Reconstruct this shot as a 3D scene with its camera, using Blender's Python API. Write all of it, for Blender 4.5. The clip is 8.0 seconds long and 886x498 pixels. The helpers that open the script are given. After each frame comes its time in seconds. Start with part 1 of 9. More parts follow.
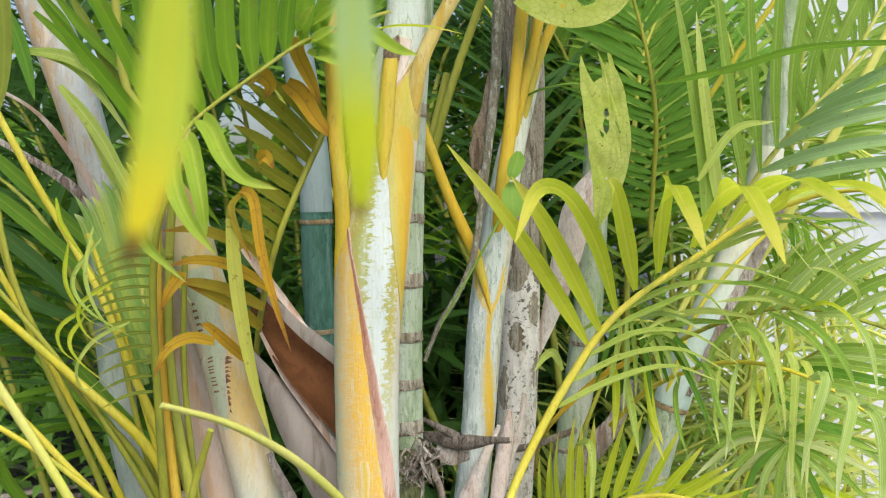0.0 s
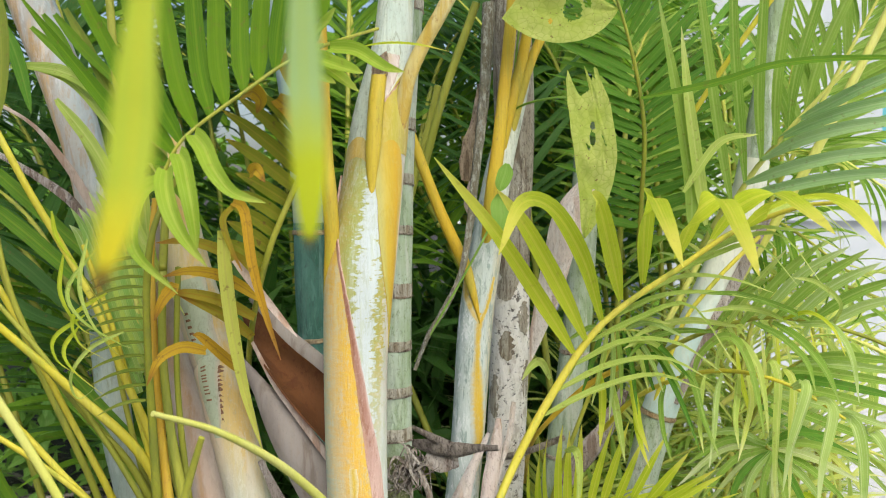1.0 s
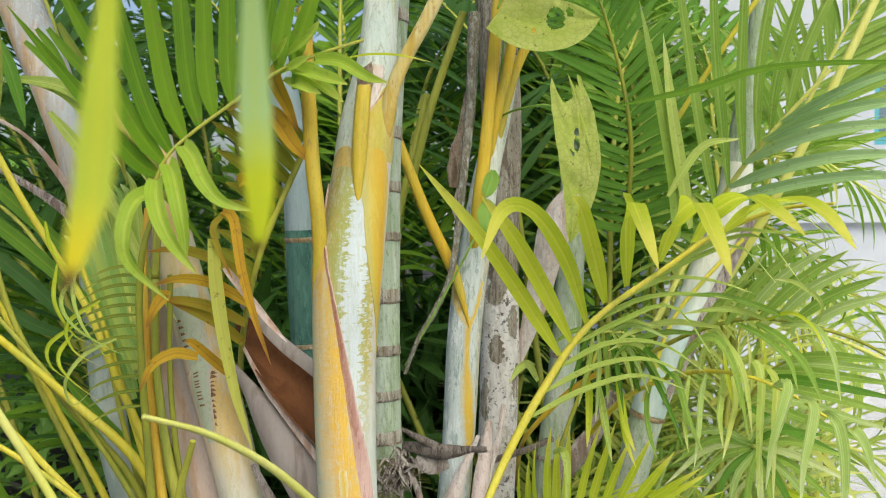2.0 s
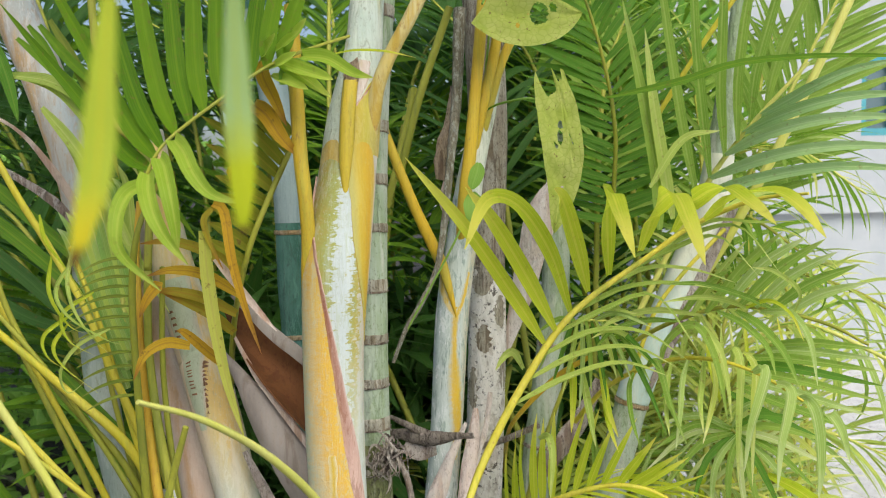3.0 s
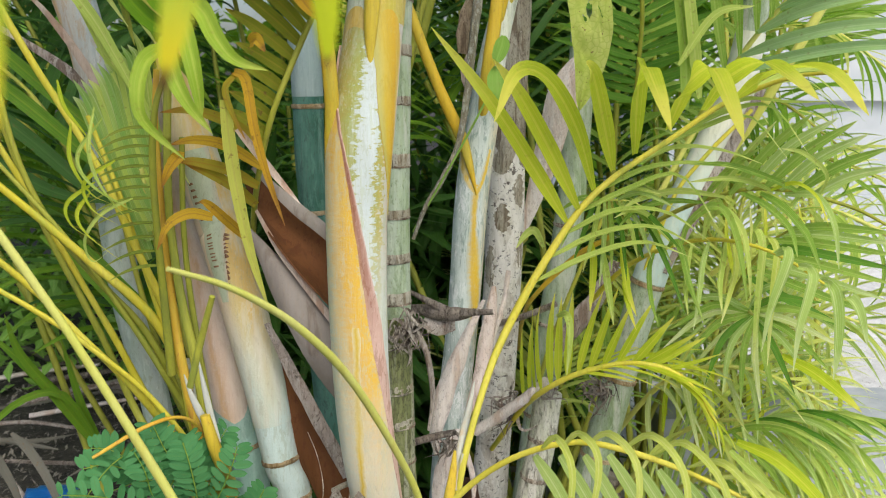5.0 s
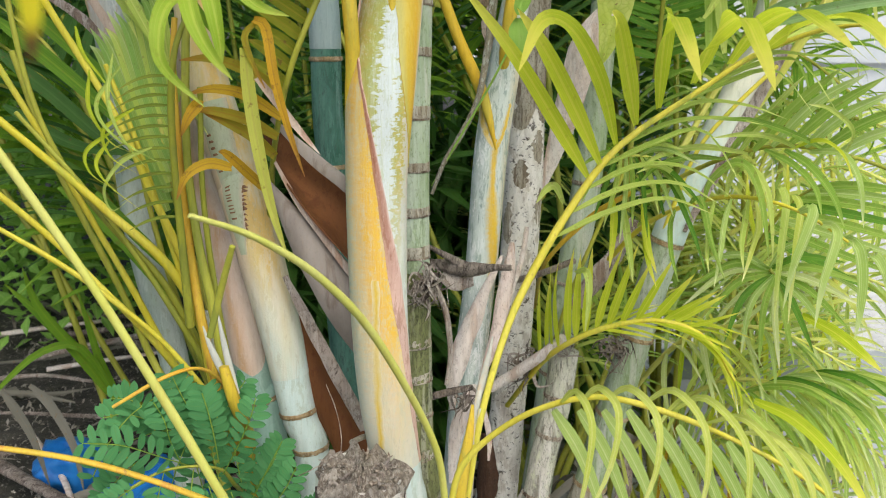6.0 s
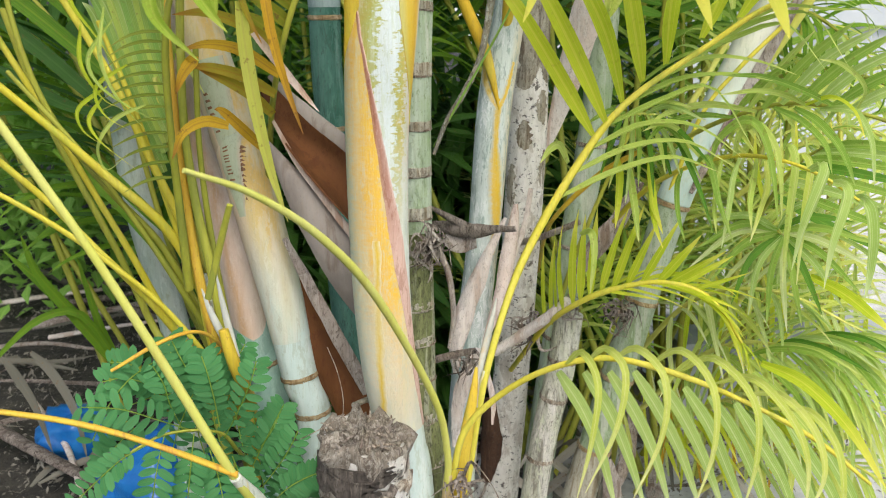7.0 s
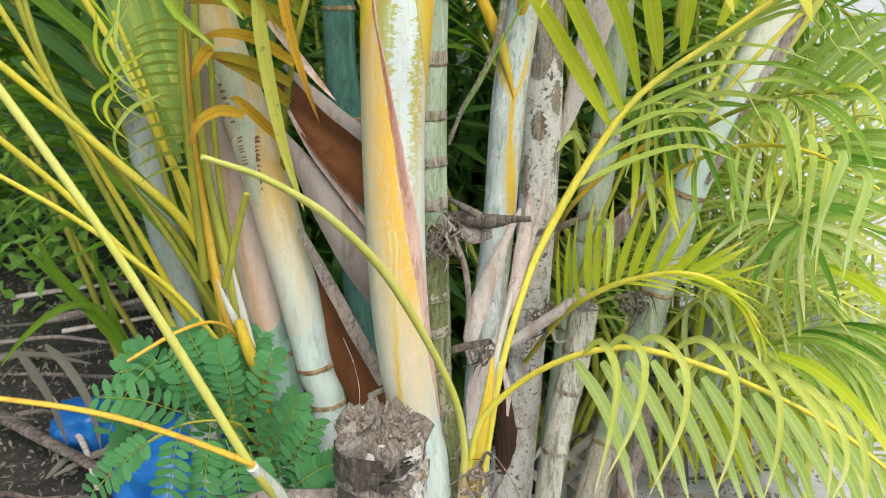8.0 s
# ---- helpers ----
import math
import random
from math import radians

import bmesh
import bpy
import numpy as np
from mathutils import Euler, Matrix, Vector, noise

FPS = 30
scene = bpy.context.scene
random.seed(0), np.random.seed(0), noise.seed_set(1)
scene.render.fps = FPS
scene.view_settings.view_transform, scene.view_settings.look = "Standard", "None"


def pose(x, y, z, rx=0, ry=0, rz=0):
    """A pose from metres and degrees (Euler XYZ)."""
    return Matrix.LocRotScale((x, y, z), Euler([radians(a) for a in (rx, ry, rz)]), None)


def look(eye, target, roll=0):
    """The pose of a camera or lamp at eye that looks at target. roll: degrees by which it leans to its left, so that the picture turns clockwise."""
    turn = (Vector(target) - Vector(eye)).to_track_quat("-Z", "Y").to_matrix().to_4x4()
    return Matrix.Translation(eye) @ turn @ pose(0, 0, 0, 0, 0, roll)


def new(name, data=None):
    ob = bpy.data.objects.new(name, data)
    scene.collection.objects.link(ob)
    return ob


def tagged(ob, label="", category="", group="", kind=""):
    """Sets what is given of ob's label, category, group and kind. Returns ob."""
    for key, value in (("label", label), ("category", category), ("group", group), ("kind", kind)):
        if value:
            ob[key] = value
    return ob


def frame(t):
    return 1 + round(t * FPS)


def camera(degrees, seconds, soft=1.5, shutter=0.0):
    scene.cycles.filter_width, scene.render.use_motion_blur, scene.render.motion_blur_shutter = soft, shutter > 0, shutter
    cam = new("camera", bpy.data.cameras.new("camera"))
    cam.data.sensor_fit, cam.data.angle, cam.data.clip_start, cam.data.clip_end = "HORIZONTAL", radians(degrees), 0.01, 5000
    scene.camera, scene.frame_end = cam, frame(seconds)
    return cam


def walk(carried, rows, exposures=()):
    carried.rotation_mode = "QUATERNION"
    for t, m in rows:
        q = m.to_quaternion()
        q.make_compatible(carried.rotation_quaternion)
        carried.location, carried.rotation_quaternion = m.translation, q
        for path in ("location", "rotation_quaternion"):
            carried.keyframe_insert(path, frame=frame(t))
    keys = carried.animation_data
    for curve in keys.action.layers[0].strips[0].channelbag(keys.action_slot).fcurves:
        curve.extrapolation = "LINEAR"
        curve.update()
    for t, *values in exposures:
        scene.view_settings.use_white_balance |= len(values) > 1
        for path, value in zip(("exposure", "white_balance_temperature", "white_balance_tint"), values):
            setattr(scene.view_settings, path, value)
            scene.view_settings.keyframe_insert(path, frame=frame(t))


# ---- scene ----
cam = camera(52.6, 8.0, soft=1.0)
METRES, EYE, TILT, LEAN, TURN = 0.2, 1.15, -4.0, 0.0, 0.0
ROWS = [
    (0.0, 0.0, 0.0, 0.0, 0.0, 0.0, -0.0),
    (0.5, 0.0366, -0.0743, 0.0127, -0.1, 0.14, -0.17),
    (1.0, 0.0671, -0.1189, 0.0213, -0.11, 0.5, 0.01),
    (1.5, 0.1113, -0.1662, 0.0212, 0.04, 0.92, 0.42),
    (3.0, 0.1887, -0.3931, -0.0041, -0.69, 0.45, 0.96),
    (3.5, 0.201, -0.4079, -0.0082, -0.75, -1.35, 0.96),
    (4.0, 0.1746, -0.4174, -0.0172, -0.88, -3.48, 0.59),
    (5.5, 0.0252, -0.2823, -0.0988, 0.14, -8.27, -0.29),
    (6.0, 0.0114, -0.2793, -0.1313, 0.53, -9.33, -0.42),
    (6.5, 0.0094, -0.209, -0.16, 0.49, -10.23, -0.29),
    (7.0, 0.0094, -0.1735, -0.2127, 0.63, -11.27, -0.14),
    (7.5, -0.0012, -0.1577, -0.2378, 0.72, -11.8, -0.18),
    (8.0, -0.0338, -0.1557, -0.2574, 1.21, -11.54, 0.09),
]
walk(cam, [(t, pose(0, 0, EYE, TILT, LEAN, TURN) @ pose(METRES * x, METRES * y, METRES * z, 90 + pitch, roll, yaw)) for t, x, y, z, yaw, pitch, roll in ROWS],
     [(0.0, 0.40), (1.5, 0.34), (3.0, 0.20), (4.0, 0.21), (5.5, 0.27), (8.0, 0.42)])
cam.data.dof.use_dof = True
cam.data.dof.focus_distance = 1.27
cam.data.dof.aperture_fstop = 10.0

# ---- daylight: bright hazy sky, soft sun from behind the camera ----
world = bpy.data.worlds.new("sky")
scene.world = world
world.use_nodes = True
wn = world.node_tree.nodes
sky = wn.new("ShaderNodeTexSky")
sky.sky_type = "NISHITA"
sky.sun_disc = False
sky.sun_elevation = radians(58)
sky.sun_rotation = radians(168)
sky.dust_density = 4.0
sky.air_density = 1.0
world.node_tree.links.new(sky.outputs[0], wn["Background"].inputs[0])
wn["Background"].inputs[1].default_value = 0.15
sun = new("sun", bpy.data.lights.new("sun", "SUN"))
sun.data.energy = 2.1
sun.data.angle = radians(40)
sun.data.color = (0.98, 0.98, 0.90)
sun.matrix_world = look((1.1, -3.2, 4.6), (0, 1.4, 0.6))


# ---- materials ----
def nodes_of(name):
    mat = bpy.data.materials.new(name)
    mat.use_nodes = True
    nt = mat.node_tree
    return mat, nt, nt.nodes, nt.links, nt.nodes["Principled BSDF"]


def ramp(nodes, stops):
    r = nodes.new("ShaderNodeValToRGB")
    while len(r.color_ramp.elements) < len(stops):
        r.color_ramp.elements.new(0.5)
    for e, (p, c) in zip(r.color_ramp.elements, stops):
        e.position = p
        e.color = (*c, 1) if len(c) == 3 else c
    return r


def noise_tex(nt, coord, scale, stretch=(1, 1, 1), detail=4, rough=0.6, distort=0.0):
    mp = nt.nodes.new("ShaderNodeMapping")
    mp.inputs["Scale"].default_value = stretch
    nt.links.new(coord, mp.inputs["Vector"])
    n = nt.nodes.new("ShaderNodeTexNoise")
    n.inputs["Scale"].default_value = scale
    n.inputs["Detail"].default_value = detail
    n.inputs["Roughness"].default_value = rough
    n.inputs["Distortion"].default_value = distort
    nt.links.new(mp.outputs[0], n.inputs["Vector"])
    return n.outputs["Fac"]


def math_node(nt, op, a, b=0.0, c=0.0, clamp=False):
    m = nt.nodes.new("ShaderNodeMath")
    m.operation = op
    m.use_clamp = clamp
    for s, v in zip(m.inputs, (a, b, c)):
        if isinstance(v, (int, float)):
            s.default_value = v
        else:
            nt.links.new(v, s)
    return m.outputs[0]


def mix(nt, fac, a, b, mode="MIX"):
    m = nt.nodes.new("ShaderNodeMix")
    m.data_type = "RGBA"
    m.blend_type = mode
    for s, v in ((m.inputs[0], fac), (m.inputs[6], a), (m.inputs[7], b)):
        if isinstance(v, (int, float)):
            s.default_value = v
        elif isinstance(v, tuple):
            s.default_value = (*v, 1)
        else:
            nt.links.new(v, s)
    return m.outputs[2]


def step(nt, v, lo, hi):
    m = nt.nodes.new("ShaderNodeMapRange")
    m.inputs[1].default_value = lo
    m.inputs[2].default_value = hi
    nt.links.new(v, m.inputs[0])
    return m.outputs[0]


def bump(nt, h, strength, dist, bsdf):
    b = nt.nodes.new("ShaderNodeBump")
    b.inputs["Strength"].default_value = strength
    b.inputs["Distance"].default_value = dist
    nt.links.new(h, b.inputs["Height"])
    nt.links.new(b.outputs[0], bsdf.inputs["Normal"])
    return b


def leaf_mat(name, low, high, tip, tip_at=0.9, glow=0.4, rough=0.38, spots=0.35, dry=(0.22, 0.11, 0.04), burnt=0.0):
    """A palm leaflet: parallel veins, pale midrib, uneven green, coloured tip, light passing through. UV: x across, y along."""
    mat, nt, nodes, links, b = nodes_of(name)
    tc = nodes.new("ShaderNodeTexCoord")
    info = nodes.new("ShaderNodeObjectInfo")
    geo = nodes.new("ShaderNodeNewGeometry")
    uv = nodes.new("ShaderNodeSeparateXYZ")
    links.new(tc.outputs["UV"], uv.inputs[0])
    big = noise_tex(nt, geo.outputs["Position"], 14, (1, 1, 1), 3)
    rnd = math_node(nt, "ADD", math_node(nt, "MULTIPLY", info.outputs["Random"], 0.7), math_node(nt, "MULTIPLY", big, 0.6), clamp=True)
    col = mix(nt, step(nt, rnd, 0.15, 0.95), low, high)
    veins = noise_tex(nt, tc.outputs["UV"], 1, (34, 0.35, 1), 3)
    col = mix(nt, math_node(nt, "MULTIPLY", step(nt, veins, 0.38, 0.66), 0.5), col, high)
    ribs = noise_tex(nt, tc.outputs["UV"], 1, (15, 0.15, 1), 1)
    col = mix(nt, math_node(nt, "MULTIPLY", step(nt, ribs, 0.55, 0.64), 0.5), col, tip)
    mid = step(nt, math_node(nt, "ABSOLUTE", math_node(nt, "SUBTRACT", uv.outputs[0], 0.5)), 0.06, 0.02)
    col = mix(nt, math_node(nt, "MULTIPLY", mid, 0.5), col, tip)
    wob = math_node(nt, "ADD", uv.outputs[1], math_node(nt, "MULTIPLY", math_node(nt, "SUBTRACT", big, 0.5), 0.25))
    col = mix(nt, step(nt, wob, tip_at - 0.22, tip_at + 0.05), col, tip)
    speck = noise_tex(nt, geo.outputs["Position"], 95, (1, 1, 1), 3, 0.7)
    col = mix(nt, math_node(nt, "MULTIPLY", step(nt, speck, 0.60, 0.68), spots), col, dry)
    if burnt:
        col = mix(nt, step(nt, uv.outputs[1], burnt - 0.03, burnt + 0.02), col, (0.16, 0.08, 0.03))
    links.new(col, b.inputs["Base Color"])
    b.inputs["Roughness"].default_value = rough
    b.inputs["Specular IOR Level"].default_value = 0.25
    bump(nt, veins, 0.5, 0.003, b)
    tr = nodes.new("ShaderNodeBsdfTranslucent")
    links.new(col, tr.inputs[0])
    ms = nodes.new("ShaderNodeMixShader")
    ms.inputs[0].default_value = glow
    links.new(b.outputs[0], ms.inputs[1])
    links.new(tr.outputs[0], ms.inputs[2])
    links.new(ms.outputs[0], nodes["Material Output"].inputs[0])
    return mat


def flakes(nt, p, col, pale, dark, amount, at=0.565):
    """Ragged peeling patches, some paler and some darker, lying in loose drifts along a stem."""
    drift = step(nt, noise_tex(nt, p, 16, (1, 1, 0.35), 2), 0.42, 0.62)
    a = noise_tex(nt, p, 75, (1, 1, 0.3), 9, 0.78, 0.5)
    c = noise_tex(nt, p, 120, (1, 1, 0.22), 9, 0.8, 0.5)
    fa = math_node(nt, "MULTIPLY", step(nt, a, 0.525, 0.54), drift)
    fc = math_node(nt, "MULTIPLY", step(nt, c, at, at + 0.015), math_node(nt, "SUBTRACT", 1.0, math_node(nt, "MULTIPLY", drift, 0.6)))
    light = tuple(min(0.85, 1.25 * v + 0.03) for v in pale)
    col = mix(nt, math_node(nt, "MULTIPLY", fa, amount), col, light)
    return mix(nt, math_node(nt, "MULTIPLY", fc, amount), col, tuple(0.8 * v for v in dark)), math_node(nt, "SUBTRACT", fa, fc)


def stem_mat(name, base, second, streak, streak_at=0.6, fleck=(0.3, 0.33, 0.2), fleck_at=0.64, rough=0.6, scale=14, relief=0.25, flake=None):
    """Palm stem skin: two tones, long streaks and small flecks along the stem."""
    mat, nt, nodes, links, b = nodes_of(name)
    geo = nodes.new("ShaderNodeNewGeometry")
    p = geo.outputs["Position"]
    n1 = noise_tex(nt, p, scale, (1, 1, 0.3), 5, 0.65)
    n2 = noise_tex(nt, p, scale * 2.6, (1, 1, 0.10), 5, 0.6, 0.6)
    n3 = noise_tex(nt, p, scale * 9, (1, 1, 0.45), 6, 0.75)
    fib = noise_tex(nt, p, 330, (1, 1, 0.035), 3, 0.6)
    pit = noise_tex(nt, p, 380, (1, 1, 0.7), 3, 0.6)
    col = mix(nt, step(nt, n1, 0.40, 0.60), base, second)
    col = mix(nt, math_node(nt, "MULTIPLY", step(nt, n2, streak_at - 0.06, streak_at + 0.02), 0.85), col, streak)
    col = mix(nt, math_node(nt, "MULTIPLY", step(nt, n3, fleck_at - 0.05, fleck_at + 0.01), 0.65), col, fleck)
    col = mix(nt, math_node(nt, "MULTIPLY", step(nt, fib, 0.48, 0.70), 0.30), col, fleck)
    col = mix(nt, math_node(nt, "MULTIPLY", step(nt, pit, 0.60, 0.66), relief), col, (0.09, 0.07, 0.05))
    col, edge = flakes(nt, p, col, second, fleck, min(0.8, 0.3 + relief) if flake is None else flake)
    links.new(col, b.inputs["Base Color"])
    b.inputs["Roughness"].default_value = rough
    b.inputs["Specular IOR Level"].default_value = 0.3
    h = math_node(nt, "ADD", math_node(nt, "ADD", n3, math_node(nt, "MULTIPLY", fib, 0.5)), math_node(nt, "MULTIPLY", edge, 0.3))
    bump(nt, h, min(1.0, relief * 2), 0.006, b)
    return mat


WAX = stem_mat("waxy_white_stem", (0.52, 0.60, 0.52), (0.66, 0.68, 0.58), (0.60, 0.50, 0.20), 0.66)
PALE = stem_mat("pale_stem", (0.55, 0.50, 0.40), (0.62, 0.60, 0.50), (0.55, 0.36, 0.16), 0.60, flake=0.2)
RINGED = stem_mat("green_ringed_stem", (0.27, 0.36, 0.18), (0.46, 0.53, 0.41), (0.55, 0.57, 0.48), 0.60, (0.20, 0.26, 0.12), 0.62, relief=0.35, flake=0.4)
TEAL = stem_mat("blue_green_stem", (0.04, 0.14, 0.10), (0.11, 0.25, 0.20), (0.22, 0.34, 0.30), 0.66, (0.06, 0.10, 0.08))
PINK = stem_mat("pinkish_dry_sheath", (0.46, 0.35, 0.28), (0.56, 0.46, 0.39), (0.36, 0.22, 0.15), 0.60, (0.32, 0.24, 0.19), 0.62, relief=0.25, flake=0.2)
ROSY = stem_mat("rosy_dry_sheath", (0.60, 0.46, 0.40), (0.70, 0.60, 0.55), (0.50, 0.32, 0.22), 0.57, (0.38, 0.26, 0.20), 0.60, relief=0.3)
PALEDRY = stem_mat("bleached_dry_sheath", (0.64, 0.54, 0.48), (0.76, 0.69, 0.64), (0.54, 0.40, 0.32), 0.58, (0.42, 0.34, 0.30), 0.60, relief=0.35, flake=0.3)
DULLDRY = stem_mat("dull_dry_sheath", (0.23, 0.195, 0.17), (0.31, 0.27, 0.24), (0.19, 0.15, 0.12), 0.62, (0.30, 0.23, 0.18), 0.66, relief=0.12, flake=0.08)
GREYDRY = stem_mat("grey_dry_sheath", (0.34, 0.28, 0.24), (0.50, 0.44, 0.39), (0.22, 0.15, 0.11), 0.58, (0.18, 0.13, 0.10), 0.58, relief=0.6)
RUST = stem_mat("rusty_brown_sheath", (0.118, 0.043, 0.012), (0.150, 0.056, 0.016), (0.105, 0.038, 0.011), 0.58, (0.10, 0.03, 0.01), 0.60, 0.8, relief=0.1, flake=0.06)
def bark_mat():
    """Old palm trunk: pale flaking bark over dark cork, short cross cracks."""
    mat, nt, nodes, links, b = nodes_of("grey_bark")
    geo = nodes.new("ShaderNodeNewGeometry")
    p = geo.outputs["Position"]
    n1 = noise_tex(nt, p, 26, (1, 1, 0.6), 7, 0.75)
    n2 = noise_tex(nt, p, 85, (1, 1, 0.35), 6, 0.75)
    n3 = noise_tex(nt, p, 150, (0.6, 0.6, 1.0), 5, 0.7)
    n4 = noise_tex(nt, p, 9, (1, 1, 0.5), 3)
    col = mix(nt, step(nt, n2, 0.36, 0.54), (0.70, 0.66, 0.59), (0.88, 0.84, 0.78))
    col = mix(nt, math_node(nt, "MULTIPLY", step(nt, n1, 0.52, 0.57), 0.45), col, (0.36, 0.28, 0.20))
    col = mix(nt, math_node(nt, "MULTIPLY", step(nt, n4, 0.55, 0.60), 0.3), col, (0.24, 0.18, 0.12))
    spot = noise_tex(nt, p, 48, (1, 1, 0.8), 7, 0.75)
    col = mix(nt, math_node(nt, "MULTIPLY", step(nt, spot, 0.60, 0.615), 0.85), col, (0.08, 0.06, 0.045))
    crack = step(nt, n3, 0.59, 0.63)
    col = mix(nt, math_node(nt, "MULTIPLY", crack, 0.8), col, (0.05, 0.04, 0.03))
    links.new(col, b.inputs["Base Color"])
    b.inputs["Roughness"].default_value = 0.92
    h = math_node(nt, "SUBTRACT", math_node(nt, "ADD", n2, math_node(nt, "MULTIPLY", n1, -0.8)), math_node(nt, "MULTIPLY", crack, 0.5))
    bump(nt, h, 1.0, 0.012, b)
    return mat


BARK = bark_mat()
RINGSCAR = stem_mat("corky_leaf_scar", (0.46, 0.42, 0.32), (0.60, 0.56, 0.46), (0.34, 0.27, 0.18), 0.56, (0.22, 0.16, 0.10), 0.60, 0.9, 40, 0.5)
OCHRE = stem_mat("ochre_ring", (0.46, 0.33, 0.17), (0.56, 0.44, 0.28), (0.34, 0.22, 0.10), 0.58, (0.28, 0.17, 0.09), 0.58, 0.85, 40, 0.4)
SCAR = stem_mat("corky_ring", (0.54, 0.45, 0.35), (0.68, 0.60, 0.50), (0.32, 0.22, 0.15), 0.55, (0.15, 0.1, 0.07), 0.55, 0.9, 30, 0.8)
BROWNBARK = stem_mat("brown_fibrous_bark", (0.38, 0.33, 0.25), (0.52, 0.48, 0.39), (0.20, 0.15, 0.10), 0.56, (0.14, 0.10, 0.07), 0.58, 0.92, 26, 0.6, flake=0.5)
TANBRACT = stem_mat("tan_dead_bract", (0.42, 0.31, 0.20), (0.56, 0.44, 0.32), (0.22, 0.15, 0.10), 0.56, (0.18, 0.12, 0.08), 0.58, 0.85, 26, 0.5, flake=0.3)
TWIG = stem_mat("dark_dead_twig", (0.17, 0.15, 0.10), (0.30, 0.26, 0.19), (0.26, 0.27, 0.21), 0.60, (0.52, 0.53, 0.46), 0.575, 0.9, 15, 0.7)
DEAD = stem_mat("dead_fibre", (0.20, 0.16, 0.13), (0.33, 0.28, 0.24), (0.10, 0.07, 0.06), 0.58, (0.05, 0.04, 0.03), 0.58, 0.9, 30, 0.7)
GOLD = stem_mat("golden_petiole", (0.598, 0.387, 0.026), (0.581, 0.440, 0.044), (0.458, 0.387, 0.053), 0.62, (0.352, 0.211, 0.044), 0.66, 0.42, 12, 0.15, flake=0.12)
YELLOW = stem_mat("yellow_petiole", (0.56, 0.48, 0.03), (0.60, 0.54, 0.07), (0.40, 0.42, 0.05), 0.62, (0.35, 0.22, 0.05), 0.68, 0.42, 12, 0.12, flake=0.12)
PALEYEL = stem_mat("pale_yellow_petiole", (0.52, 0.53, 0.09), (0.56, 0.56, 0.15), (0.50, 0.48, 0.10), 0.62, (0.45, 0.35, 0.1), 0.7, 0.42, 12, 0.1, flake=0.12)
ORANGE = stem_mat("orange_petiole", (0.66, 0.36, 0.03), (0.62, 0.44, 0.05), (0.50, 0.24, 0.05), 0.6, (0.30, 0.14, 0.05), 0.64, 0.45, 12, 0.15, flake=0.12)
CREAM = stem_mat("cream_orange_petiole", (0.595, 0.425, 0.068), (0.600, 0.530, 0.260), (0.510, 0.340, 0.043), 0.58, (0.357, 0.204, 0.068), 0.62, 0.45, 14, 0.15, flake=0.12)
OLIVE = stem_mat("olive_petiole", (0.27, 0.29, 0.03), (0.38, 0.38, 0.05), (0.22, 0.25, 0.04), 0.6, (0.2, 0.16, 0.05), 0.68, 0.45, 12, 0.12, flake=0.12)

COOL = leaf_mat("cool_green_leaflet", (0.27, 0.44, 0.07), (0.48, 0.63, 0.17), (0.78, 0.84, 0.46), 1.0, 0.5, 0.38, 0.1)
GLOWLEAF = leaf_mat("lit_yellow_leaflet", (0.52, 0.62, 0.08), (0.68, 0.74, 0.16), (0.86, 0.86, 0.42), 0.95, 0.5, 0.40, 0.1)
FRESH = leaf_mat("fresh_leaflet", (0.34, 0.51, 0.07), (0.60, 0.71, 0.16), (0.80, 0.82, 0.32), 1.0, 0.5, 0.45)
BRIGHT = leaf_mat("yellow_green_leaflet", (0.48, 0.62, 0.02), (0.66, 0.74, 0.05), (0.88, 0.84, 0.14), 0.85, 0.58, 0.38, 0.15)
PALELEAF = leaf_mat("pale_leaflet", (0.42, 0.55, 0.16), (0.62, 0.70, 0.27), (0.86, 0.87, 0.56), 0.95, 0.5, 0.40, 0.2)
GREEN = leaf_mat("green_leaflet", (0.085, 0.22, 0.015), (0.18, 0.35, 0.025), (0.30, 0.42, 0.03), 1.05, 0.45, 0.48)
# shade deep in the clump, put into the colour: green_leaflet taken darker
DARK = leaf_mat("shade_dark_leaflet", (0.035, 0.105, 0.022), (0.075, 0.185, 0.032), (0.11, 0.22, 0.05), 1.1, 0.5)
TAN = leaf_mat("browning_leaflet", (0.44, 0.30, 0.03), (0.40, 0.34, 0.03), (0.42, 0.20, 0.03), 0.9, 0.4, 0.5, 0.6)
AMBER = leaf_mat("orange_leaflet", (0.66, 0.33, 0.02), (0.66, 0.42, 0.03), (0.35, 0.15, 0.04), 0.95, 0.4, 0.5, 0.6)
LIME = leaf_mat("lime_blade", (0.50, 0.54, 0.06), (0.62, 0.64, 0.12), (0.52, 0.46, 0.12), 1.1, 0.45, 0.7, 0.6)
OLEAF = leaf_mat("olive_leaflet", (0.19, 0.23, 0.015), (0.33, 0.35, 0.03), (0.50, 0.38, 0.05), 1.0, 0.35, 0.6, 0.7)
STRAW = leaf_mat("straw_leaflet", (0.09, 0.088, 0.068), (0.19, 0.18, 0.145), (0.17, 0.16, 0.13), 1.2, 0.2, 0.8, 0.6)
HERB = leaf_mat("herb_leaflet", (0.045, 0.21, 0.06), (0.11, 0.33, 0.12), (0.12, 0.28, 0.08), 1.2, 0.3, 0.55, 0.1)


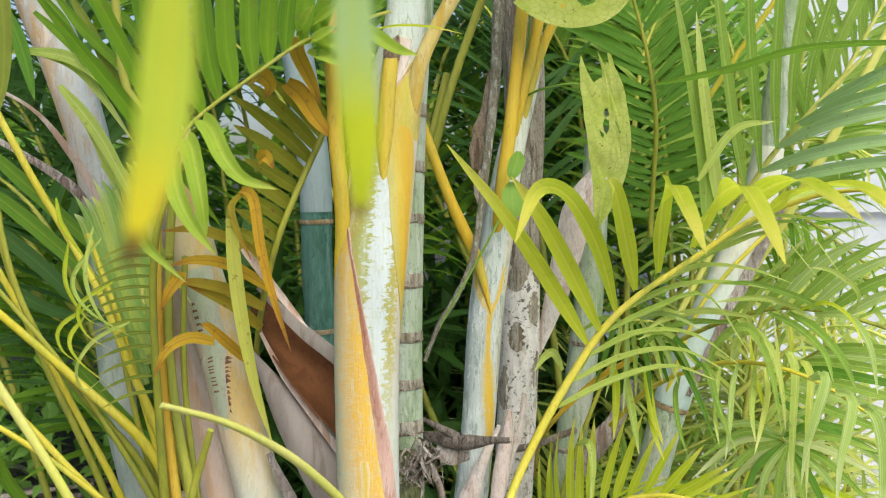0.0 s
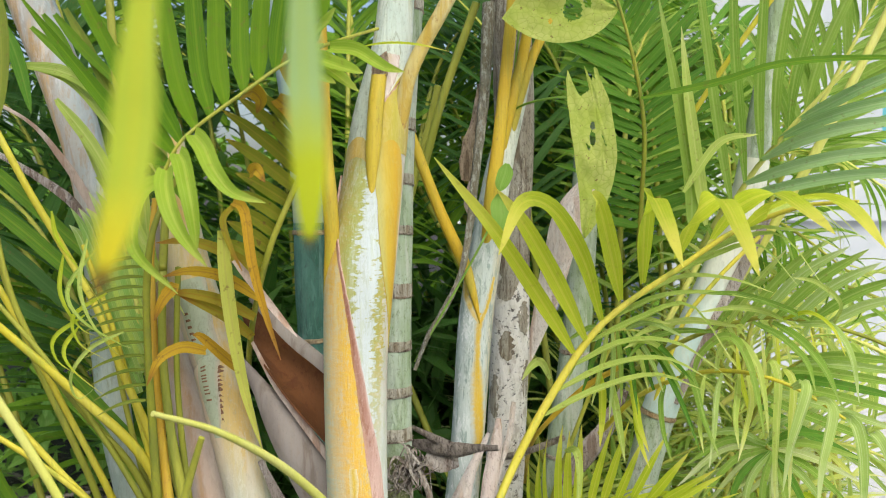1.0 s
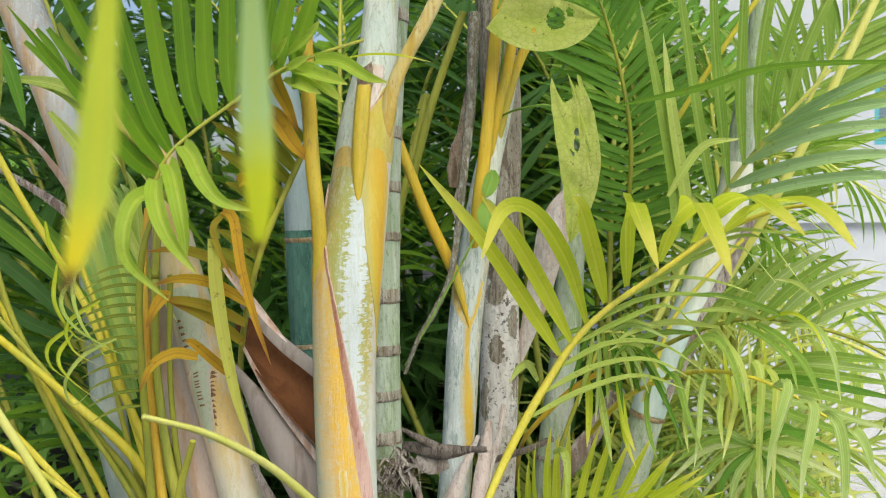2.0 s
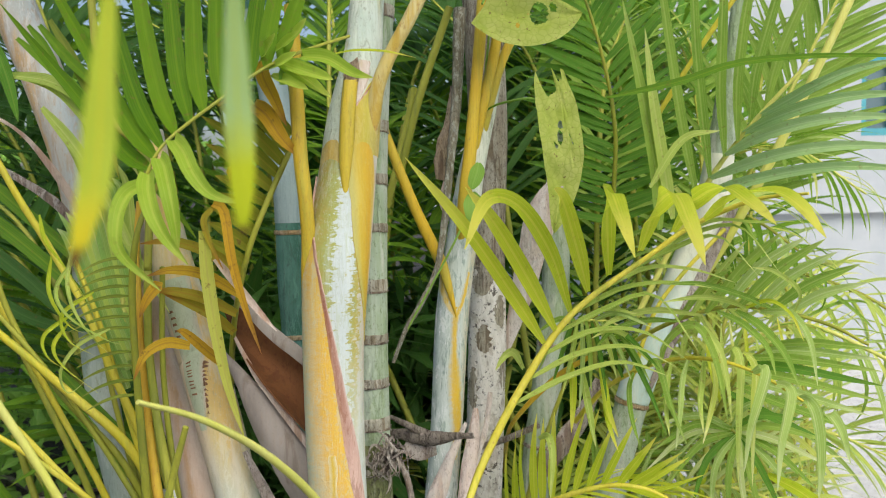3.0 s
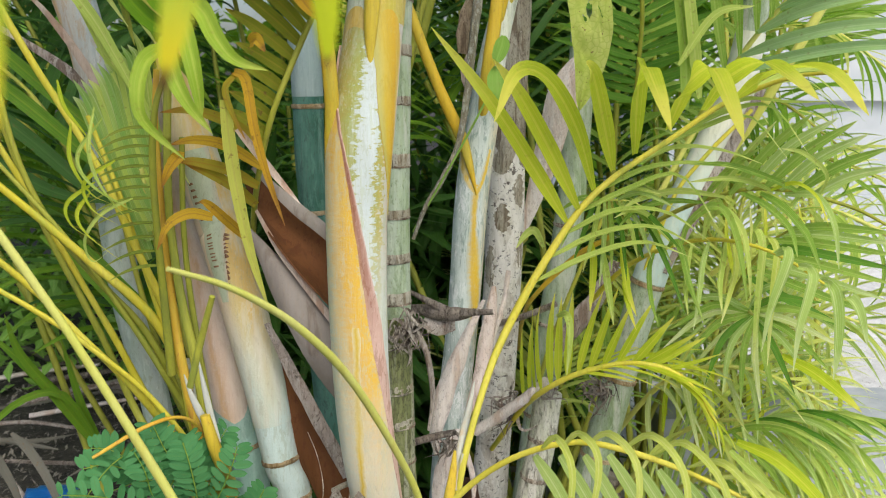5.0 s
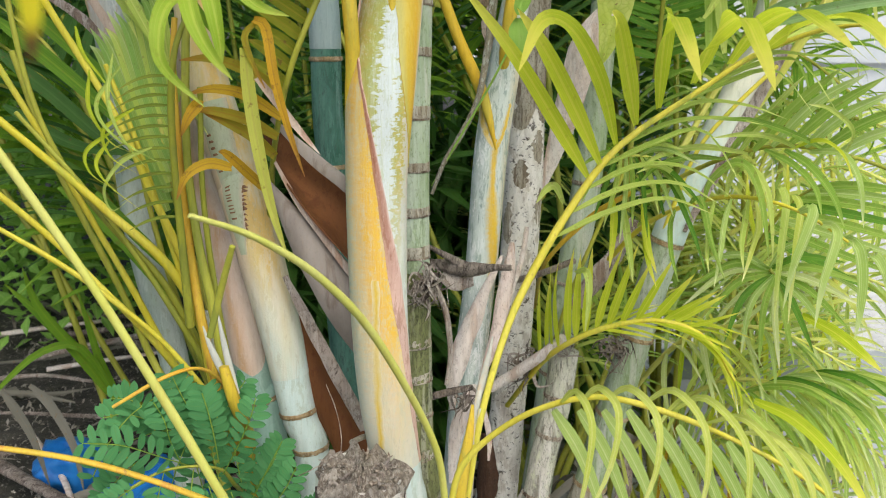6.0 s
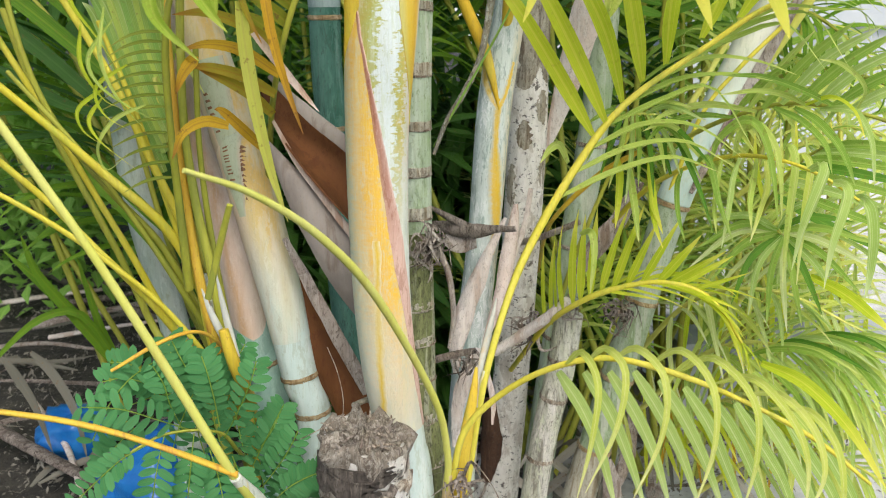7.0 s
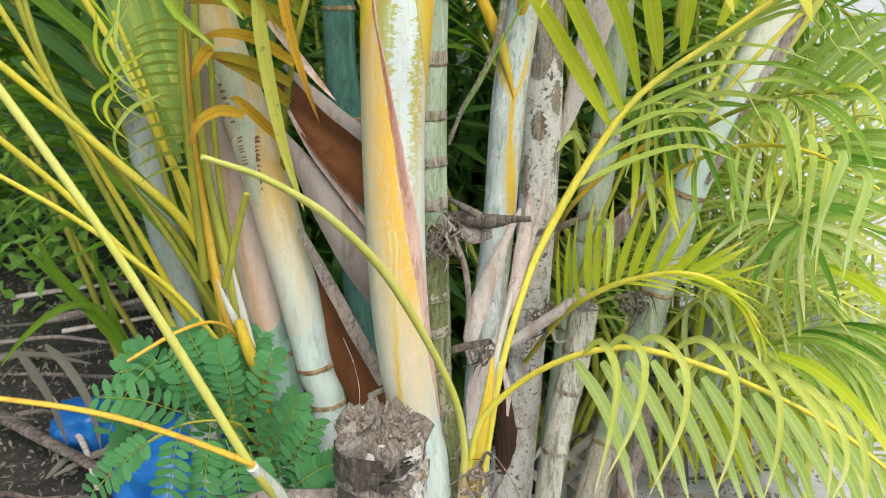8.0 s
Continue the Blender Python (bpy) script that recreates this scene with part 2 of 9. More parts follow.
# ---- geometry helpers ----
def spline(pts, n):
    """n + 1 points of a smooth curve through pts (any number of columns)."""
    p = np.array(pts, float)
    p = np.vstack([2 * p[0] - p[1], p, 2 * p[-1] - p[-2]])
    out = []
    for u in np.linspace(0, len(pts) - 1, n + 1):
        i = min(int(u), len(pts) - 2)
        f = u - i
        a, b, c, d = p[i:i + 4]
        out.append(0.5 * (2 * b + (c - a) * f + (2 * a - 5 * b + 4 * c - d) * f ** 2 + (3 * b - a - 3 * c + d) * f ** 3))
    return np.array(out)


def unit(v):
    return v / max(np.linalg.norm(v, axis=-1, keepdims=True).min(), 1e-9) if v.ndim == 1 else v / np.maximum(np.linalg.norm(v, axis=1, keepdims=True), 1e-9)


class Form:
    """Collects vertices, faces and UVs of one part."""

    def __init__(self):
        self.v, self.f, self.uv = [], [], []

    def grid(self, rows, uvs, wrap=False, flip=False):
        base, n, m = len(self.v), len(rows), len(rows[0])
        for r in rows:
            self.v.extend(map(tuple, r))
        for i in range(n - 1):
            for j in range(m if wrap else m - 1):
                k = (j + 1) % m
                q = [(i, j, j), (i, k, j + 1), (i + 1, k, j + 1), (i + 1, j, j)]
                if flip:
                    q.reverse()
                self.f.append([base + a * m + b for a, b, _ in q])
                self.uv.extend((uvs[0][c] if len(uvs[0]) > c else 1.0, uvs[1][a]) for a, _, c in q)
        return base

    def cap(self, ring, centre):
        base = len(self.v)
        self.v.extend(map(tuple, ring))
        self.v.append(tuple(centre))
        m = len(ring)
        for j in range(m):
            self.f.append([base + j, base + (j + 1) % m, base + m])
            self.uv.extend(((0.5, 0.5),) * 3)

    def tube(self, pts, n=24, seg=12, rough=0.0, flat=1.0, caps=True, seed=0):
        """A round stem through pts (x, y, z, radius)."""
        c = spline(pts, n)
        p, r = c[:, :3], c[:, 3]
        t = unit(np.gradient(p, axis=0))
        ref = np.array((1.0, 0, 0)) if abs(t[:, 0]).max() < 0.9 else np.array((0.02, -1.0, 0.05))
        e1 = unit(ref - t * (t @ ref)[:, None])
        e2 = np.cross(t, e1)
        ang = math.pi + 2 * math.pi * np.arange(seg) / seg
        rows = []
        for i in range(n + 1):
            k = r[i] * (1 + rough * np.array([noise.noise(Vector((7 * math.cos(a), 7 * math.sin(a) + seed, 60 * i / n))) for a in ang])) if rough else r[i] * np.ones(seg)
            rows.append(p[i] + e1[i] * (np.cos(ang) * k)[:, None] + e2[i] * (np.sin(ang) * k * flat)[:, None])
        s = np.concatenate([[0], np.cumsum(np.linalg.norm(np.diff(p, axis=0), axis=1))])
        self.grid(rows, (np.arange(seg + 1) / seg, s), wrap=True)
        if caps:
            self.cap(rows[0][::-1], p[0])
            self.cap(rows[-1], p[-1] + t[-1] * r[-1] * 0.3)
        return self

    def ribbon(self, pts, width, face=(0, -1, 0.2), n=14, fold=0.25, base=0.35, full=0.25, twist=0.0, end=1.0):
        """A leaflet: a folded blade along pts, facing about face."""
        p = spline(pts, n)[:, :3]
        t = unit(np.gradient(p, axis=0))
        f = np.array(face, float)
        side = unit(np.cross(t, f))
        for i in range(1, n + 1):
            if side[i] @ side[i - 1] < 0:
                side[i] = -side[i]
        nrm = np.cross(side, t)
        s = np.linspace(0, 1, n + 1)
        w = 0.5 * width * np.where(s < full, base + (1 - base) * np.sin(np.minimum(s / full, 1) * math.pi / 2), np.maximum(1 - ((s - full) / (1 - full)) ** 2.2, 0) ** 0.8)
        w = np.maximum(w * end + (1 - end) * 0.5 * width, 0.0004)
        a = twist * s
        sd = side * np.cos(a)[:, None] + nrm * np.sin(a)[:, None]
        nm = nrm * np.cos(a)[:, None] - side * np.sin(a)[:, None]
        rows = [np.array([p[i] - sd[i] * w[i], p[i] - sd[i] * w[i] * 0.5 - nm[i] * fold * w[i] * 0.5, p[i] - nm[i] * fold * w[i],
                          p[i] + sd[i] * w[i] * 0.5 - nm[i] * fold * w[i] * 0.5, p[i] + sd[i] * w[i]]) for i in range(n + 1)]
        self.grid(rows, ((0, 0.25, 0.5, 0.75, 1), s))
        return self

    def channel(self, pts, curl=1.6, face=(0, -1, 0.3), n=18, m=10, thick=0.0022, crumple=0.12, seed=0, point=0.15):
        """A curled dry sheath along pts (x, y, z, half width), hollow towards face."""
        c = spline(pts, n)
        p, w = c[:, :3], c[:, 3]
        t = unit(np.gradient(p, axis=0))
        side = unit(np.cross(t, np.array(face, float)))
        nrm = np.cross(side, t)
        outer, inner = [], []
        for i in range(n + 1):
            a = np.linspace(-curl / 2, curl / 2, m + 1)
            r = w[i] / max(math.sin(min(curl / 2, 1.5)), 0.2)
            k = np.array([1 + crumple * noise.noise(Vector((3 * j / m + seed, 7.0 * i / n, seed))) for j in range(m + 1)])
            q = p[i] + side[i] * (np.sin(a) * r * k)[:, None] + nrm[i] * ((np.cos(a) - 1) * r * k)[:, None]
            outer.append(q)
            inner.append(q - nrm[i] * thick * np.cos(a)[:, None] - side[i] * thick * np.sin(a)[:, None])
        uvs = (np.linspace(0, 1, m + 1), np.linspace(0, 1, n + 1))
        self.grid(outer, uvs)
        self.grid(inner, uvs, flip=True)
        self.grid([outer[0], inner[0]], (uvs[0], (0, 0)))
        self.grid([outer[-1], inner[-1]], (uvs[0], (0, 0)), flip=True)
        self.grid([[o[0] for o in outer], [o[0] for o in inner]], (uvs[1], (0, 0)), flip=True)
        self.grid([[o[-1] for o in outer], [o[-1] for o in inner]], (uvs[1], (0, 0)))
        return self

    def wrap(self, pts, lo, hi, left, right, lift=1.03, n=40, m=16, dip=(0, 0), rag=0.0, thick=0.06, tops=(0, 0)):
        """A leaf sheath lying round a stem: pts as for tube, lo..hi the stretch of the stem, left and right its edges as turns, bottom to top; tops: how far each place across stops short of hi."""
        c = spline(pts, 2400)
        t = unit(np.gradient(c[:, :3], axis=0))
        ref = np.array((1.0, 0, 0))
        e1 = unit(ref - t * (t @ ref)[:, None])
        e2 = np.cross(t, e1)
        rows, back = [], []
        low = lo - np.interp(np.linspace(0, 1, m + 1), np.linspace(0, 1, len(dip)), dip)
        high = hi - np.interp(np.linspace(0, 1, m + 1), np.linspace(0, 1, len(tops)), tops)
        for i in range(n + 1):
            s = i / n
            e = [np.interp(s, np.linspace(0, 1, len(g)), g) + rag * (noise.noise(Vector((s * 9, h, 0))) + 0.6 * noise.noise(Vector((s * 31, h, 5)))) for h, g in ((1.3, left), (7.7, right))]
            a = math.pi + 2 * math.pi * np.linspace(e[0], e[1], m + 1)
            q = np.clip(((low + (high - low) * s) * 2400).astype(int), 0, 2400)
            d = e1[q] * np.cos(a)[:, None] + e2[q] * np.sin(a)[:, None]
            rows.append(c[q, :3] + d * c[q, 3][:, None] * lift)
            back.append(c[q, :3] + d * c[q, 3][:, None] * (lift - thick))
        uvs = (np.linspace(0, 1, m + 1), np.linspace(0, 1, n + 1))
        self.grid(rows, uvs)
        self.grid(back, uvs, flip=True)
        for k in (0, -1):
            self.grid([[o[k] for o in rows], [o[k] for o in back]], (uvs[1], (0, 0)), flip=k == 0)
            self.grid([rows[k], back[k]], (uvs[0], (0, 0)), flip=k != 0)
        return self

    def mesh(self, name, mat, smooth=True):
        me = bpy.data.meshes.new(name)
        me.from_pydata(self.v, [], self.f)
        lay = me.uv_layers.new(name="UVMap")
        lay.data.foreach_set("uv", np.array(self.uv, float).ravel())
        me.materials.append(mat)
        if smooth:
            me.polygons.foreach_set("use_smooth", [True] * len(me.polygons))
        me.update()
        return me


def thing(name, place, label, category, group="", kind=""):
    ob = new(name)
    ob.empty_display_size = 0.05
    ob.location = place
    return tagged(ob, label, category, group, kind)


def part(name, form, mat, parent=None, label="", smooth=True):
    """Links a form, drawn in world coordinates, as one mesh; under parent if one is given."""
    o = np.array(parent.matrix_basis.translation if parent and not parent.parent else (0, 0, 0), float)
    if parent and parent.parent:
        o = np.array(parent.parent.matrix_basis.translation, float)
    if parent is None:
        o = np.array(form.v[0])
    form.v = [tuple(np.array(v) - o) for v in form.v]
    ob = new(name, form.mesh(name, mat, smooth))
    if parent:
        ob.parent = parent
    else:
        ob.location = o
    if label:
        ob["label"] = label
    return ob


def blade_mesh(name, droop, twist, mat, n=9):
    """A unit leaflet along x, one wide along y, bending down by droop radians at its tip."""
    fm = Form()
    s = np.linspace(0, 1, n + 1)
    a = -droop * s ** 1.6
    x = np.concatenate([[0], np.cumsum(np.cos(a[1:]) / n)])
    z = np.concatenate([[0], np.cumsum(np.sin(a[1:]) / n)])
    w = 0.5 * np.where(s < 0.25, 0.3 + 0.7 * np.sin(s / 0.25 * math.pi / 2), np.maximum(1 - ((s - 0.25) / 0.75) ** 2, 0) ** 0.85)
    w = np.maximum(w, 0.01)
    rows = []
    for i in range(n + 1):
        c, k = math.cos(twist * s[i]), math.sin(twist * s[i])
        rows.append([(x[i], y * w[i] * c, z[i] + w[i] * (0.02 * abs(y) + 0.05 * y * k)) for y in (-1, 0, 1)])
    fm.grid(rows, ((0, 0.5, 1), s))
    return fm.mesh(name, mat)


BLADES = {}
GAP = ((-0.35, 1.7, 1.27), (-1.07, 5.2, 1.53))


def in_gap(p, near=0.06, far=0.19):
    """True inside the clear lane through the foliage that lets the sky show."""
    f = (p[1] - GAP[0][1]) / (GAP[1][1] - GAP[0][1])
    if f < -0.02 or f > 1.1:
        return False
    dx, dz = (p[i] - GAP[0][i] - f * (GAP[1][i] - GAP[0][i]) for i in (0, 2))
    return math.hypot(dx, dz * 0.8) < near + (far - near) * f


def blade(mat, k, v):
    key = (mat.name, k, v)
    if key not in BLADES:
        BLADES[key] = blade_mesh("leaflet", (0.12, 0.45, 0.9, 1.5, 2.2, 2.9)[k], (-0.7, 0.0, 0.8)[v], mat)
    return BLADES[key]


def frond(pts, count, length, width, up=(0, -0.4, 1), mat=None, rachis_mat=None, parent=None, span=(0.25, 1.0), fwd=50, lift=15, droop=2,
          sides=(-1, 1), seed=1, label="", name="frond", shape=0.55, grav=0.6, jitter=6.0, stalk=None):
    """A feather frond: a tapering rachis through pts (x, y, z, radius) with rows of leaflets, each an object of its own."""
    rng = random.Random(seed)
    top = parent is None
    if top:
        parent = thing("palm_frond", pts[0][:3], label, "palm frond", "palm fronds")
        o = Vector(pts[0][:3])
        stalk = part("rachis", Form().tube(pts, 28, 8), rachis_mat, parent)
        holder = parent
    else:
        o = Vector(parent.matrix_basis.translation)
        stalk = stalk or part(name, Form().tube(pts, 28, 8), rachis_mat, parent, label)
        holder = stalk
    n = 120
    c = spline(pts, n)[:, :3]
    t = unit(np.gradient(c, axis=0))
    upv = np.array(up, float)
    for i in range(count):
        f = i / max(count - 1, 1)
        s = span[0] + (span[1] - span[0]) * f
        for sd in sides:
            j = min(n, max(0, int((s + rng.uniform(-0.006, 0.006)) * n)))
            T = t[j]
            N = unit(upv - T * (T @ upv))
            B = np.cross(T, N) * sd
            dr = droop[sd > 0] if isinstance(droop, tuple) else droop
            lf = lift[sd > 0] if isinstance(lift, tuple) else lift
            a = radians(fwd * (1 - 0.45 * f) + rng.uniform(-jitter, jitter))
            b = radians(lf + rng.uniform(-jitter, jitter))
            d = unit(T * math.cos(a) + (B * math.cos(b) + N * math.sin(b)) * math.sin(a))
            z = unit((N * math.cos(b) - B * math.sin(b)) * (1 - grav) + np.array((0, 0, 1.0)) * grav)
            z = unit(z - d * (d @ z))
            y = np.cross(z, d)
            L = length * (0.45 + 0.55 * math.sin(math.pi * min(max(f * 0.9 + 0.1 * shape, 0), 1) ** shape)) * rng.uniform(0.88, 1.1)
            W = width * rng.uniform(0.85, 1.12) * (1 if f < 0.8 else 1 - 0.4 * (f - 0.8) / 0.2)
            if any(in_gap(c[j] + d * L * q) for q in (0.2, 0.5, 0.8)):
                continue
            ob = new("leaflet", blade(rng.choice(mat) if isinstance(mat, tuple) else mat, min(5, max(0, dr + rng.choice((-1, 0, 0, 1)))), rng.randrange(3)))
            ob.parent = holder
            m = Matrix(((d[0] * L, y[0] * W, z[0] * L, c[j][0] - o[0]), (d[1] * L, y[1] * W, z[1] * L, c[j][1] - o[1]),
                        (d[2] * L, y[2] * W, z[2] * L, c[j][2] - o[2]), (0, 0, 0, 1)))
            ob.matrix_basis = m
    return parent if top else stalk


def rings(pts, heights, mat, parent, grow=1.035, thick=0.0034):
    """Corky leaf scars round a stem, one object each, at fractions of its length."""
    c = spline(pts, 200)
    for k, h in enumerate(heights):
        i = int(h * 200)
        p, r = c[i, :3], c[i, 3]
        t = unit(c[min(i + 2, 200), :3] - c[max(i - 2, 0), :3])
        wide = mat is RINGSCAR
        thick, grow = (0.0062 + 0.0016 * math.sin(k * 2.3), 1.018) if wide else (thick, 1.065 if mat is OCHRE else grow)
        q = [(*(p + t * z), r * g) for z, g in ((-thick * 1.4, 0.97), (-thick, grow), (0, grow * 1.01), (thick, grow), (thick * 1.4, 0.97))]
        part("leaf_scar", Form().tube(q, 10, 28, 0.03 if wide else 0.10, caps=False, seed=k), mat, parent)
        if wide:
            q = [(*(p + t * (z - thick * 1.1)), r * g) for z, g in ((-0.0016, 0.98), (-0.0009, 1.045), (0.0, 1.05), (0.0009, 1.045), (0.0016, 0.98))]
            part("leaf_scar", Form().tube(q, 8, 28, 0.12, caps=False, seed=k + 40), SCAR, parent)


# ---- ground, building and garden behind ----
def ground_mat():
    mat, nt, nodes, links, b = nodes_of("soil_and_litter")
    geo = nodes.new("ShaderNodeNewGeometry")
    p = geo.outputs["Position"]
    xyz = nodes.new("ShaderNodeSeparateXYZ")
    links.new(p, xyz.inputs[0])
    n1 = noise_tex(nt, p, 2.5, detail=5)
    n2 = noise_tex(nt, p, 22, detail=6, rough=0.7)
    n3 = noise_tex(nt, p, 70, detail=4, rough=0.7)
    soil = mix(nt, step(nt, n2, 0.35, 0.68), (0.014, 0.013, 0.010), (0.052, 0.046, 0.034))
    soil = mix(nt, step(nt, n3, 0.58, 0.64), soil, (0.15, 0.135, 0.11))
    grey = mix(nt, step(nt, n2, 0.3, 0.7), (0.48, 0.48, 0.48), (0.70, 0.70, 0.69))
    grey = mix(nt, step(nt, n3, 0.6, 0.68), grey, (0.18, 0.16, 0.14))
    side = math_node(nt, "ADD", xyz.outputs[0], math_node(nt, "MULTIPLY", math_node(nt, "SUBTRACT", n1, 0.5), 0.8))
    links.new(mix(nt, step(nt, side, 0.18, 0.42), soil, grey), b.inputs["Base Color"])
    b.inputs["Roughness"].default_value = 0.95
    bump(nt, n2, 0.7, 0.02, b)
    return mat


def make_ground():
    fm = Form()
    xs = np.concatenate([[-600, -60, -12], np.linspace(-5, 5, 81), [12, 60, 600]])
    ys = np.concatenate([[-600, -60, -8], np.linspace(-1.5, 6.5, 65), [12, 60, 600]])
    rows = [[(x, y, 0.045 * noise.noise(Vector((x * 1.3, y * 1.3, 0))) + 0.02 * noise.noise(Vector((x * 6, y * 6, 3))) - 0.01) for x in xs] for y in ys]
    fm.grid(rows, (xs, ys))
    tagged(part("ground", fm, ground_mat()), "dark soil with dry litter, grey and gritty to one side", "ground", kind="structure")


make_ground()


def plain_mat(name, a, c, scale=8, rough=0.8, relief=0.1, metal=0.0):
    mat, nt, nodes, links, b = nodes_of(name)
    geo = nodes.new("ShaderNodeNewGeometry")
    n = noise_tex(nt, geo.outputs["Position"], scale, detail=5)
    links.new(mix(nt, step(nt, n, 0.35, 0.7), a, c), b.inputs["Base Color"])
    b.inputs["Roughness"].default_value = rough
    b.inputs["Metallic"].default_value = metal
    bump(nt, n, relief, 0.01, b)
    return mat


def box(fm, x0, x1, y0, y1, z0, z1):
    b = len(fm.v)
    fm.v.extend((x, y, z) for x in (x0, x1) for y in (y0, y1) for z in (z0, z1))
    for q in ((0, 1, 3, 2), (4, 6, 7, 5), (0, 4, 5, 1), (2, 3, 7, 6), (0, 2, 6, 4), (1, 5, 7, 3)):
        fm.f.append([b + i for i in q])
        fm.uv.extend(((0, 0), (1, 0), (1, 1), (0, 1)))
    return fm


WALL = plain_mat("whitewashed_wall", (0.40, 0.43, 0.46), (0.50, 0.52, 0.54), 3)
TEALPAINT = plain_mat("teal_paint", (0.06, 0.30, 0.36), (0.09, 0.36, 0.42), 6, 0.5)
GLASSY = plain_mat("window_glass", (0.10, 0.16, 0.18), (0.16, 0.22, 0.24), 2, 0.08)


def make_house():
    house = thing("house", (4.2, 6.5, 0), "whitewashed house with teal window frames", "house")
    for x0, x1, y0, y1, z0, z1 in ((1.5, 2.96, 6.0, 6.25, -0.1, 3.4), (3.24, 8.0, 6.0, 6.25, -0.1, 3.4), (2.96, 3.24, 6.0, 6.25, -0.1, 1.5),
                                   (2.96, 3.24, 6.0, 6.25, 2.05, 3.4), (1.5, 1.75, 6.25, 12.0, -0.1, 3.4)):
        part("wall", box(Form(), x0, x1, y0, y1, z0, z1), WALL, house, smooth=False)
    part("roof", box(Form(), 1.1, 8.4, 5.5, 12.3, 3.4, 3.55), WALL, house, smooth=False)
    pane = part("window", box(Form(), 2.99, 3.21, 6.07, 6.08, 1.53, 2.02), GLASSY, house, "narrow teal window", smooth=False)
    for x0, x1, z0, z1 in ((2.96, 3.0, 1.5, 2.05), (3.16, 3.24, 1.5, 2.05), (3.0, 3.16, 1.5, 1.55), (3.0, 3.16, 2.0, 2.05)):
        part("window_frame", box(Form(), x0, x1, 6.02, 6.12, z0, z1), TEALPAINT, pane, smooth=False)
    part("plinth", box(Form(), 1.5, 8.0, 5.9, 5.997, -0.1, 0.35), WALL, house, smooth=False)
    part("ledge", box(Form(), 1.5, 8.0, 5.93, 5.997, 0.98, 1.06), WALL, house, smooth=False)


make_house()


def leaf_mass(name, label, count, sampler, size, mat, seed, category="shrub", squash=0.55):
    """A shrub: many small pointed leaves on twigs."""
    rng = random.Random(seed)
    fm = Form()
    for _ in range(count):
        c = np.array(sampler(rng))
        if in_gap(c) and rng.random() < 0.8:
            continue
        d = unit(np.array((rng.gauss(0, 1), rng.gauss(-0.6, 0.8), rng.gauss(-0.1, 0.7))))
        s = unit(np.cross(d, np.array((rng.gauss(0, 0.4), rng.gauss(0, 0.4), 1.0))))
        l = size * rng.uniform(0.6, 1.3)
        w = l * squash * 0.5
        nn = np.cross(s, d)
        b = len(fm.v)
        fm.v.extend(map(tuple, (c, c + d * l * 0.45 + s * w + nn * w * 0.2, c + d * l - nn * l * 0.12, c + d * l * 0.45 - s * w + nn * w * 0.2, c + d * l * 0.5)))
        fm.f.extend(([b, b + 1, b + 4], [b + 1, b + 2, b + 4], [b + 2, b + 3, b + 4], [b + 3, b, b + 4]))
        fm.uv.extend(((0.5, 0), (1, 0.4), (0.5, 0.5), (1, 0.4), (0.5, 0.8), (0.5, 0.5), (0.5, 0.8), (0, 0.4), (0.5, 0.5), (0, 0.4), (0.5, 0), (0.5, 0.5)))
    ob = part(name, fm, mat, smooth=False)
    tagged(ob, label, category, kind="stuff")
    return ob


def hedge(x0, x1, y0, y1, z0, z1):
    def pick(r):
        x = r.uniform(x0, x1)
        top = z1 * (0.8 + 0.35 * noise.noise(Vector((x * 1.2, 5, y0))))
        return x, r.uniform(y0, y1) + 0.3 * noise.noise(Vector((x * 2, 0, 0))), z0 + (top - z0) * r.random() ** 0.8
    return pick


SHRUB = leaf_mat("shrub_leaf", (0.08, 0.27, 0.035), (0.27, 0.50, 0.09), (0.4, 0.6, 0.15), 1.2, 0.4, 0.5, 0.1)
leaf_mass("hedge", "dense green shrubs behind the palms", 15000, hedge(-6.5, 1.5, 4.0, 5.2, 0.0, 4.2), 0.14, GREEN, 3)
leaf_mass("low_shrub", "low dark green shrubs over the litter", 9000, hedge(-4.2, -0.3, 2.9, 3.9, 0.02, 1.7), 0.085, SHRUB, 4)

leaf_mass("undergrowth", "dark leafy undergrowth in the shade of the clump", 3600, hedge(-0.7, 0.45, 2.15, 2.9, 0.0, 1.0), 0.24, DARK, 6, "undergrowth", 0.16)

# ---- palm stems ----
def palm_stem(pts, mat, label, ring_at=(), scar=SCAR, seg=28, n=40, rough=0.015, group="cane palms", ground=True):
    """A cane palm stem; pts run upward. The foot is carried on down to the soil."""
    if ground and pts[0][2] > 0.05:
        x, y, z, r = pts[0]
        dx, dy, dz = (pts[0][i] - pts[1][i] for i in range(3))
        k = 0.5 * z / max(abs(dz), 0.05)
        pts = [(x + dx * k * 0.5, y + dy * k * 0.5, -0.03, r * 1.12)] + list(pts)
    st = thing("cane_palm", (pts[0][0], pts[0][1], 0), label, "palm", group)
    part("trunk", Form().tube(pts, n, seg, rough), mat, st)
    if ring_at:
        rings(pts, ring_at, scar, st)
    return st, pts


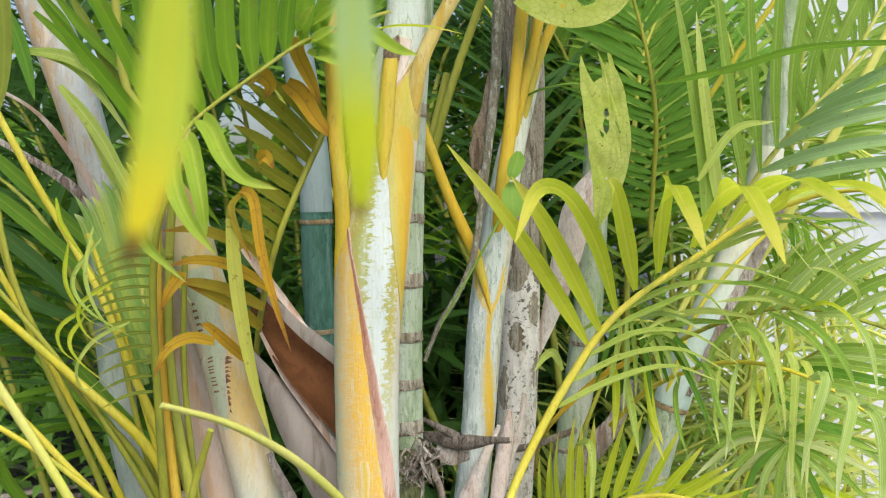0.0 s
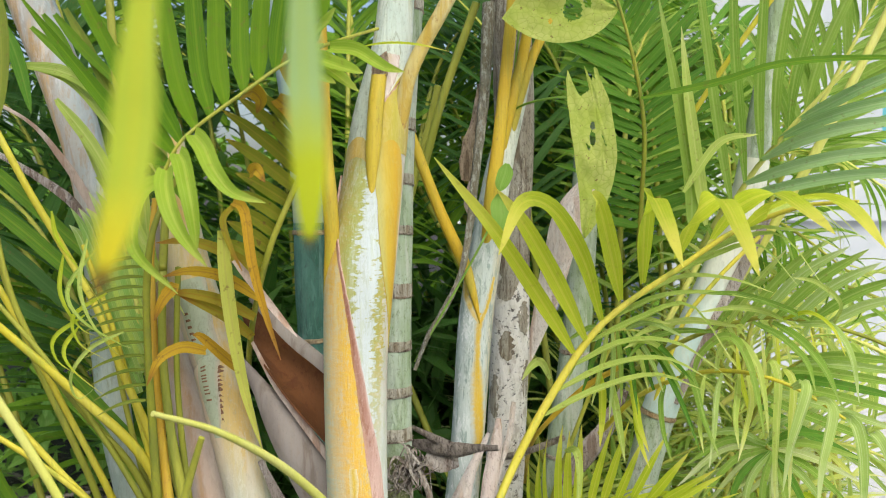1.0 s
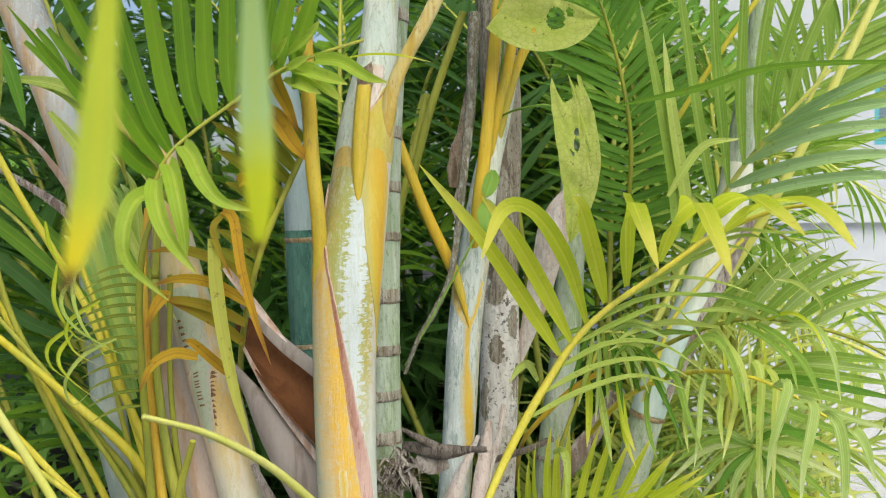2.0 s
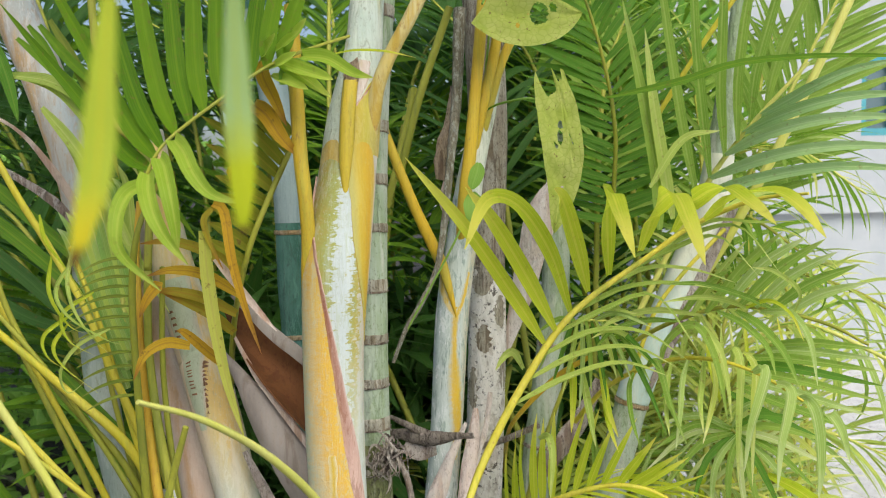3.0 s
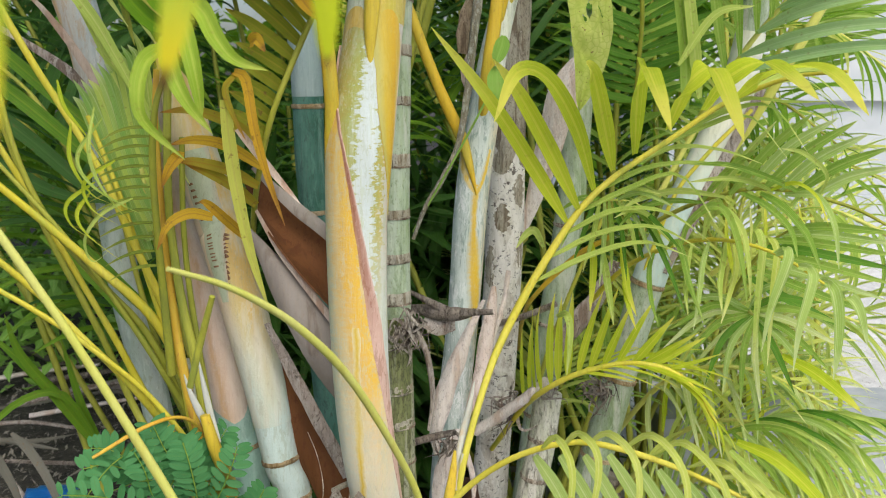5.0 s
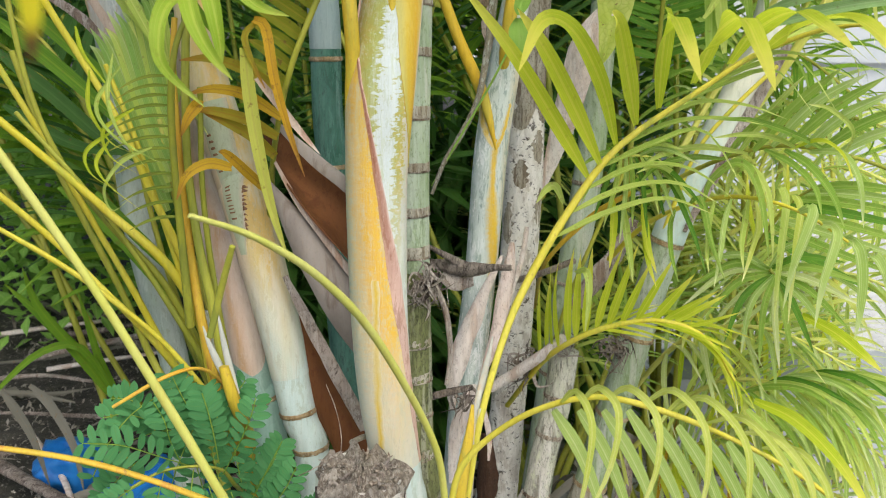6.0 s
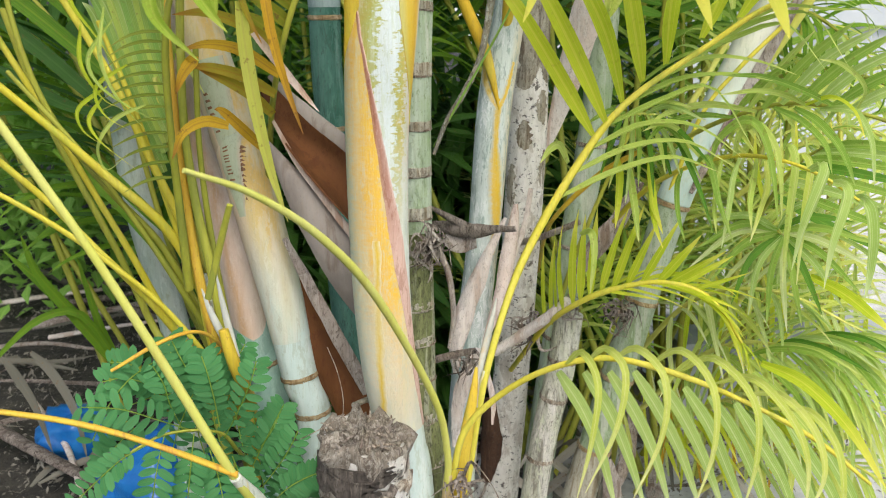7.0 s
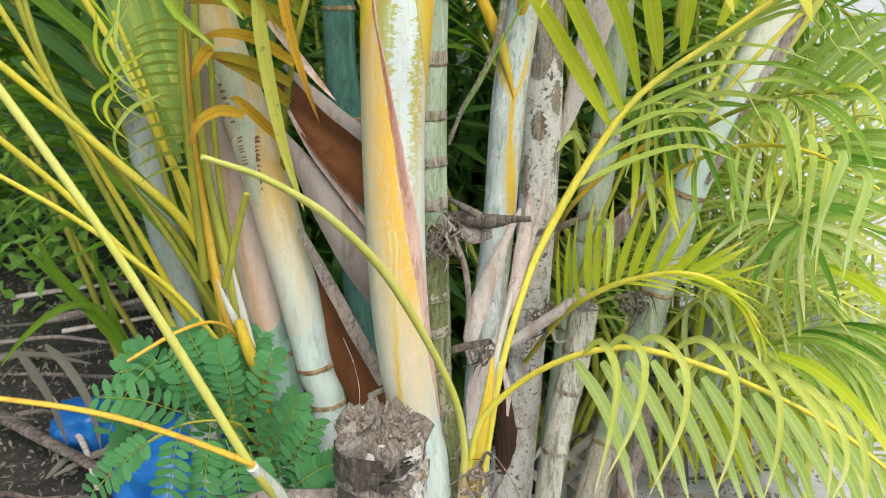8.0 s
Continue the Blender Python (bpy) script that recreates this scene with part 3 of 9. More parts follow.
main_pts = [(-0.048, 1.090, 0.433, 0.026), (-0.066, 1.085, 0.532, 0.031), (-0.082, 1.075, 0.653, 0.035), (-0.090, 1.070, 0.787, 0.036), (-0.091, 1.070, 0.967, 0.038), (-0.084, 1.070, 1.069, 0.041), (-0.071, 1.080, 1.170, 0.037), (-0.061, 1.090, 1.252, 0.034), (-0.048, 1.100, 1.334, 0.025), (-0.041, 1.110, 1.417, 0.022), (-0.034, 1.120, 1.514, 0.021)]
main_stem, main_pts = palm_stem(main_pts, WAX, "thick waxy white and yellow palm stem in a clump")

ringed_pts = [(-0.028, 1.200, 0.368, 0.030), (-0.048, 1.200, 0.530, 0.028), (-0.052, 1.200, 0.655, 0.028), (-0.054, 1.200, 0.792, 0.027), (-0.055, 1.200, 0.951, 0.027), (-0.052, 1.200, 1.082, 0.026), (-0.048, 1.210, 1.248, 0.026), (-0.037, 1.220, 1.399, 0.025), (-0.026, 1.230, 1.550, 0.025)]
ringed_stem, ringed_pts = palm_stem(ringed_pts, RINGED, "green palm stem ringed with brown leaf scars", [0.154, 0.210, 0.265, 0.321, 0.366, 0.422, 0.471, 0.512, 0.558, 0.623, 0.686, 0.734, 0.784, 0.84, 0.90], RINGSCAR)

fork_pts = [(0.016, 1.460, 0.215, 0.028), (0.031, 1.460, 0.476, 0.028), (0.056, 1.460, 0.727, 0.027), (0.070, 1.460, 0.938, 0.028), (0.088, 1.460, 1.067, 0.026), (0.109, 1.470, 1.196, 0.022), (0.139, 1.480, 1.316, 0.017), (0.156, 1.490, 1.399, 0.013)]
fork_stem, fork_pts = palm_stem(fork_pts, WAX, "slim bluish white palm stem streaked with yellow")

bark_pts = [(0.092, 1.630, 0.115, 0.048), (0.117, 1.630, 0.332, 0.036), (0.132, 1.630, 0.628, 0.036), (0.141, 1.630, 0.899, 0.036), (0.142, 1.630, 1.058, 0.034), (0.148, 1.640, 1.283, 0.036), (0.141, 1.650, 1.487, 0.036), (0.134, 1.660, 1.689, 0.036)]
bark_stem, bark_pts = palm_stem(bark_pts, BARK, "old grey palm trunk with cracked flaking bark", rough=0.06, n=70)

left_pts = [(-0.211, 1.250, 0.447, 0.027), (-0.232, 1.250, 0.553, 0.028), (-0.254, 1.250, 0.673, 0.030), (-0.277, 1.250, 0.779, 0.032), (-0.304, 1.250, 0.897, 0.033), (-0.312, 1.260, 0.918, 0.033), (-0.347, 1.270, 1.030, 0.030), (-0.373, 1.290, 1.134, 0.026), (-0.392, 1.310, 1.256, 0.020)]
left_stem, left_pts = palm_stem(left_pts, PALE, "leaning pale beige palm stem, bluish at its foot", (0.139, 0.227), OCHRE)

second_pts = [(-0.292, 1.300, 0.492, 0.028), (-0.313, 1.300, 0.580, 0.029), (-0.334, 1.300, 0.711, 0.028), (-0.365, 1.310, 0.826, 0.026), (-0.392, 1.320, 0.907, 0.024), (-0.416, 1.330, 1.024, 0.022), (-0.438, 1.340, 1.133, 0.020)]
second_stem, second_pts = palm_stem(second_pts, ROSY, "leaning palm stem wrapped in a pinkish dry sheath", (0.199,), OCHRE)

teal_pts = [(-0.188, 1.600, 0.344, 0.030), (-0.208, 1.600, 0.636, 0.030), (-0.219, 1.600, 0.903, 0.029), (-0.225, 1.600, 0.999, 0.028), (-0.229, 1.600, 1.180, 0.028), (-0.253, 1.600, 1.359, 0.027), (-0.281, 1.600, 1.535, 0.026)]
teal_stem, teal_pts = palm_stem(teal_pts, TEAL, "smooth blue-green palm stem in the shade of the clump", (0.42, 0.646), OCHRE)

far_pts = [(-0.515, 1.550, 0.459, 0.027), (-0.540, 1.550, 0.616, 0.027), (-0.568, 1.550, 0.777, 0.028), (-0.586, 1.550, 1.062, 0.030), (-0.602, 1.550, 1.199, 0.033), (-0.642, 1.550, 1.343, 0.036), (-0.691, 1.550, 1.476, 0.037), (-0.739, 1.550, 1.617, 0.036)]
far_stem, far_pts = palm_stem(far_pts, PALE, "pale leaning palm stem stained with orange")

right_pts = [(0.261, 1.62, 0.101, 0.033), (0.309, 1.62, 0.306, 0.033), (0.364, 1.62, 0.533, 0.031), (0.423, 1.62, 0.768, 0.031), (0.497, 1.62, 0.945, 0.031), (0.559, 1.62, 1.093, 0.031), (0.581, 1.629, 1.17, 0.028), (0.607, 1.639, 1.333, 0.022), (0.629, 1.648, 1.486, 0.015), (0.659, 1.648, 1.85, 0.012)]
right_stem, right_pts = palm_stem(right_pts, RINGED, "pale leaning palm stem among feathery fronds", (0.10, 0.17, 0.24, 0.31, 0.393), OCHRE)

short_pts = [(0.158, 1.500, 0.168, 0.025), (0.180, 1.500, 0.347, 0.025), (0.202, 1.500, 0.460, 0.026), (0.214, 1.500, 0.570, 0.026)]
short_stem, short_pts = palm_stem(short_pts, stem_mat("weathered_stem", (0.76, 0.72, 0.65), (0.60, 0.61, 0.46), (0.24, 0.21, 0.17), 0.60, (0.30, 0.28, 0.2), 0.6, 0.8, 18, 0.5), "short cut-off palm stem, whitish with dark marks", (0.4, 0.62, 0.8))

back_pts = [(0.202, 1.800, 0.115, 0.034), (0.231, 1.800, 0.388, 0.033), (0.259, 1.800, 0.617, 0.032), (0.289, 1.800, 0.856, 0.030), (0.302, 1.800, 1.071, 0.028), (0.311, 1.800, 1.296, 0.026)]
back_stem, back_pts = palm_stem(back_pts, RINGED, "dull green palm stem behind the fronds", (0.35, 0.5, 0.65))

# ---- broken stump in front ----
CORK = stem_mat("corky_broken_wood", (0.14, 0.11, 0.085), (0.27, 0.22, 0.17), (0.46, 0.40, 0.33), 0.58, (0.60, 0.54, 0.46), 0.545, 0.95, 30, 0.9)


BLACKBARK = stem_mat("black_cracked_bark", (0.07, 0.058, 0.048), (0.15, 0.125, 0.105), (0.28, 0.24, 0.20), 0.60, (0.03, 0.025, 0.02), 0.58, 0.95, 34, 0.9, flake=0.4)


def make_stump():
    """A rotten stump: pale barked side, overhanging dark corky top, splinters and hanging flakes of bark."""
    foot = (-0.109, 0.970, 0.398)
    top = (-0.105, 0.970, 0.594)
    st = thing("palm_stump", (foot[0], foot[1], 0), "rotten palm stump with a frayed dark broken top", "stump")
    r = random.Random(5)
    r0 = 0.052

    def ring(z, k, wild, seed, tilt=-0.10):
        return [(foot[0] + (top[0] - foot[0]) * min(z / top[2], 1) + k * math.cos(a) * (1 + wild * noise.noise(Vector((2.2 * math.cos(a), 2.2 * math.sin(a), seed)))),
                 foot[1] + k * math.sin(a) * (1 + wild * noise.noise(Vector((2.2 * math.cos(a), 2.2 * math.sin(a), seed)))),
                 z + tilt * k * math.cos(a) + wild * 0.09 * noise.noise(Vector((3 * math.cos(a), 3 * math.sin(a), seed + 4)))) for a in np.arange(48) * 2 * math.pi / 48]

    side = Form()
    side.grid([ring(z, r0 * k, 0.12, z * 9) for z, k in ((-0.03, 1.15), (0.1, 1.1), (0.2, 1.06), (0.3, 1.04), (0.38, 1.02), (0.43, 1.0), (0.46, 1.0), (0.49, 0.98), (top[2], 0.96))], (np.arange(49) / 48, np.linspace(0, 1, 9)), wrap=True)
    part("trunk", side, BARK, st)
    cap = Form()
    z = top[2]
    cap.grid([ring(z - 0.030, r0 * 0.94, 0.16, 2), ring(z - 0.024, r0 * 1.03, 0.24, 2), ring(z - 0.012, r0 * 1.08, 0.26, 2.1), ring(z - 0.004, r0 * 1.09, 0.28, 2.2), ring(z, r0 * 1.05, 0.28, 2.3)]
             + [[(p[0], p[1], p[2] + 0.016 * noise.noise(Vector((p[0] * 55, p[1] * 55, 1))) + r.uniform(-0.002, 0.004)) for p in ring(z + h, r0 * k, 0.26, 2.4)] for k, h in ((0.97, 0.003), (0.88, 0.002), (0.74, 0.004), (0.58, 0.001), (0.42, 0.004), (0.25, 0.002), (0.1, 0.004), (0.01, 0.004))],
             (np.arange(49) / 48, np.linspace(0, 1, 13)), wrap=True)
    part("broken_top", cap, CORK, st, "dark crumbling broken top")
    for i in range(70):
        a, q = r.uniform(0, 6.28), r0 * math.sqrt(r.random()) * 1.0
        b = np.array((top[0] + q * math.cos(a), top[1] + q * math.sin(a), z + 0.002))
        e = b + np.array((r.gauss(0, 0.010), r.gauss(-0.003, 0.008), r.uniform(0.001, 0.014)))
        part("splinter", Form().tube([(*b, 0.0022), (*((b + e) / 2 + 0.001), 0.0016), (*e, 0.0005)], 3, 4), (SCAR, GREYDRY, CORK)[i % 3], st)
    axis = [(foot[0] + (top[0] - foot[0]) * k, foot[1], top[2] * k, r0 * (1.12 - 0.12 * k)) for k in (0.0, 0.35, 0.7, 1.0)]
    for k, (lo, hi, u0, u1, lift, mat) in enumerate((
        (0.940, 0.968, 0.0, 0.36, 1.14, BLACKBARK), (0.905, 0.944, 0.05, 0.30, 1.18, BLACKBARK), (0.865, 0.912, 0.02, 0.33, 1.11, CORK), (0.80, 0.875, 0.08, 0.24, 1.16, BLACKBARK), (0.84, 0.89, 0.20, 0.36, 1.10, CORK),
        (0.76, 0.82, 0.12, 0.32, 1.13, BLACKBARK), (0.70, 0.79, 0.05, 0.22, 1.07, GREYDRY), (0.93, 0.98, 0.33, 0.47, 1.07, BARK), (0.80, 0.95, 0.38, 0.52, 1.05, BARK), (0.62, 0.72, 0.16, 0.34, 1.08, CORK))):
        part("bark_flake", Form().wrap(axis, lo, hi, (u0, u0 + 0.02, u0), (u1, u1 - 0.03, u1), lift, 14, 14, (0.0, 0.012, -0.008, 0.015, 0.0, 0.02, -0.005), 0.035, 0.09), mat, st)
    for i in range(7):
        a = r.uniform(-2.9, -0.3)
        q = r0 * r.uniform(1.04, 1.1)
        zz = z - r.uniform(0.02, 0.12)
        p = [(top[0] + q * math.cos(a + 0.2 * k), top[1] + q * math.sin(a + 0.2 * k), zz + r.choice((-1, 1)) * 0.004 * k) for k in range(4)]
        part("bark_flake", Form().ribbon(p, r.uniform(0.006, 0.014), (math.cos(a), math.sin(a), 0.25), 8, r.uniform(-0.5, 0.3), end=0.35), (DEAD, GREYDRY, CORK, SCAR)[i % 4], st)


make_stump()

# ---- petioles: long stalks rising out of the clump ----
def petiole(palm, pts, mat, label):
    """A bare leaf stalk of a palm; pts run outward from the clump."""
    if palm is young and pts[0][1] > 1.1:
        pts = [(-0.319, 1.200, 0.491, 0.008)] + pts
    if palm is young:
        pts = [(x, y, z, r * 0.82) for x, y, z, r in pts]
    return part("petiole", Form().tube(pts, 36, 12, 0.05, flat=0.8, seed=len(palm.children)), mat, palm, label)


PAPER = stem_mat("white_papery_sheath", (0.44, 0.45, 0.40), (0.56, 0.55, 0.48), (0.48, 0.38, 0.24), 0.62, (0.48, 0.44, 0.38), 0.66, relief=0.12, flake=0.12)
young = thing("cane_palm", (-0.345, 1.200, 0.509), "young cane palm with many leaning yellow leaf stalks", "palm", "cane palms")
young.location.z = 0
shoot = thing("cane_palm", (0.000, 1.060, 0.460), "young cane palm shoot with yellow stalks and arching fronds", "palm", "cane palms")
shoot.location.z = 0
SHOOTFOOT = stem_mat("pale_orange_foot", (0.56, 0.40, 0.16), (0.58, 0.50, 0.32), (0.50, 0.30, 0.08), 0.6, (0.36, 0.26, 0.14), 0.62, 0.6, 14, 0.2)
part("trunk", Form().tube([(-0.005, 1.070, -0.02, 0.015), (-0.005, 1.070, 0.282, 0.012), (-0.004, 1.060, 0.425, 0.009), (-0.001, 1.050, 0.500, 0.007)], 16, 12), SHOOTFOOT, shoot)
part("sheath", Form().tube([(0.014, 1.140, 0.376, 0.013), (0.020, 1.130, 0.474, 0.010), (0.039, 1.140, 0.567, 0.005), (0.047, 1.140, 0.610, 0.002)], 12, 12), WAX, shoot, "white waxy young sheath")
part("foot", Form().tube([(-0.229, 1.000, 0.384, 0.013), (-0.230, 0.955, 0.496, 0.011), (-0.251, 0.901, 0.576, 0.007)], 10, 12), WAX, young, "whitish swollen foot of a stalk")
part("sheath", Form().tube([(-0.310, 1.200, 0.491, 0.014), (-0.325, 1.200, 0.565, 0.013), (-0.334, 1.200, 0.619, 0.012), (-0.347, 1.200, 0.680, 0.010), (-0.360, 1.200, 0.732, 0.007)], 14, 12), WAX, young, "white sheath with an orange foot")
part("sheath", Form().tube([(-0.337, 1.115, 0.738, 0.001), (-0.329, 1.112, 0.714, 0.0035), (-0.319, 1.110, 0.690, 0.0055), (-0.306, 1.110, 0.660, 0.005)], 12, 12, 0.06, flat=0.6), PAPER, young, "white papery sheath")
part("sheath", Form().tube([(-0.312, 1.100, 0.765, 0.001), (-0.307, 1.100, 0.730, 0.0035), (-0.301, 1.100, 0.695, 0.0050), (-0.292, 1.100, 0.645, 0.0055)], 12, 12, 0.06, flat=0.6), PAPER, young, "white papery sheath")
part("foot", Form().tube([(-0.306, 1.095, 0.687, 0.007), (-0.296, 1.095, 0.644, 0.009), (-0.289, 1.110, 0.605, 0.009), (-0.296, 1.180, 0.540, 0.009), (-0.305, 1.215, 0.440, 0.010), (-0.310, 1.220, -0.02, 0.010)], 20, 12), GOLD, young, "orange foot of the stalks")
part("sheath", Form().tube([(-0.301, 1.185, 0.480, 0.013), (-0.313, 1.185, 0.567, 0.011), (-0.331, 1.190, 0.631, 0.007)], 10, 12), ORANGE, young, "orange inner sheath")


petiole(young, [(-0.228, 0.960, 0.485, 0.008), (-0.251, 0.902, 0.574, 0.007), (-0.308, 0.880, 0.710, 0.007), (-0.371, 0.860, 0.852, 0.006), (-0.416, 0.850, 0.940, 0.006), (-0.479, 0.830, 1.061, 0.006)], PALEYEL, "pale yellow leaf stalk leaning out of the clump")
petiole(young, [(-0.249, 0.900, 0.580, 0.006), (-0.333, 0.870, 0.634, 0.005), (-0.417, 0.850, 0.671, 0.005), (-0.538, 0.820, 0.705, 0.004)], ORANGE, "orange-yellow leaf stalk arching low over the ground")
petiole(young, [(-0.352, 1.200, 0.565, 0.008), (-0.416, 1.150, 0.701, 0.007), (-0.476, 1.120, 0.791, 0.006), (-0.534, 1.100, 0.869, 0.006), (-0.611, 1.050, 0.970, 0.006)], YELLOW, "bright yellow leaf stalk leaning outward")
petiole(young, [(-0.357, 1.220, 0.660, 0.009), (-0.400, 1.200, 0.791, 0.009), (-0.481, 1.180, 0.884, 0.008), (-0.543, 1.160, 0.953, 0.007), (-0.642, 1.130, 1.057, 0.007)], YELLOW, "golden yellow leaf stalk leaning outward")
petiole(young, [(-0.444, 1.300, 0.618, 0.008), (-0.495, 1.300, 0.729, 0.007), (-0.536, 1.280, 0.832, 0.006), (-0.586, 1.260, 0.953, 0.006), (-0.655, 1.240, 1.103, 0.006)], YELLOW, "yellow-green leaf stalk leaning outward")
petiole(young, [(-0.473, 1.350, 0.560, 0.008), (-0.534, 1.340, 0.727, 0.007), (-0.614, 1.320, 0.937, 0.006), (-0.652, 1.300, 1.103, 0.006)], OLIVE, "olive green leaf stalk leaning outward")
petiole(young, [(-0.369, 1.250, 0.608, 0.008), (-0.423, 1.240, 0.755, 0.007), (-0.495, 1.230, 0.850, 0.006), (-0.554, 1.220, 0.941, 0.006), (-0.586, 1.200, 1.058, 0.005), (-0.611, 1.200, 1.247, 0.005)], OLIVE, "long olive leaf stalk leaning outward")
petiole(young, [(-0.351, 1.200, 0.619, 0.009), (-0.370, 1.190, 0.777, 0.008), (-0.416, 1.180, 0.908, 0.007), (-0.450, 1.170, 1.008, 0.006), (-0.496, 1.160, 1.102, 0.006), (-0.523, 1.150, 1.157, 0.006), (-0.571, 1.150, 1.250, 0.006)], YELLOW, "yellow leaf stalk rising beside the pale stem")
petiole(young, [(-0.353, 1.180, 0.696, 0.009), (-0.372, 1.180, 0.876, 0.008), (-0.377, 1.180, 1.029, 0.007), (-0.377, 1.180, 1.076, 0.006), (-0.370, 1.180, 1.150, 0.005)], ORANGE, "orange-yellow leaf stalk standing upright")
petiole(young, [(-0.333, 1.170, 0.716, 0.009), (-0.352, 1.170, 0.839, 0.008), (-0.361, 1.170, 0.955, 0.007), (-0.358, 1.170, 1.059, 0.007), (-0.358, 1.170, 1.062, 0.007), (-0.358, 1.180, 1.209, 0.007), (-0.415, 1.190, 1.276, 0.007), (-0.431, 1.200, 1.395, 0.007), (-0.433, 1.200, 1.453, 0.007)], OLIVE, "olive green leaf stalk standing upright")
petiole(young, [(-0.276, 0.930, 0.786, 0.005), (-0.257, 0.920, 0.848, 0.005), (-0.237, 0.900, 0.902, 0.004)], OLIVE, "green cut-off leaf stalk with a frayed end")


def thin_stalk(mat, pts):
    petiole(young, pts, mat, "thin leaning leaf stalk")


thin_stalk(OLIVE, [(-0.319, 1.200, 0.583, 0.007), (-0.338, 1.190, 0.769, 0.006), (-0.345, 1.180, 0.915, 0.005), (-0.341, 1.180, 1.058, 0.005)])
thin_stalk(YELLOW, [(-0.329, 1.220, 0.565, 0.007), (-0.374, 1.210, 0.720, 0.006), (-0.405, 1.200, 0.848, 0.005), (-0.435, 1.190, 0.976, 0.005), (-0.468, 1.180, 1.088, 0.004)])
thin_stalk(OLIVE, [(-0.336, 1.230, 0.570, 0.007), (-0.400, 1.230, 0.697, 0.006), (-0.460, 1.220, 0.811, 0.005), (-0.529, 1.210, 0.919, 0.005), (-0.607, 1.200, 1.021, 0.004)])
thin_stalk(YELLOW, [(-0.327, 1.160, 0.582, 0.006), (-0.390, 1.140, 0.692, 0.005), (-0.455, 1.120, 0.767, 0.005), (-0.524, 1.100, 0.831, 0.005), (-0.623, 1.080, 0.902, 0.004)])
thin_stalk(OLIVE, [(-0.360, 1.270, 0.544, 0.007), (-0.414, 1.270, 0.711, 0.006), (-0.446, 1.260, 0.861, 0.005), (-0.468, 1.250, 1.033, 0.005)])
thin_stalk(PALEYEL, [(-0.342, 1.240, 0.585, 0.007), (-0.359, 1.230, 0.723, 0.006), (-0.395, 1.220, 0.885, 0.005), (-0.409, 1.210, 1.012, 0.004)])
part("sheath", Form().tube([(0.036, 1.120, 0.624, 0.0020), (0.032, 1.110, 0.586, 0.0060), (0.024, 1.100, 0.539, 0.0090), (0.017, 1.090, 0.492, 0.0100), (0.012, 1.080, 0.436, 0.0090)], 14, 12, 0.04, flat=0.6), GOLD, shoot, "golden flattened stalk foot")
part("sheath", Form().tube([(0.066, 1.195, 0.700, 0.0010), (0.060, 1.185, 0.672, 0.0035), (0.052, 1.170, 0.642, 0.0055), (0.043, 1.150, 0.611, 0.0045), (0.037, 1.130, 0.559, 0.0030)], 14, 12, 0.04, flat=0.5), PAPER, shoot, "white papery sheath edge")
petiole(shoot, [(-0.004, 1.050, 0.475, 0.0052), (-0.003, 1.040, 0.531, 0.0050), (-0.019, 1.000, 0.630, 0.0048), (-0.079, 0.900, 0.795, 0.005), (-0.129, 0.830, 0.884, 0.005), (-0.182, 0.770, 0.941, 0.004), (-0.229, 0.720, 0.972, 0.003)], PALEYEL, "long bare yellow-green leaf stalk arching over the clump")
petiole(main_stem, [(-0.127, 1.085, 0.964, 0.003), (-0.125, 1.072, 1.008, 0.006), (-0.120, 1.058, 1.057, 0.009), (-0.117, 1.045, 1.104, 0.009), (-0.118, 1.033, 1.153, 0.009), (-0.122, 1.030, 1.202, 0.009), (-0.126, 1.040, 1.267, 0.009), (-0.135, 1.070, 1.394, 0.009)], GOLD, "orange leaf stalk clasping the thick stem")
petiole(main_stem, [(-0.070, 1.043, 1.135, 0.0015), (-0.069, 1.043, 1.168, 0.005), (-0.068, 1.043, 1.200, 0.0085), (-0.066, 1.044, 1.225, 0.0095), (-0.064, 1.049, 1.262, 0.0095), (-0.060, 1.056, 1.302, 0.0092)], GOLD, "short cut yellow leaf stalk on the thick stem")
part("stalk_end", Form().tube([(-0.0605, 1.0555, 1.297, 0.0094), (-0.059, 1.055, 1.306, 0.0100), (-0.056, 1.054, 1.314, 0.0075), (-0.053, 1.055, 1.322, 0.0030), (-0.052, 1.056, 1.326, 0.0005)], 14, 12, 0.25, flat=0.8, seed=4), TANBRACT, main_stem, "dry curled end of the cut stalk")
petiole(main_stem, [(-0.052, 1.098, 1.130, 0.004), (-0.045, 1.082, 1.200, 0.008), (-0.035, 1.072, 1.250, 0.0095), (-0.026, 1.064, 1.294, 0.009), (-0.009, 1.058, 1.332, 0.0085), (0.017, 1.050, 1.377, 0.0085), (0.049, 1.050, 1.441, 0.009)], CREAM, "yellow-orange leaf stalk forking off the thick stem")
petiole(fork_stem, [(0.084, 1.470, 1.020, 0.002), (0.088, 1.437, 1.087, 0.009), (0.094, 1.430, 1.150, 0.011), (0.104, 1.430, 1.222, 0.011), (0.115, 1.430, 1.328, 0.010), (0.126, 1.430, 1.442, 0.010), (0.134, 1.430, 1.546, 0.009)], GOLD, "thick yellow leaf stalk on the slim stem")
petiole(fork_stem, [(0.112, 1.462, 1.200, 0.002), (0.118, 1.452, 1.250, 0.007), (0.128, 1.452, 1.305, 0.010), (0.146, 1.460, 1.377, 0.009), (0.161, 1.460, 1.457, 0.009), (0.181, 1.460, 1.545, 0.009)], GOLD, "yellow leaf stalk behind the thick one")
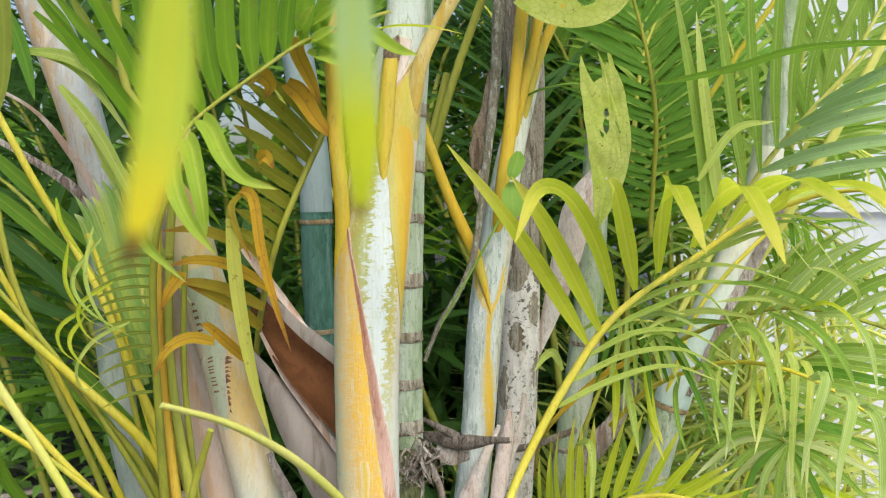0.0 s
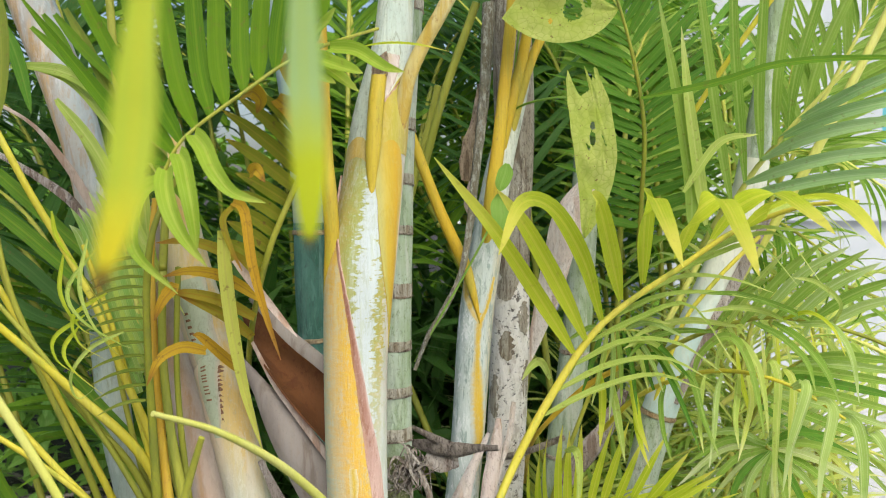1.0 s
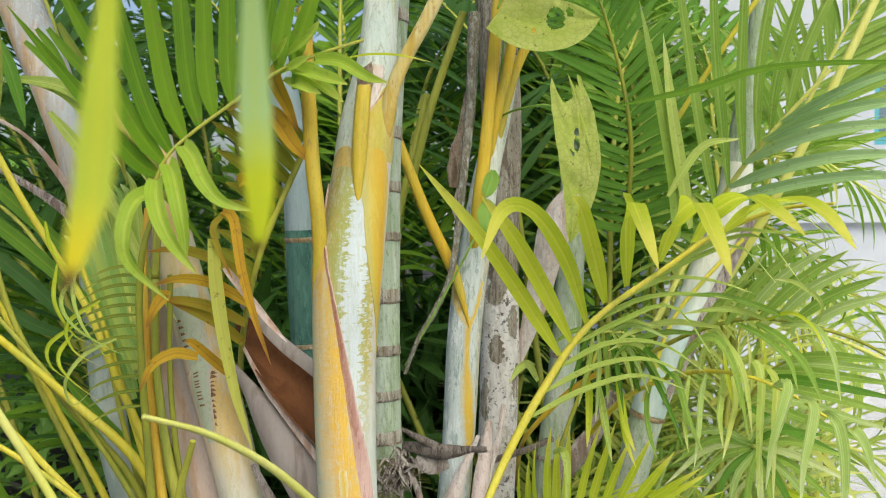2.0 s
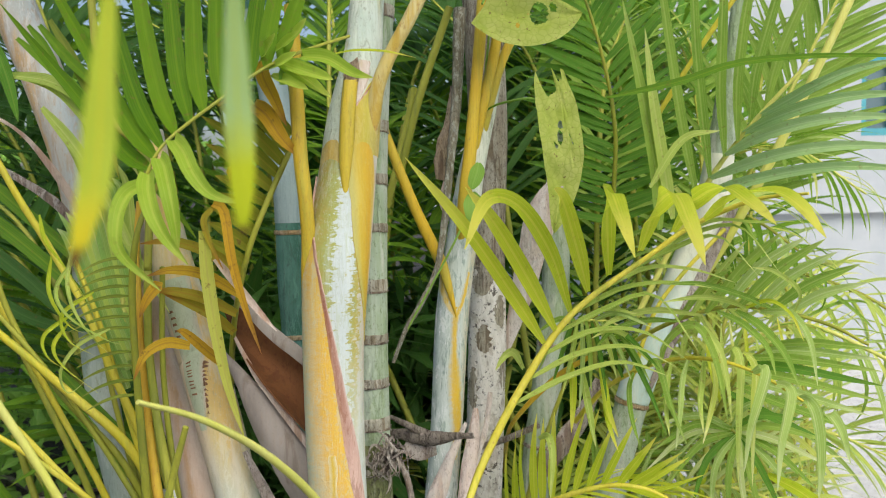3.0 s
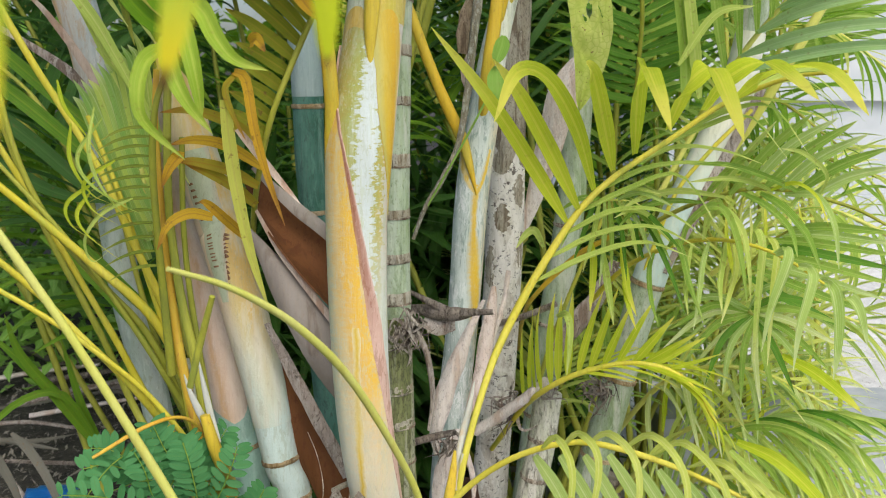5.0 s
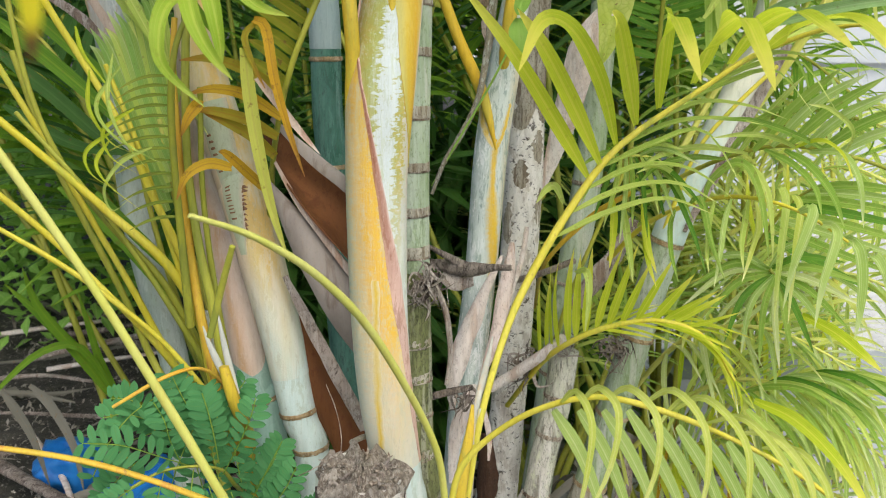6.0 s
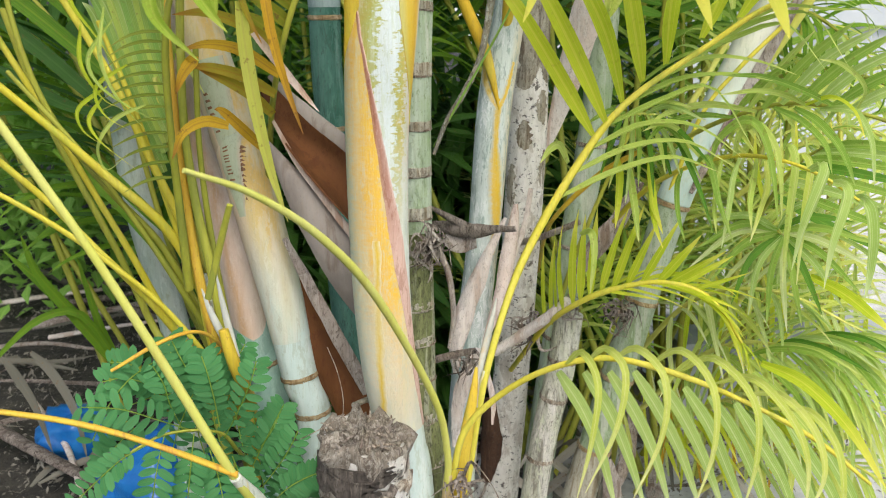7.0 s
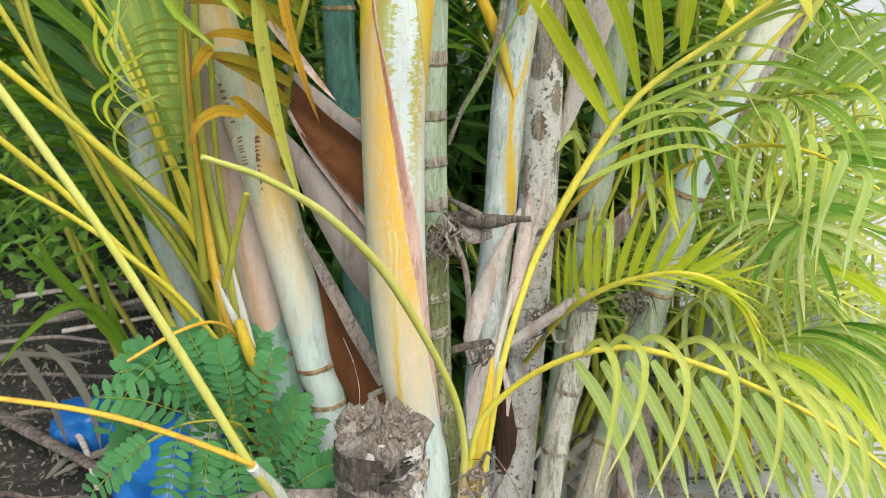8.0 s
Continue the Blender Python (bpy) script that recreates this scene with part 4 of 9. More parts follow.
petiole(fork_stem, [(0.122, 1.470, 1.210, 0.002), (0.131, 1.462, 1.265, 0.007), (0.142, 1.465, 1.315, 0.009), (0.161, 1.470, 1.374, 0.008), (0.183, 1.470, 1.423, 0.008), (0.232, 1.470, 1.521, 0.008)], GOLD, "golden leaf stalk bending away from the slim stem")
petiole(fork_stem, [(0.077, 1.431, 0.945, 0.0015), (0.069, 1.430, 0.980, 0.005), (0.060, 1.430, 1.014, 0.008), (0.047, 1.430, 1.051, 0.010), (0.010, 1.420, 1.132, 0.009), (-0.032, 1.410, 1.243, 0.008), (-0.056, 1.400, 1.316, 0.007)], GOLD, "yellow leaf stalk crossing between the stems")
petiole(teal_stem, [(-0.026, 1.700, 1.182, 0.008), (0.017, 1.700, 1.341, 0.008), (0.080, 1.700, 1.518, 0.008)], OLIVE, "green leaf stalk in the shade behind")
petiole(teal_stem, [(-0.056, 1.800, 1.127, 0.008), (-0.016, 1.800, 1.274, 0.008), (0.007, 1.800, 1.374, 0.007)], OLIVE, "thin green leaf stalk in the shade behind")

# ---- the fronds beside the camera and on the clump ----
f1_pts = [(0.016, 1.090, 0.407, 0.0055), (0.030, 1.120, 0.480, 0.0050), (0.048, 1.140, 0.593, 0.0050), (0.079, 1.170, 0.701, 0.0052), (0.112, 1.200, 0.775, 0.006), (0.172, 1.230, 0.876, 0.006), (0.246, 1.250, 0.973, 0.005), (0.359, 1.240, 1.058, 0.004), (0.420, 1.220, 1.104, 0.004), (0.482, 1.150, 1.139, 0.003), (0.527, 1.080, 1.147, 0.002)]
f1 = part("frond", Form().tube(f1_pts, 40, 10), YELLOW, shoot, "yellow-green frond with arching leaflets on a bright yellow stalk")


def near_leaflet(w, pts):
    part("leaflet", Form().ribbon(pts, w * 1.2, (0, -1, 0.3), 20, 0.35, base=0.3, full=0.35), BRIGHT, f1)


near_leaflet(0.019, [(0.202, 1.240, 0.930), (0.156, 1.220, 1.003), (0.086, 1.180, 1.106), (0.004, 1.120, 1.203)])
near_leaflet(0.021, [(0.219, 1.240, 0.949), (0.172, 1.200, 1.036), (0.123, 1.140, 1.114), (0.082, 1.080, 1.162)])
near_leaflet(0.021, [(0.241, 1.240, 0.977), (0.204, 1.170, 1.069), (0.152, 1.070, 1.137), (0.105, 0.980, 1.147), (0.074, 0.920, 1.092)])
near_leaflet(0.022, [(0.268, 1.240, 1.005), (0.241, 1.170, 1.076), (0.209, 1.080, 1.143), (0.190, 1.030, 1.158)])
near_leaflet(0.023, [(0.299, 1.240, 1.029), (0.281, 1.150, 1.099), (0.259, 1.020, 1.155), (0.244, 0.900, 1.133), (0.242, 0.820, 1.087)])
near_leaflet(0.023, [(0.343, 1.230, 1.065), (0.340, 1.130, 1.122), (0.325, 0.980, 1.155), (0.313, 0.870, 1.120), (0.307, 0.800, 1.080)])
near_leaflet(0.023, [(0.386, 1.210, 1.093), (0.385, 1.100, 1.140), (0.379, 0.970, 1.161), (0.380, 0.880, 1.142), (0.385, 0.820, 1.118)])
near_leaflet(0.022, [(0.428, 1.200, 1.112), (0.432, 1.080, 1.147), (0.437, 0.970, 1.155), (0.440, 0.900, 1.139), (0.449, 0.850, 1.102)])
for i in range(12):
    a = np.array(spline(f1_pts, 60)[28 + 2 * i][:3])
    L = 0.24 - 0.005 * i
    pts = [tuple(a), tuple(a + np.array((0.35, 0.06, 0.16)) * L), tuple(a + np.array((0.7, 0.10, 0.24 - 0.05 * (i % 3))) * L), tuple(a + np.array((1.0, 0.12, 0.14 - 0.10 * (i % 4))) * L)]
    part("leaflet", Form().ribbon(pts, 0.014, (0, -0.4, 1), 10, 0.3), FRESH, f1)

f8_pts = [(0.004, 1.050, 0.492, 0.0048), (0.018, 1.040, 0.564, 0.0046), (0.057, 1.030, 0.617, 0.0044), (0.114, 1.000, 0.669, 0.0042), (0.184, 0.970, 0.700, 0.004), (0.258, 0.940, 0.695, 0.004), (0.335, 0.910, 0.673, 0.003), (0.410, 0.880, 0.640, 0.003), (0.468, 0.860, 0.596, 0.002)]
f8 = part("frond", Form().tube(f8_pts, 36, 8), YELLOW, shoot, "low frond with pale green leaflets hanging in a row")


def striped_leaflet(pts):
    part("leaflet", Form().ribbon(pts, 0.0090, (0, -1, 0.3), 16, 0.4), GLOWLEAF, f8)


striped_leaflet([(0.141, 0.990, 0.681), (0.150, 0.920, 0.727), (0.162, 0.870, 0.710), (0.155, 0.850, 0.653), (0.139, 0.840, 0.583)])
striped_leaflet([(0.166, 0.980, 0.689), (0.175, 0.910, 0.736), (0.189, 0.860, 0.728), (0.179, 0.840, 0.672), (0.147, 0.830, 0.600)])
striped_leaflet([(0.195, 0.970, 0.696), (0.208, 0.900, 0.740), (0.229, 0.850, 0.726), (0.226, 0.830, 0.670), (0.194, 0.820, 0.592)])
striped_leaflet([(0.236, 0.960, 0.694), (0.255, 0.890, 0.742), (0.278, 0.840, 0.721), (0.279, 0.820, 0.663), (0.260, 0.810, 0.596)])
striped_leaflet([(0.271, 0.950, 0.691), (0.289, 0.880, 0.737), (0.319, 0.830, 0.710), (0.321, 0.810, 0.655), (0.307, 0.800, 0.596)])
striped_leaflet([(0.308, 0.930, 0.685), (0.327, 0.860, 0.722), (0.356, 0.820, 0.695), (0.370, 0.800, 0.655), (0.369, 0.790, 0.602)])
striped_leaflet([(0.338, 0.920, 0.676), (0.354, 0.850, 0.707), (0.376, 0.810, 0.688), (0.384, 0.790, 0.648), (0.368, 0.780, 0.608)])
striped_leaflet([(0.364, 0.900, 0.668), (0.382, 0.840, 0.693), (0.397, 0.800, 0.674), (0.401, 0.780, 0.634), (0.400, 0.780, 0.602)])


def hanging_leaflet(pts):
    part("leaflet", Form().ribbon(pts, 0.0175, (0.4, -1, 0.1), 14, 0.4, base=0.5), COOL, f8)


hanging_leaflet([(0.135, 1.000, 0.669), (0.167, 0.990, 0.621), (0.191, 0.980, 0.564), (0.212, 0.970, 0.487)])
hanging_leaflet([(0.167, 1.000, 0.669), (0.199, 0.990, 0.621), (0.224, 0.980, 0.564), (0.250, 0.970, 0.488)])
hanging_leaflet([(0.198, 1.000, 0.669), (0.230, 0.990, 0.621), (0.257, 0.980, 0.565), (0.281, 0.970, 0.488)])
hanging_leaflet([(0.229, 1.000, 0.670), (0.261, 0.990, 0.621), (0.291, 0.980, 0.565), (0.319, 0.970, 0.488)])
hanging_leaflet([(0.261, 1.000, 0.659), (0.293, 0.990, 0.611), (0.322, 0.980, 0.554), (0.352, 0.970, 0.477)])
hanging_leaflet([(0.293, 1.000, 0.649), (0.326, 0.990, 0.600), (0.351, 0.980, 0.544), (0.384, 0.970, 0.466)])
hanging_leaflet([(0.325, 1.000, 0.638), (0.358, 0.990, 0.590), (0.386, 0.980, 0.533), (0.413, 0.970, 0.455)])
hanging_leaflet([(0.358, 1.000, 0.628), (0.390, 0.990, 0.579), (0.424, 0.980, 0.522), (0.449, 0.970, 0.444)])
hanging_leaflet([(0.390, 1.000, 0.617), (0.423, 0.990, 0.569), (0.456, 0.980, 0.511), (0.482, 0.970, 0.433)])
hanging_leaflet([(0.423, 1.000, 0.607), (0.456, 0.990, 0.558), (0.491, 0.980, 0.501), (0.515, 0.970, 0.422)])
hanging_leaflet([(0.455, 1.000, 0.596), (0.489, 0.990, 0.547), (0.519, 0.980, 0.490), (0.538, 0.970, 0.411)])


# ---- sheaths and coloured skins of the stems ----
def skin_mat(name, stops, light, fleck, fleck_size=110, fleck_at=0.6, flecks=0.7, wobble=0.12, fleck_long=0.3, fade=(0.0, 0.0), foot=(0.62, 0.60, 0.46), rough=0.5, relief=0.2, flake=0.75, flake_at=0.565, scaly=0.0):
    """A sheath coloured across its width by stops (UV x), uneven along it, with scaly flecks; fade: where along it the foot colour ends."""
    mat, nt, nodes, links, b = nodes_of(name)
    tc = nodes.new("ShaderNodeTexCoord")
    geo = nodes.new("ShaderNodeNewGeometry")
    p = geo.outputs["Position"]
    uv = nodes.new("ShaderNodeSeparateXYZ")
    links.new(tc.outputs["UV"], uv.inputs[0])
    n1 = noise_tex(nt, p, 11, (1, 1, 0.35), 5, 0.6)
    n2 = noise_tex(nt, p, 70, (1, 1, 0.08), 4, 0.6)
    n3 = noise_tex(nt, p, fleck_size, (1, 1, fleck_long), 6, 0.7, 0.4)
    fib = noise_tex(nt, p, 420, (1, 1, 0.03), 3, 0.6)
    scale_n = noise_tex(nt, p, 260, (1, 1, 0.8), 4, 0.7)
    x = math_node(nt, "ADD", uv.outputs[0], math_node(nt, "MULTIPLY", math_node(nt, "SUBTRACT", n1, 0.5), wobble * 2))
    x = math_node(nt, "ADD", x, math_node(nt, "MULTIPLY", math_node(nt, "SUBTRACT", n2, 0.5), wobble * 1.2))
    if scaly:
        dash = noise_tex(nt, p, 210, (0.45, 0.45, 1.0), 3, 0.6)
        x = math_node(nt, "ADD", x, math_node(nt, "MULTIPLY", math_node(nt, "SUBTRACT", dash, 0.5), scaly))
    r = ramp(nodes, stops)
    links.new(x, r.inputs[0])
    col = r.outputs[0]
    if fade[1] > 0:
        y = math_node(nt, "ADD", uv.outputs[1], math_node(nt, "MULTIPLY", math_node(nt, "SUBTRACT", n1, 0.5), 0.35))
        col = mix(nt, step(nt, y, fade[1], fade[0]), col, foot)
    col = mix(nt, math_node(nt, "MULTIPLY", step(nt, n2, 0.50, 0.68), 0.45), col, light)
    col = mix(nt, math_node(nt, "MULTIPLY", step(nt, n3, fleck_at - 0.05, fleck_at), flecks), col, fleck)
    col = mix(nt, math_node(nt, "MULTIPLY", step(nt, fib, 0.50, 0.70), 0.22), col, fleck)
    col = mix(nt, math_node(nt, "MULTIPLY", step(nt, scale_n, 0.56, 0.64), 0.25), col, light)
    col, edge = flakes(nt, p, col, light, fleck, flake, flake_at)
    links.new(col, b.inputs["Base Color"])
    b.inputs["Roughness"].default_value = rough
    b.inputs["Specular IOR Level"].default_value = 0.35
    bump(nt, math_node(nt, "ADD", math_node(nt, "ADD", math_node(nt, "ADD", n3, scale_n), math_node(nt, "MULTIPLY", edge, 0.4)), math_node(nt, "MULTIPLY", fib, 0.5)), relief * 2, 0.003, b)
    return mat


SHEATH = skin_mat("orange_sheath", [(0.0, (0.32, 0.40, 0.33)), (0.36, (0.38, 0.45, 0.35)), (0.48, (0.50, 0.50, 0.34)), (0.60, (0.59, 0.48, 0.25)), (0.74, (0.64, 0.43, 0.15)), (0.86, (0.68, 0.41, 0.06)), (0.96, (0.69, 0.44, 0.05)), (1.0, (0.62, 0.42, 0.15))],
                  (0.60, 0.56, 0.34), (0.52, 0.54, 0.42), 190, 0.60, 0.35, 0.16, fade=(0.05, 0.36), foot=(0.62, 0.60, 0.50), flake=0.28, scaly=0.5)
INNER = skin_mat("white_scaly_sheath", [(0.0, (0.44, 0.30, 0.07)), (0.14, (0.38, 0.32, 0.08)), (0.37, (0.33, 0.35, 0.085)), (0.42, (0.52, 0.57, 0.55)), (0.62, (0.54, 0.60, 0.59)), (0.66, (0.36, 0.35, 0.09)), (0.74, (0.46, 0.37, 0.08)), (0.79, (0.54, 0.54, 0.46)), (0.90, (0.62, 0.52, 0.42)), (1.0, (0.56, 0.48, 0.38))],
                 (0.64, 0.68, 0.66), (0.40, 0.46, 0.20), 150, 0.62, 0.35, 0.05, 0.10, fade=(0.34, 0.52), foot=(0.58, 0.60, 0.52), flake=0.25, flake_at=0.56, scaly=0.5)
COLLAR = skin_mat("golden_collar", [(0.0, (0.54, 0.40, 0.05)), (0.3, (0.50, 0.43, 0.06)), (0.6, (0.54, 0.44, 0.08)), (0.8, (0.58, 0.42, 0.10)), (0.9, (0.60, 0.44, 0.16)), (1.0, (0.50, 0.40, 0.22))], (0.58, 0.50, 0.22), (0.40, 0.32, 0.08), flecks=0.4, flake=0.2)
MARGIN = skin_mat("dry_sheath_edge", [(0.0, (0.40, 0.20, 0.08)), (0.35, (0.26, 0.10, 0.06)), (0.75, (0.34, 0.16, 0.11)), (1.0, (0.62, 0.52, 0.46))], (0.52, 0.38, 0.31), (0.25, 0.10, 0.05), flecks=0.5, rough=0.7, fade=(0.40, 0.52), foot=(0.60, 0.40, 0.33), flake=0.3)
TOOTHED = skin_mat("brown_tooth", [(0.0, (0.22, 0.11, 0.06)), (1.0, (0.34, 0.18, 0.10))], (0.40, 0.28, 0.18), (0.16, 0.08, 0.04), rough=0.8)
PANEL = skin_mat("pale_green_panel", [(0.0, (0.52, 0.50, 0.36)), (0.2, (0.46, 0.52, 0.36)), (0.8, (0.50, 0.55, 0.40)), (1.0, (0.60, 0.50, 0.38))], (0.60, 0.60, 0.48), (0.38, 0.40, 0.26), wobble=0.2, flake=0.3)
BLUEFOOT = skin_mat("bluish_foot", [(0.0, (0.42, 0.54, 0.52)), (0.5, (0.58, 0.70, 0.68)), (1.0, (0.50, 0.56, 0.48))], (0.70, 0.78, 0.76), (0.40, 0.46, 0.36), flecks=0.5, wobble=0.2, flake=0.35)
GREENFOOT = skin_mat("blue_green_foot", [(0.0, (0.20, 0.34, 0.28)), (0.5, (0.32, 0.50, 0.44)), (1.0, (0.24, 0.34, 0.26))], (0.48, 0.62, 0.58), (0.22, 0.32, 0.26), flecks=0.4, wobble=0.2, flake=0.2)
FORKSKIN = skin_mat("white_orange_sheath", [(0.0, (0.353, 0.420, 0.403)), (0.45, (0.504, 0.571, 0.538)), (0.70, (0.56, 0.60, 0.56)), (0.82, (0.58, 0.52, 0.36)), (1.0, (0.571, 0.521, 0.420))],
                    (0.66, 0.71, 0.70), (0.24, 0.32, 0.28), 100, 0.575, 0.75, 0.12, 0.22)
BEIGE = skin_mat("beige_pink_sheath", [(0.0, (0.66, 0.47, 0.38)), (0.35, (0.72, 0.58, 0.40)), (0.52, (0.70, 0.54, 0.22)), (0.66, (0.74, 0.50, 0.16)), (0.85, (0.66, 0.58, 0.36)), (1.0, (0.58, 0.60, 0.48))], (0.72, 0.67, 0.58), (0.50, 0.44, 0.30), 90, 0.64, 0.3, 0.35, 0.3, (0.0, 0.28), (0.56, 0.67, 0.63), flake=0.3)

part("sheath", Form().wrap(main_pts, 0.22, 0.684, (0.02, 0.05, 0.06, 0.06), (0.52, 0.52, 0.50, 0.48), 1.02, n=60, m=30, tops=(0.012, 0.004, 0.0, 0.0, 0.006, 0.03, 0.036, 0.03, 0.0, 0.0, 0.0)), INNER, main_stem, "white scaly inner sheath with olive streaks")
part("sheath", Form().wrap(main_pts, 0.20, 0.64, (-0.14, -0.14, -0.14, -0.12), (0.455, 0.44, 0.42, 0.40, 0.367, 0.32, 0.282, 0.245, 0.215, 0.18, 0.13, 0.05, 0.01), 1.06, n=60), SHEATH, main_stem, "orange sheath with a pale green back")
part("sheath_edge", Form().wrap(main_pts, 0.20, 0.64, (0.452, 0.437, 0.417, 0.397, 0.364, 0.317, 0.279, 0.242, 0.212, 0.177, 0.127, 0.047, 0.005), (0.50, 0.49, 0.475, 0.46, 0.44, 0.40, 0.322, 0.277, 0.233, 0.192, 0.140, 0.063, 0.02), 1.075, n=110, m=6, rag=0.006), MARGIN, main_stem, "dry reddish sheath edge, rosy lower down")
TONGUE = skin_mat("golden_tongue", [(0.0, (0.47, 0.42, 0.12)), (0.2, (0.56, 0.40, 0.04)), (0.7, (0.62, 0.36, 0.026)), (0.88, (0.60, 0.40, 0.10)), (1.0, (0.62, 0.50, 0.36))], (0.56, 0.47, 0.12), (0.45, 0.33, 0.05), 90, 0.62, 0.3, 0.16, flake=0.12)
STREAK = skin_mat("patchy_orange_streak", [(0.0, (0.50, 0.55, 0.52)), (0.16, (0.54, 0.52, 0.38)), (0.30, (0.64, 0.43, 0.08)), (0.62, (0.68, 0.44, 0.03)), (0.80, (0.62, 0.47, 0.14)), (0.90, (0.56, 0.55, 0.44)), (1.0, (0.54, 0.58, 0.53))], (0.62, 0.60, 0.44), (0.52, 0.40, 0.16), 80, 0.62, 0.35, 0.22, flake=0.3, scaly=0.4)
TRICKLE = skin_mat("yellow_trickle", [(0.0, (0.62, 0.56, 0.38)), (0.25, (0.64, 0.50, 0.20)), (0.5, (0.62, 0.42, 0.04)), (0.75, (0.64, 0.50, 0.18)), (1.0, (0.63, 0.56, 0.38))], (0.62, 0.54, 0.30), (0.55, 0.42, 0.14), flecks=0.3, wobble=0.3, flake=0.15, scaly=0.4)
part("sheath", Form().wrap(main_pts, 0.455, 0.690, (0.495, 0.462, 0.425, 0.392, 0.365, 0.338, 0.317, 0.300, 0.268, 0.262), (0.5, 0.5, 0.485, 0.47, 0.462, 0.460, 0.462, 0.465, 0.46, 0.44), 1.045, n=70, m=20, rag=0.004, tops=(0.03, 0.012, 0.004, 0.0, 0.0, 0.003, 0.008, 0.018, 0.04)), TONGUE, main_stem, "golden round-topped tongue of the inner sheath")
part("sheath", Form().wrap(main_pts, 0.22, 0.385, (0.165, 0.187, 0.193, 0.196, 0.212, 0.224, 0.225, 0.224), (0.195, 0.228, 0.240, 0.248, 0.254, 0.26, 0.266, 0.266), 1.07, n=90, m=8, rag=0.008), TRICKLE, main_stem, "yellow streak down the sheath")
part("sheath", Form().wrap(main_pts, 0.675, 0.784, (0.265, 0.262, 0.258), (0.52, 0.52, 0.50), 1.03, n=50, m=24, rag=0.003, tops=(0.046, 0.036, 0.024, 0.010, 0.003, 0.0, 0.0, 0.0, 0.0, 0.0)), COLLAR, main_stem, "gold and olive collar under the forking stalk")
part("sheath_edge", Form().wrap(main_pts, 0.737, 0.784, (0.258, 0.281, 0.304, 0.329, 0.356, 0.37), (0.268, 0.290, 0.313, 0.338, 0.364, 0.39), 1.045, n=50, m=5, rag=0.005), MARGIN, main_stem, "thin dry edge of the golden collar")
part("sheath", Form().wrap(main_pts, 0.735, 0.806, (0.250, 0.247, 0.245, 0.242), (0.270, 0.300, 0.335, 0.330), 1.015, n=30, rag=0.004), skin_mat("rosy_papery_skin", [(0.0, (0.50, 0.40, 0.24)), (0.4, (0.55, 0.45, 0.37)), (0.8, (0.62, 0.55, 0.50)), (1.0, (0.40, 0.28, 0.20))], (0.70, 0.65, 0.60), (0.46, 0.34, 0.26), flecks=0.6, flake=0.5, scaly=0.5), main_stem, "papery rosy skin above the collar")
RIM = skin_mat("orange_lobe_rim", [(0.0, (0.42, 0.36, 0.16)), (0.4, (0.56, 0.38, 0.08)), (1.0, (0.50, 0.40, 0.12))], (0.58, 0.50, 0.24), (0.36, 0.24, 0.10), flecks=0.5, flake=0.3)
part("sheath_edge", Form().wrap(main_pts, 0.664, 0.689, (0.07, 0.07), (0.235, 0.225), 1.032, 6, 20, rag=0.006, dip=(0.016, 0.006, 0.002, 0.004, 0.012), tops=(0.014, 0.005, 0.0, 0.001, 0.01)), RIM, main_stem, "orange rim of the olive lobe")
part("foot", Form().wrap(main_pts, 0.02, 0.24, (-0.2, -0.2), (0.7, 0.7), 1.035), BLUEFOOT, main_stem, "bluish white foot")
for lo, hi, lf, rt in ((0.36, 0.52, (0.30, 0.30, 0.272, 0.25, 0.234, 0.236, 0.25, 0.245, 0.232, 0.236), (0.38, 0.44, 0.44, 0.42, 0.40, 0.36, 0.318, 0.31, 0.313, 0.315)), (0.505, 0.60, (0.256, 0.14, 0.05, 0.0, 0.0, 0.0), (0.278, 0.226, 0.18, 0.12, 0.05, 0.01)), (0.505, 0.58, (0.256, 0.297, 0.321, 0.338, 0.345), (0.30, 0.351, 0.374, 0.387, 0.385))):
    part("sheath", Form().wrap(fork_pts, lo, hi, lf, rt, 1.055, n=90, m=8, rag=0.008), STREAK, fork_stem, "orange streak where a leaf stalk joins")
part("sheath", Form().wrap(fork_pts, 0.16, 0.70, (-0.1, -0.1), (0.56, 0.54, 0.5), 1.03), FORKSKIN, fork_stem, "bluish white sheath with an orange stripe")
part("sheath", Form().wrap(second_pts, 0.341, 0.97, (-0.12, -0.12), (0.62, 0.62), 1.045, n=50, dip=(0.0, 0.006, -0.004, 0.01, 0.03, 0.02, -0.01, 0.0)), skin_mat("rosy_streaked_sheath", [(0.0, (0.50, 0.38, 0.30)), (0.22, (0.64, 0.50, 0.42)), (0.40, (0.70, 0.57, 0.49)), (0.52, (0.60, 0.38, 0.22)), (0.60, (0.66, 0.50, 0.40)), (0.76, (0.68, 0.56, 0.48)), (0.86, (0.54, 0.34, 0.20)), (1.0, (0.60, 0.46, 0.38))], (0.72, 0.62, 0.55), (0.50, 0.36, 0.26), flecks=0.3, wobble=0.22, flake=0.12), second_stem, "rosy dry sheath streaked with orange brown")
part("sheath", Form().wrap(left_pts, 0.282, 0.98, (-0.1, -0.1), (0.6, 0.6), 1.06), BEIGE, left_stem, "beige sheath with orange smudges")
part("sheath", Form().wrap(left_pts, 0.479, 0.779, (0.146, 0.124, 0.143, 0.156, 0.149, 0.15), (0.202, 0.279, 0.305, 0.329, 0.347, 0.393), 1.075, n=60, rag=0.006), PANEL, left_stem, "pale green panel between two torn edges")
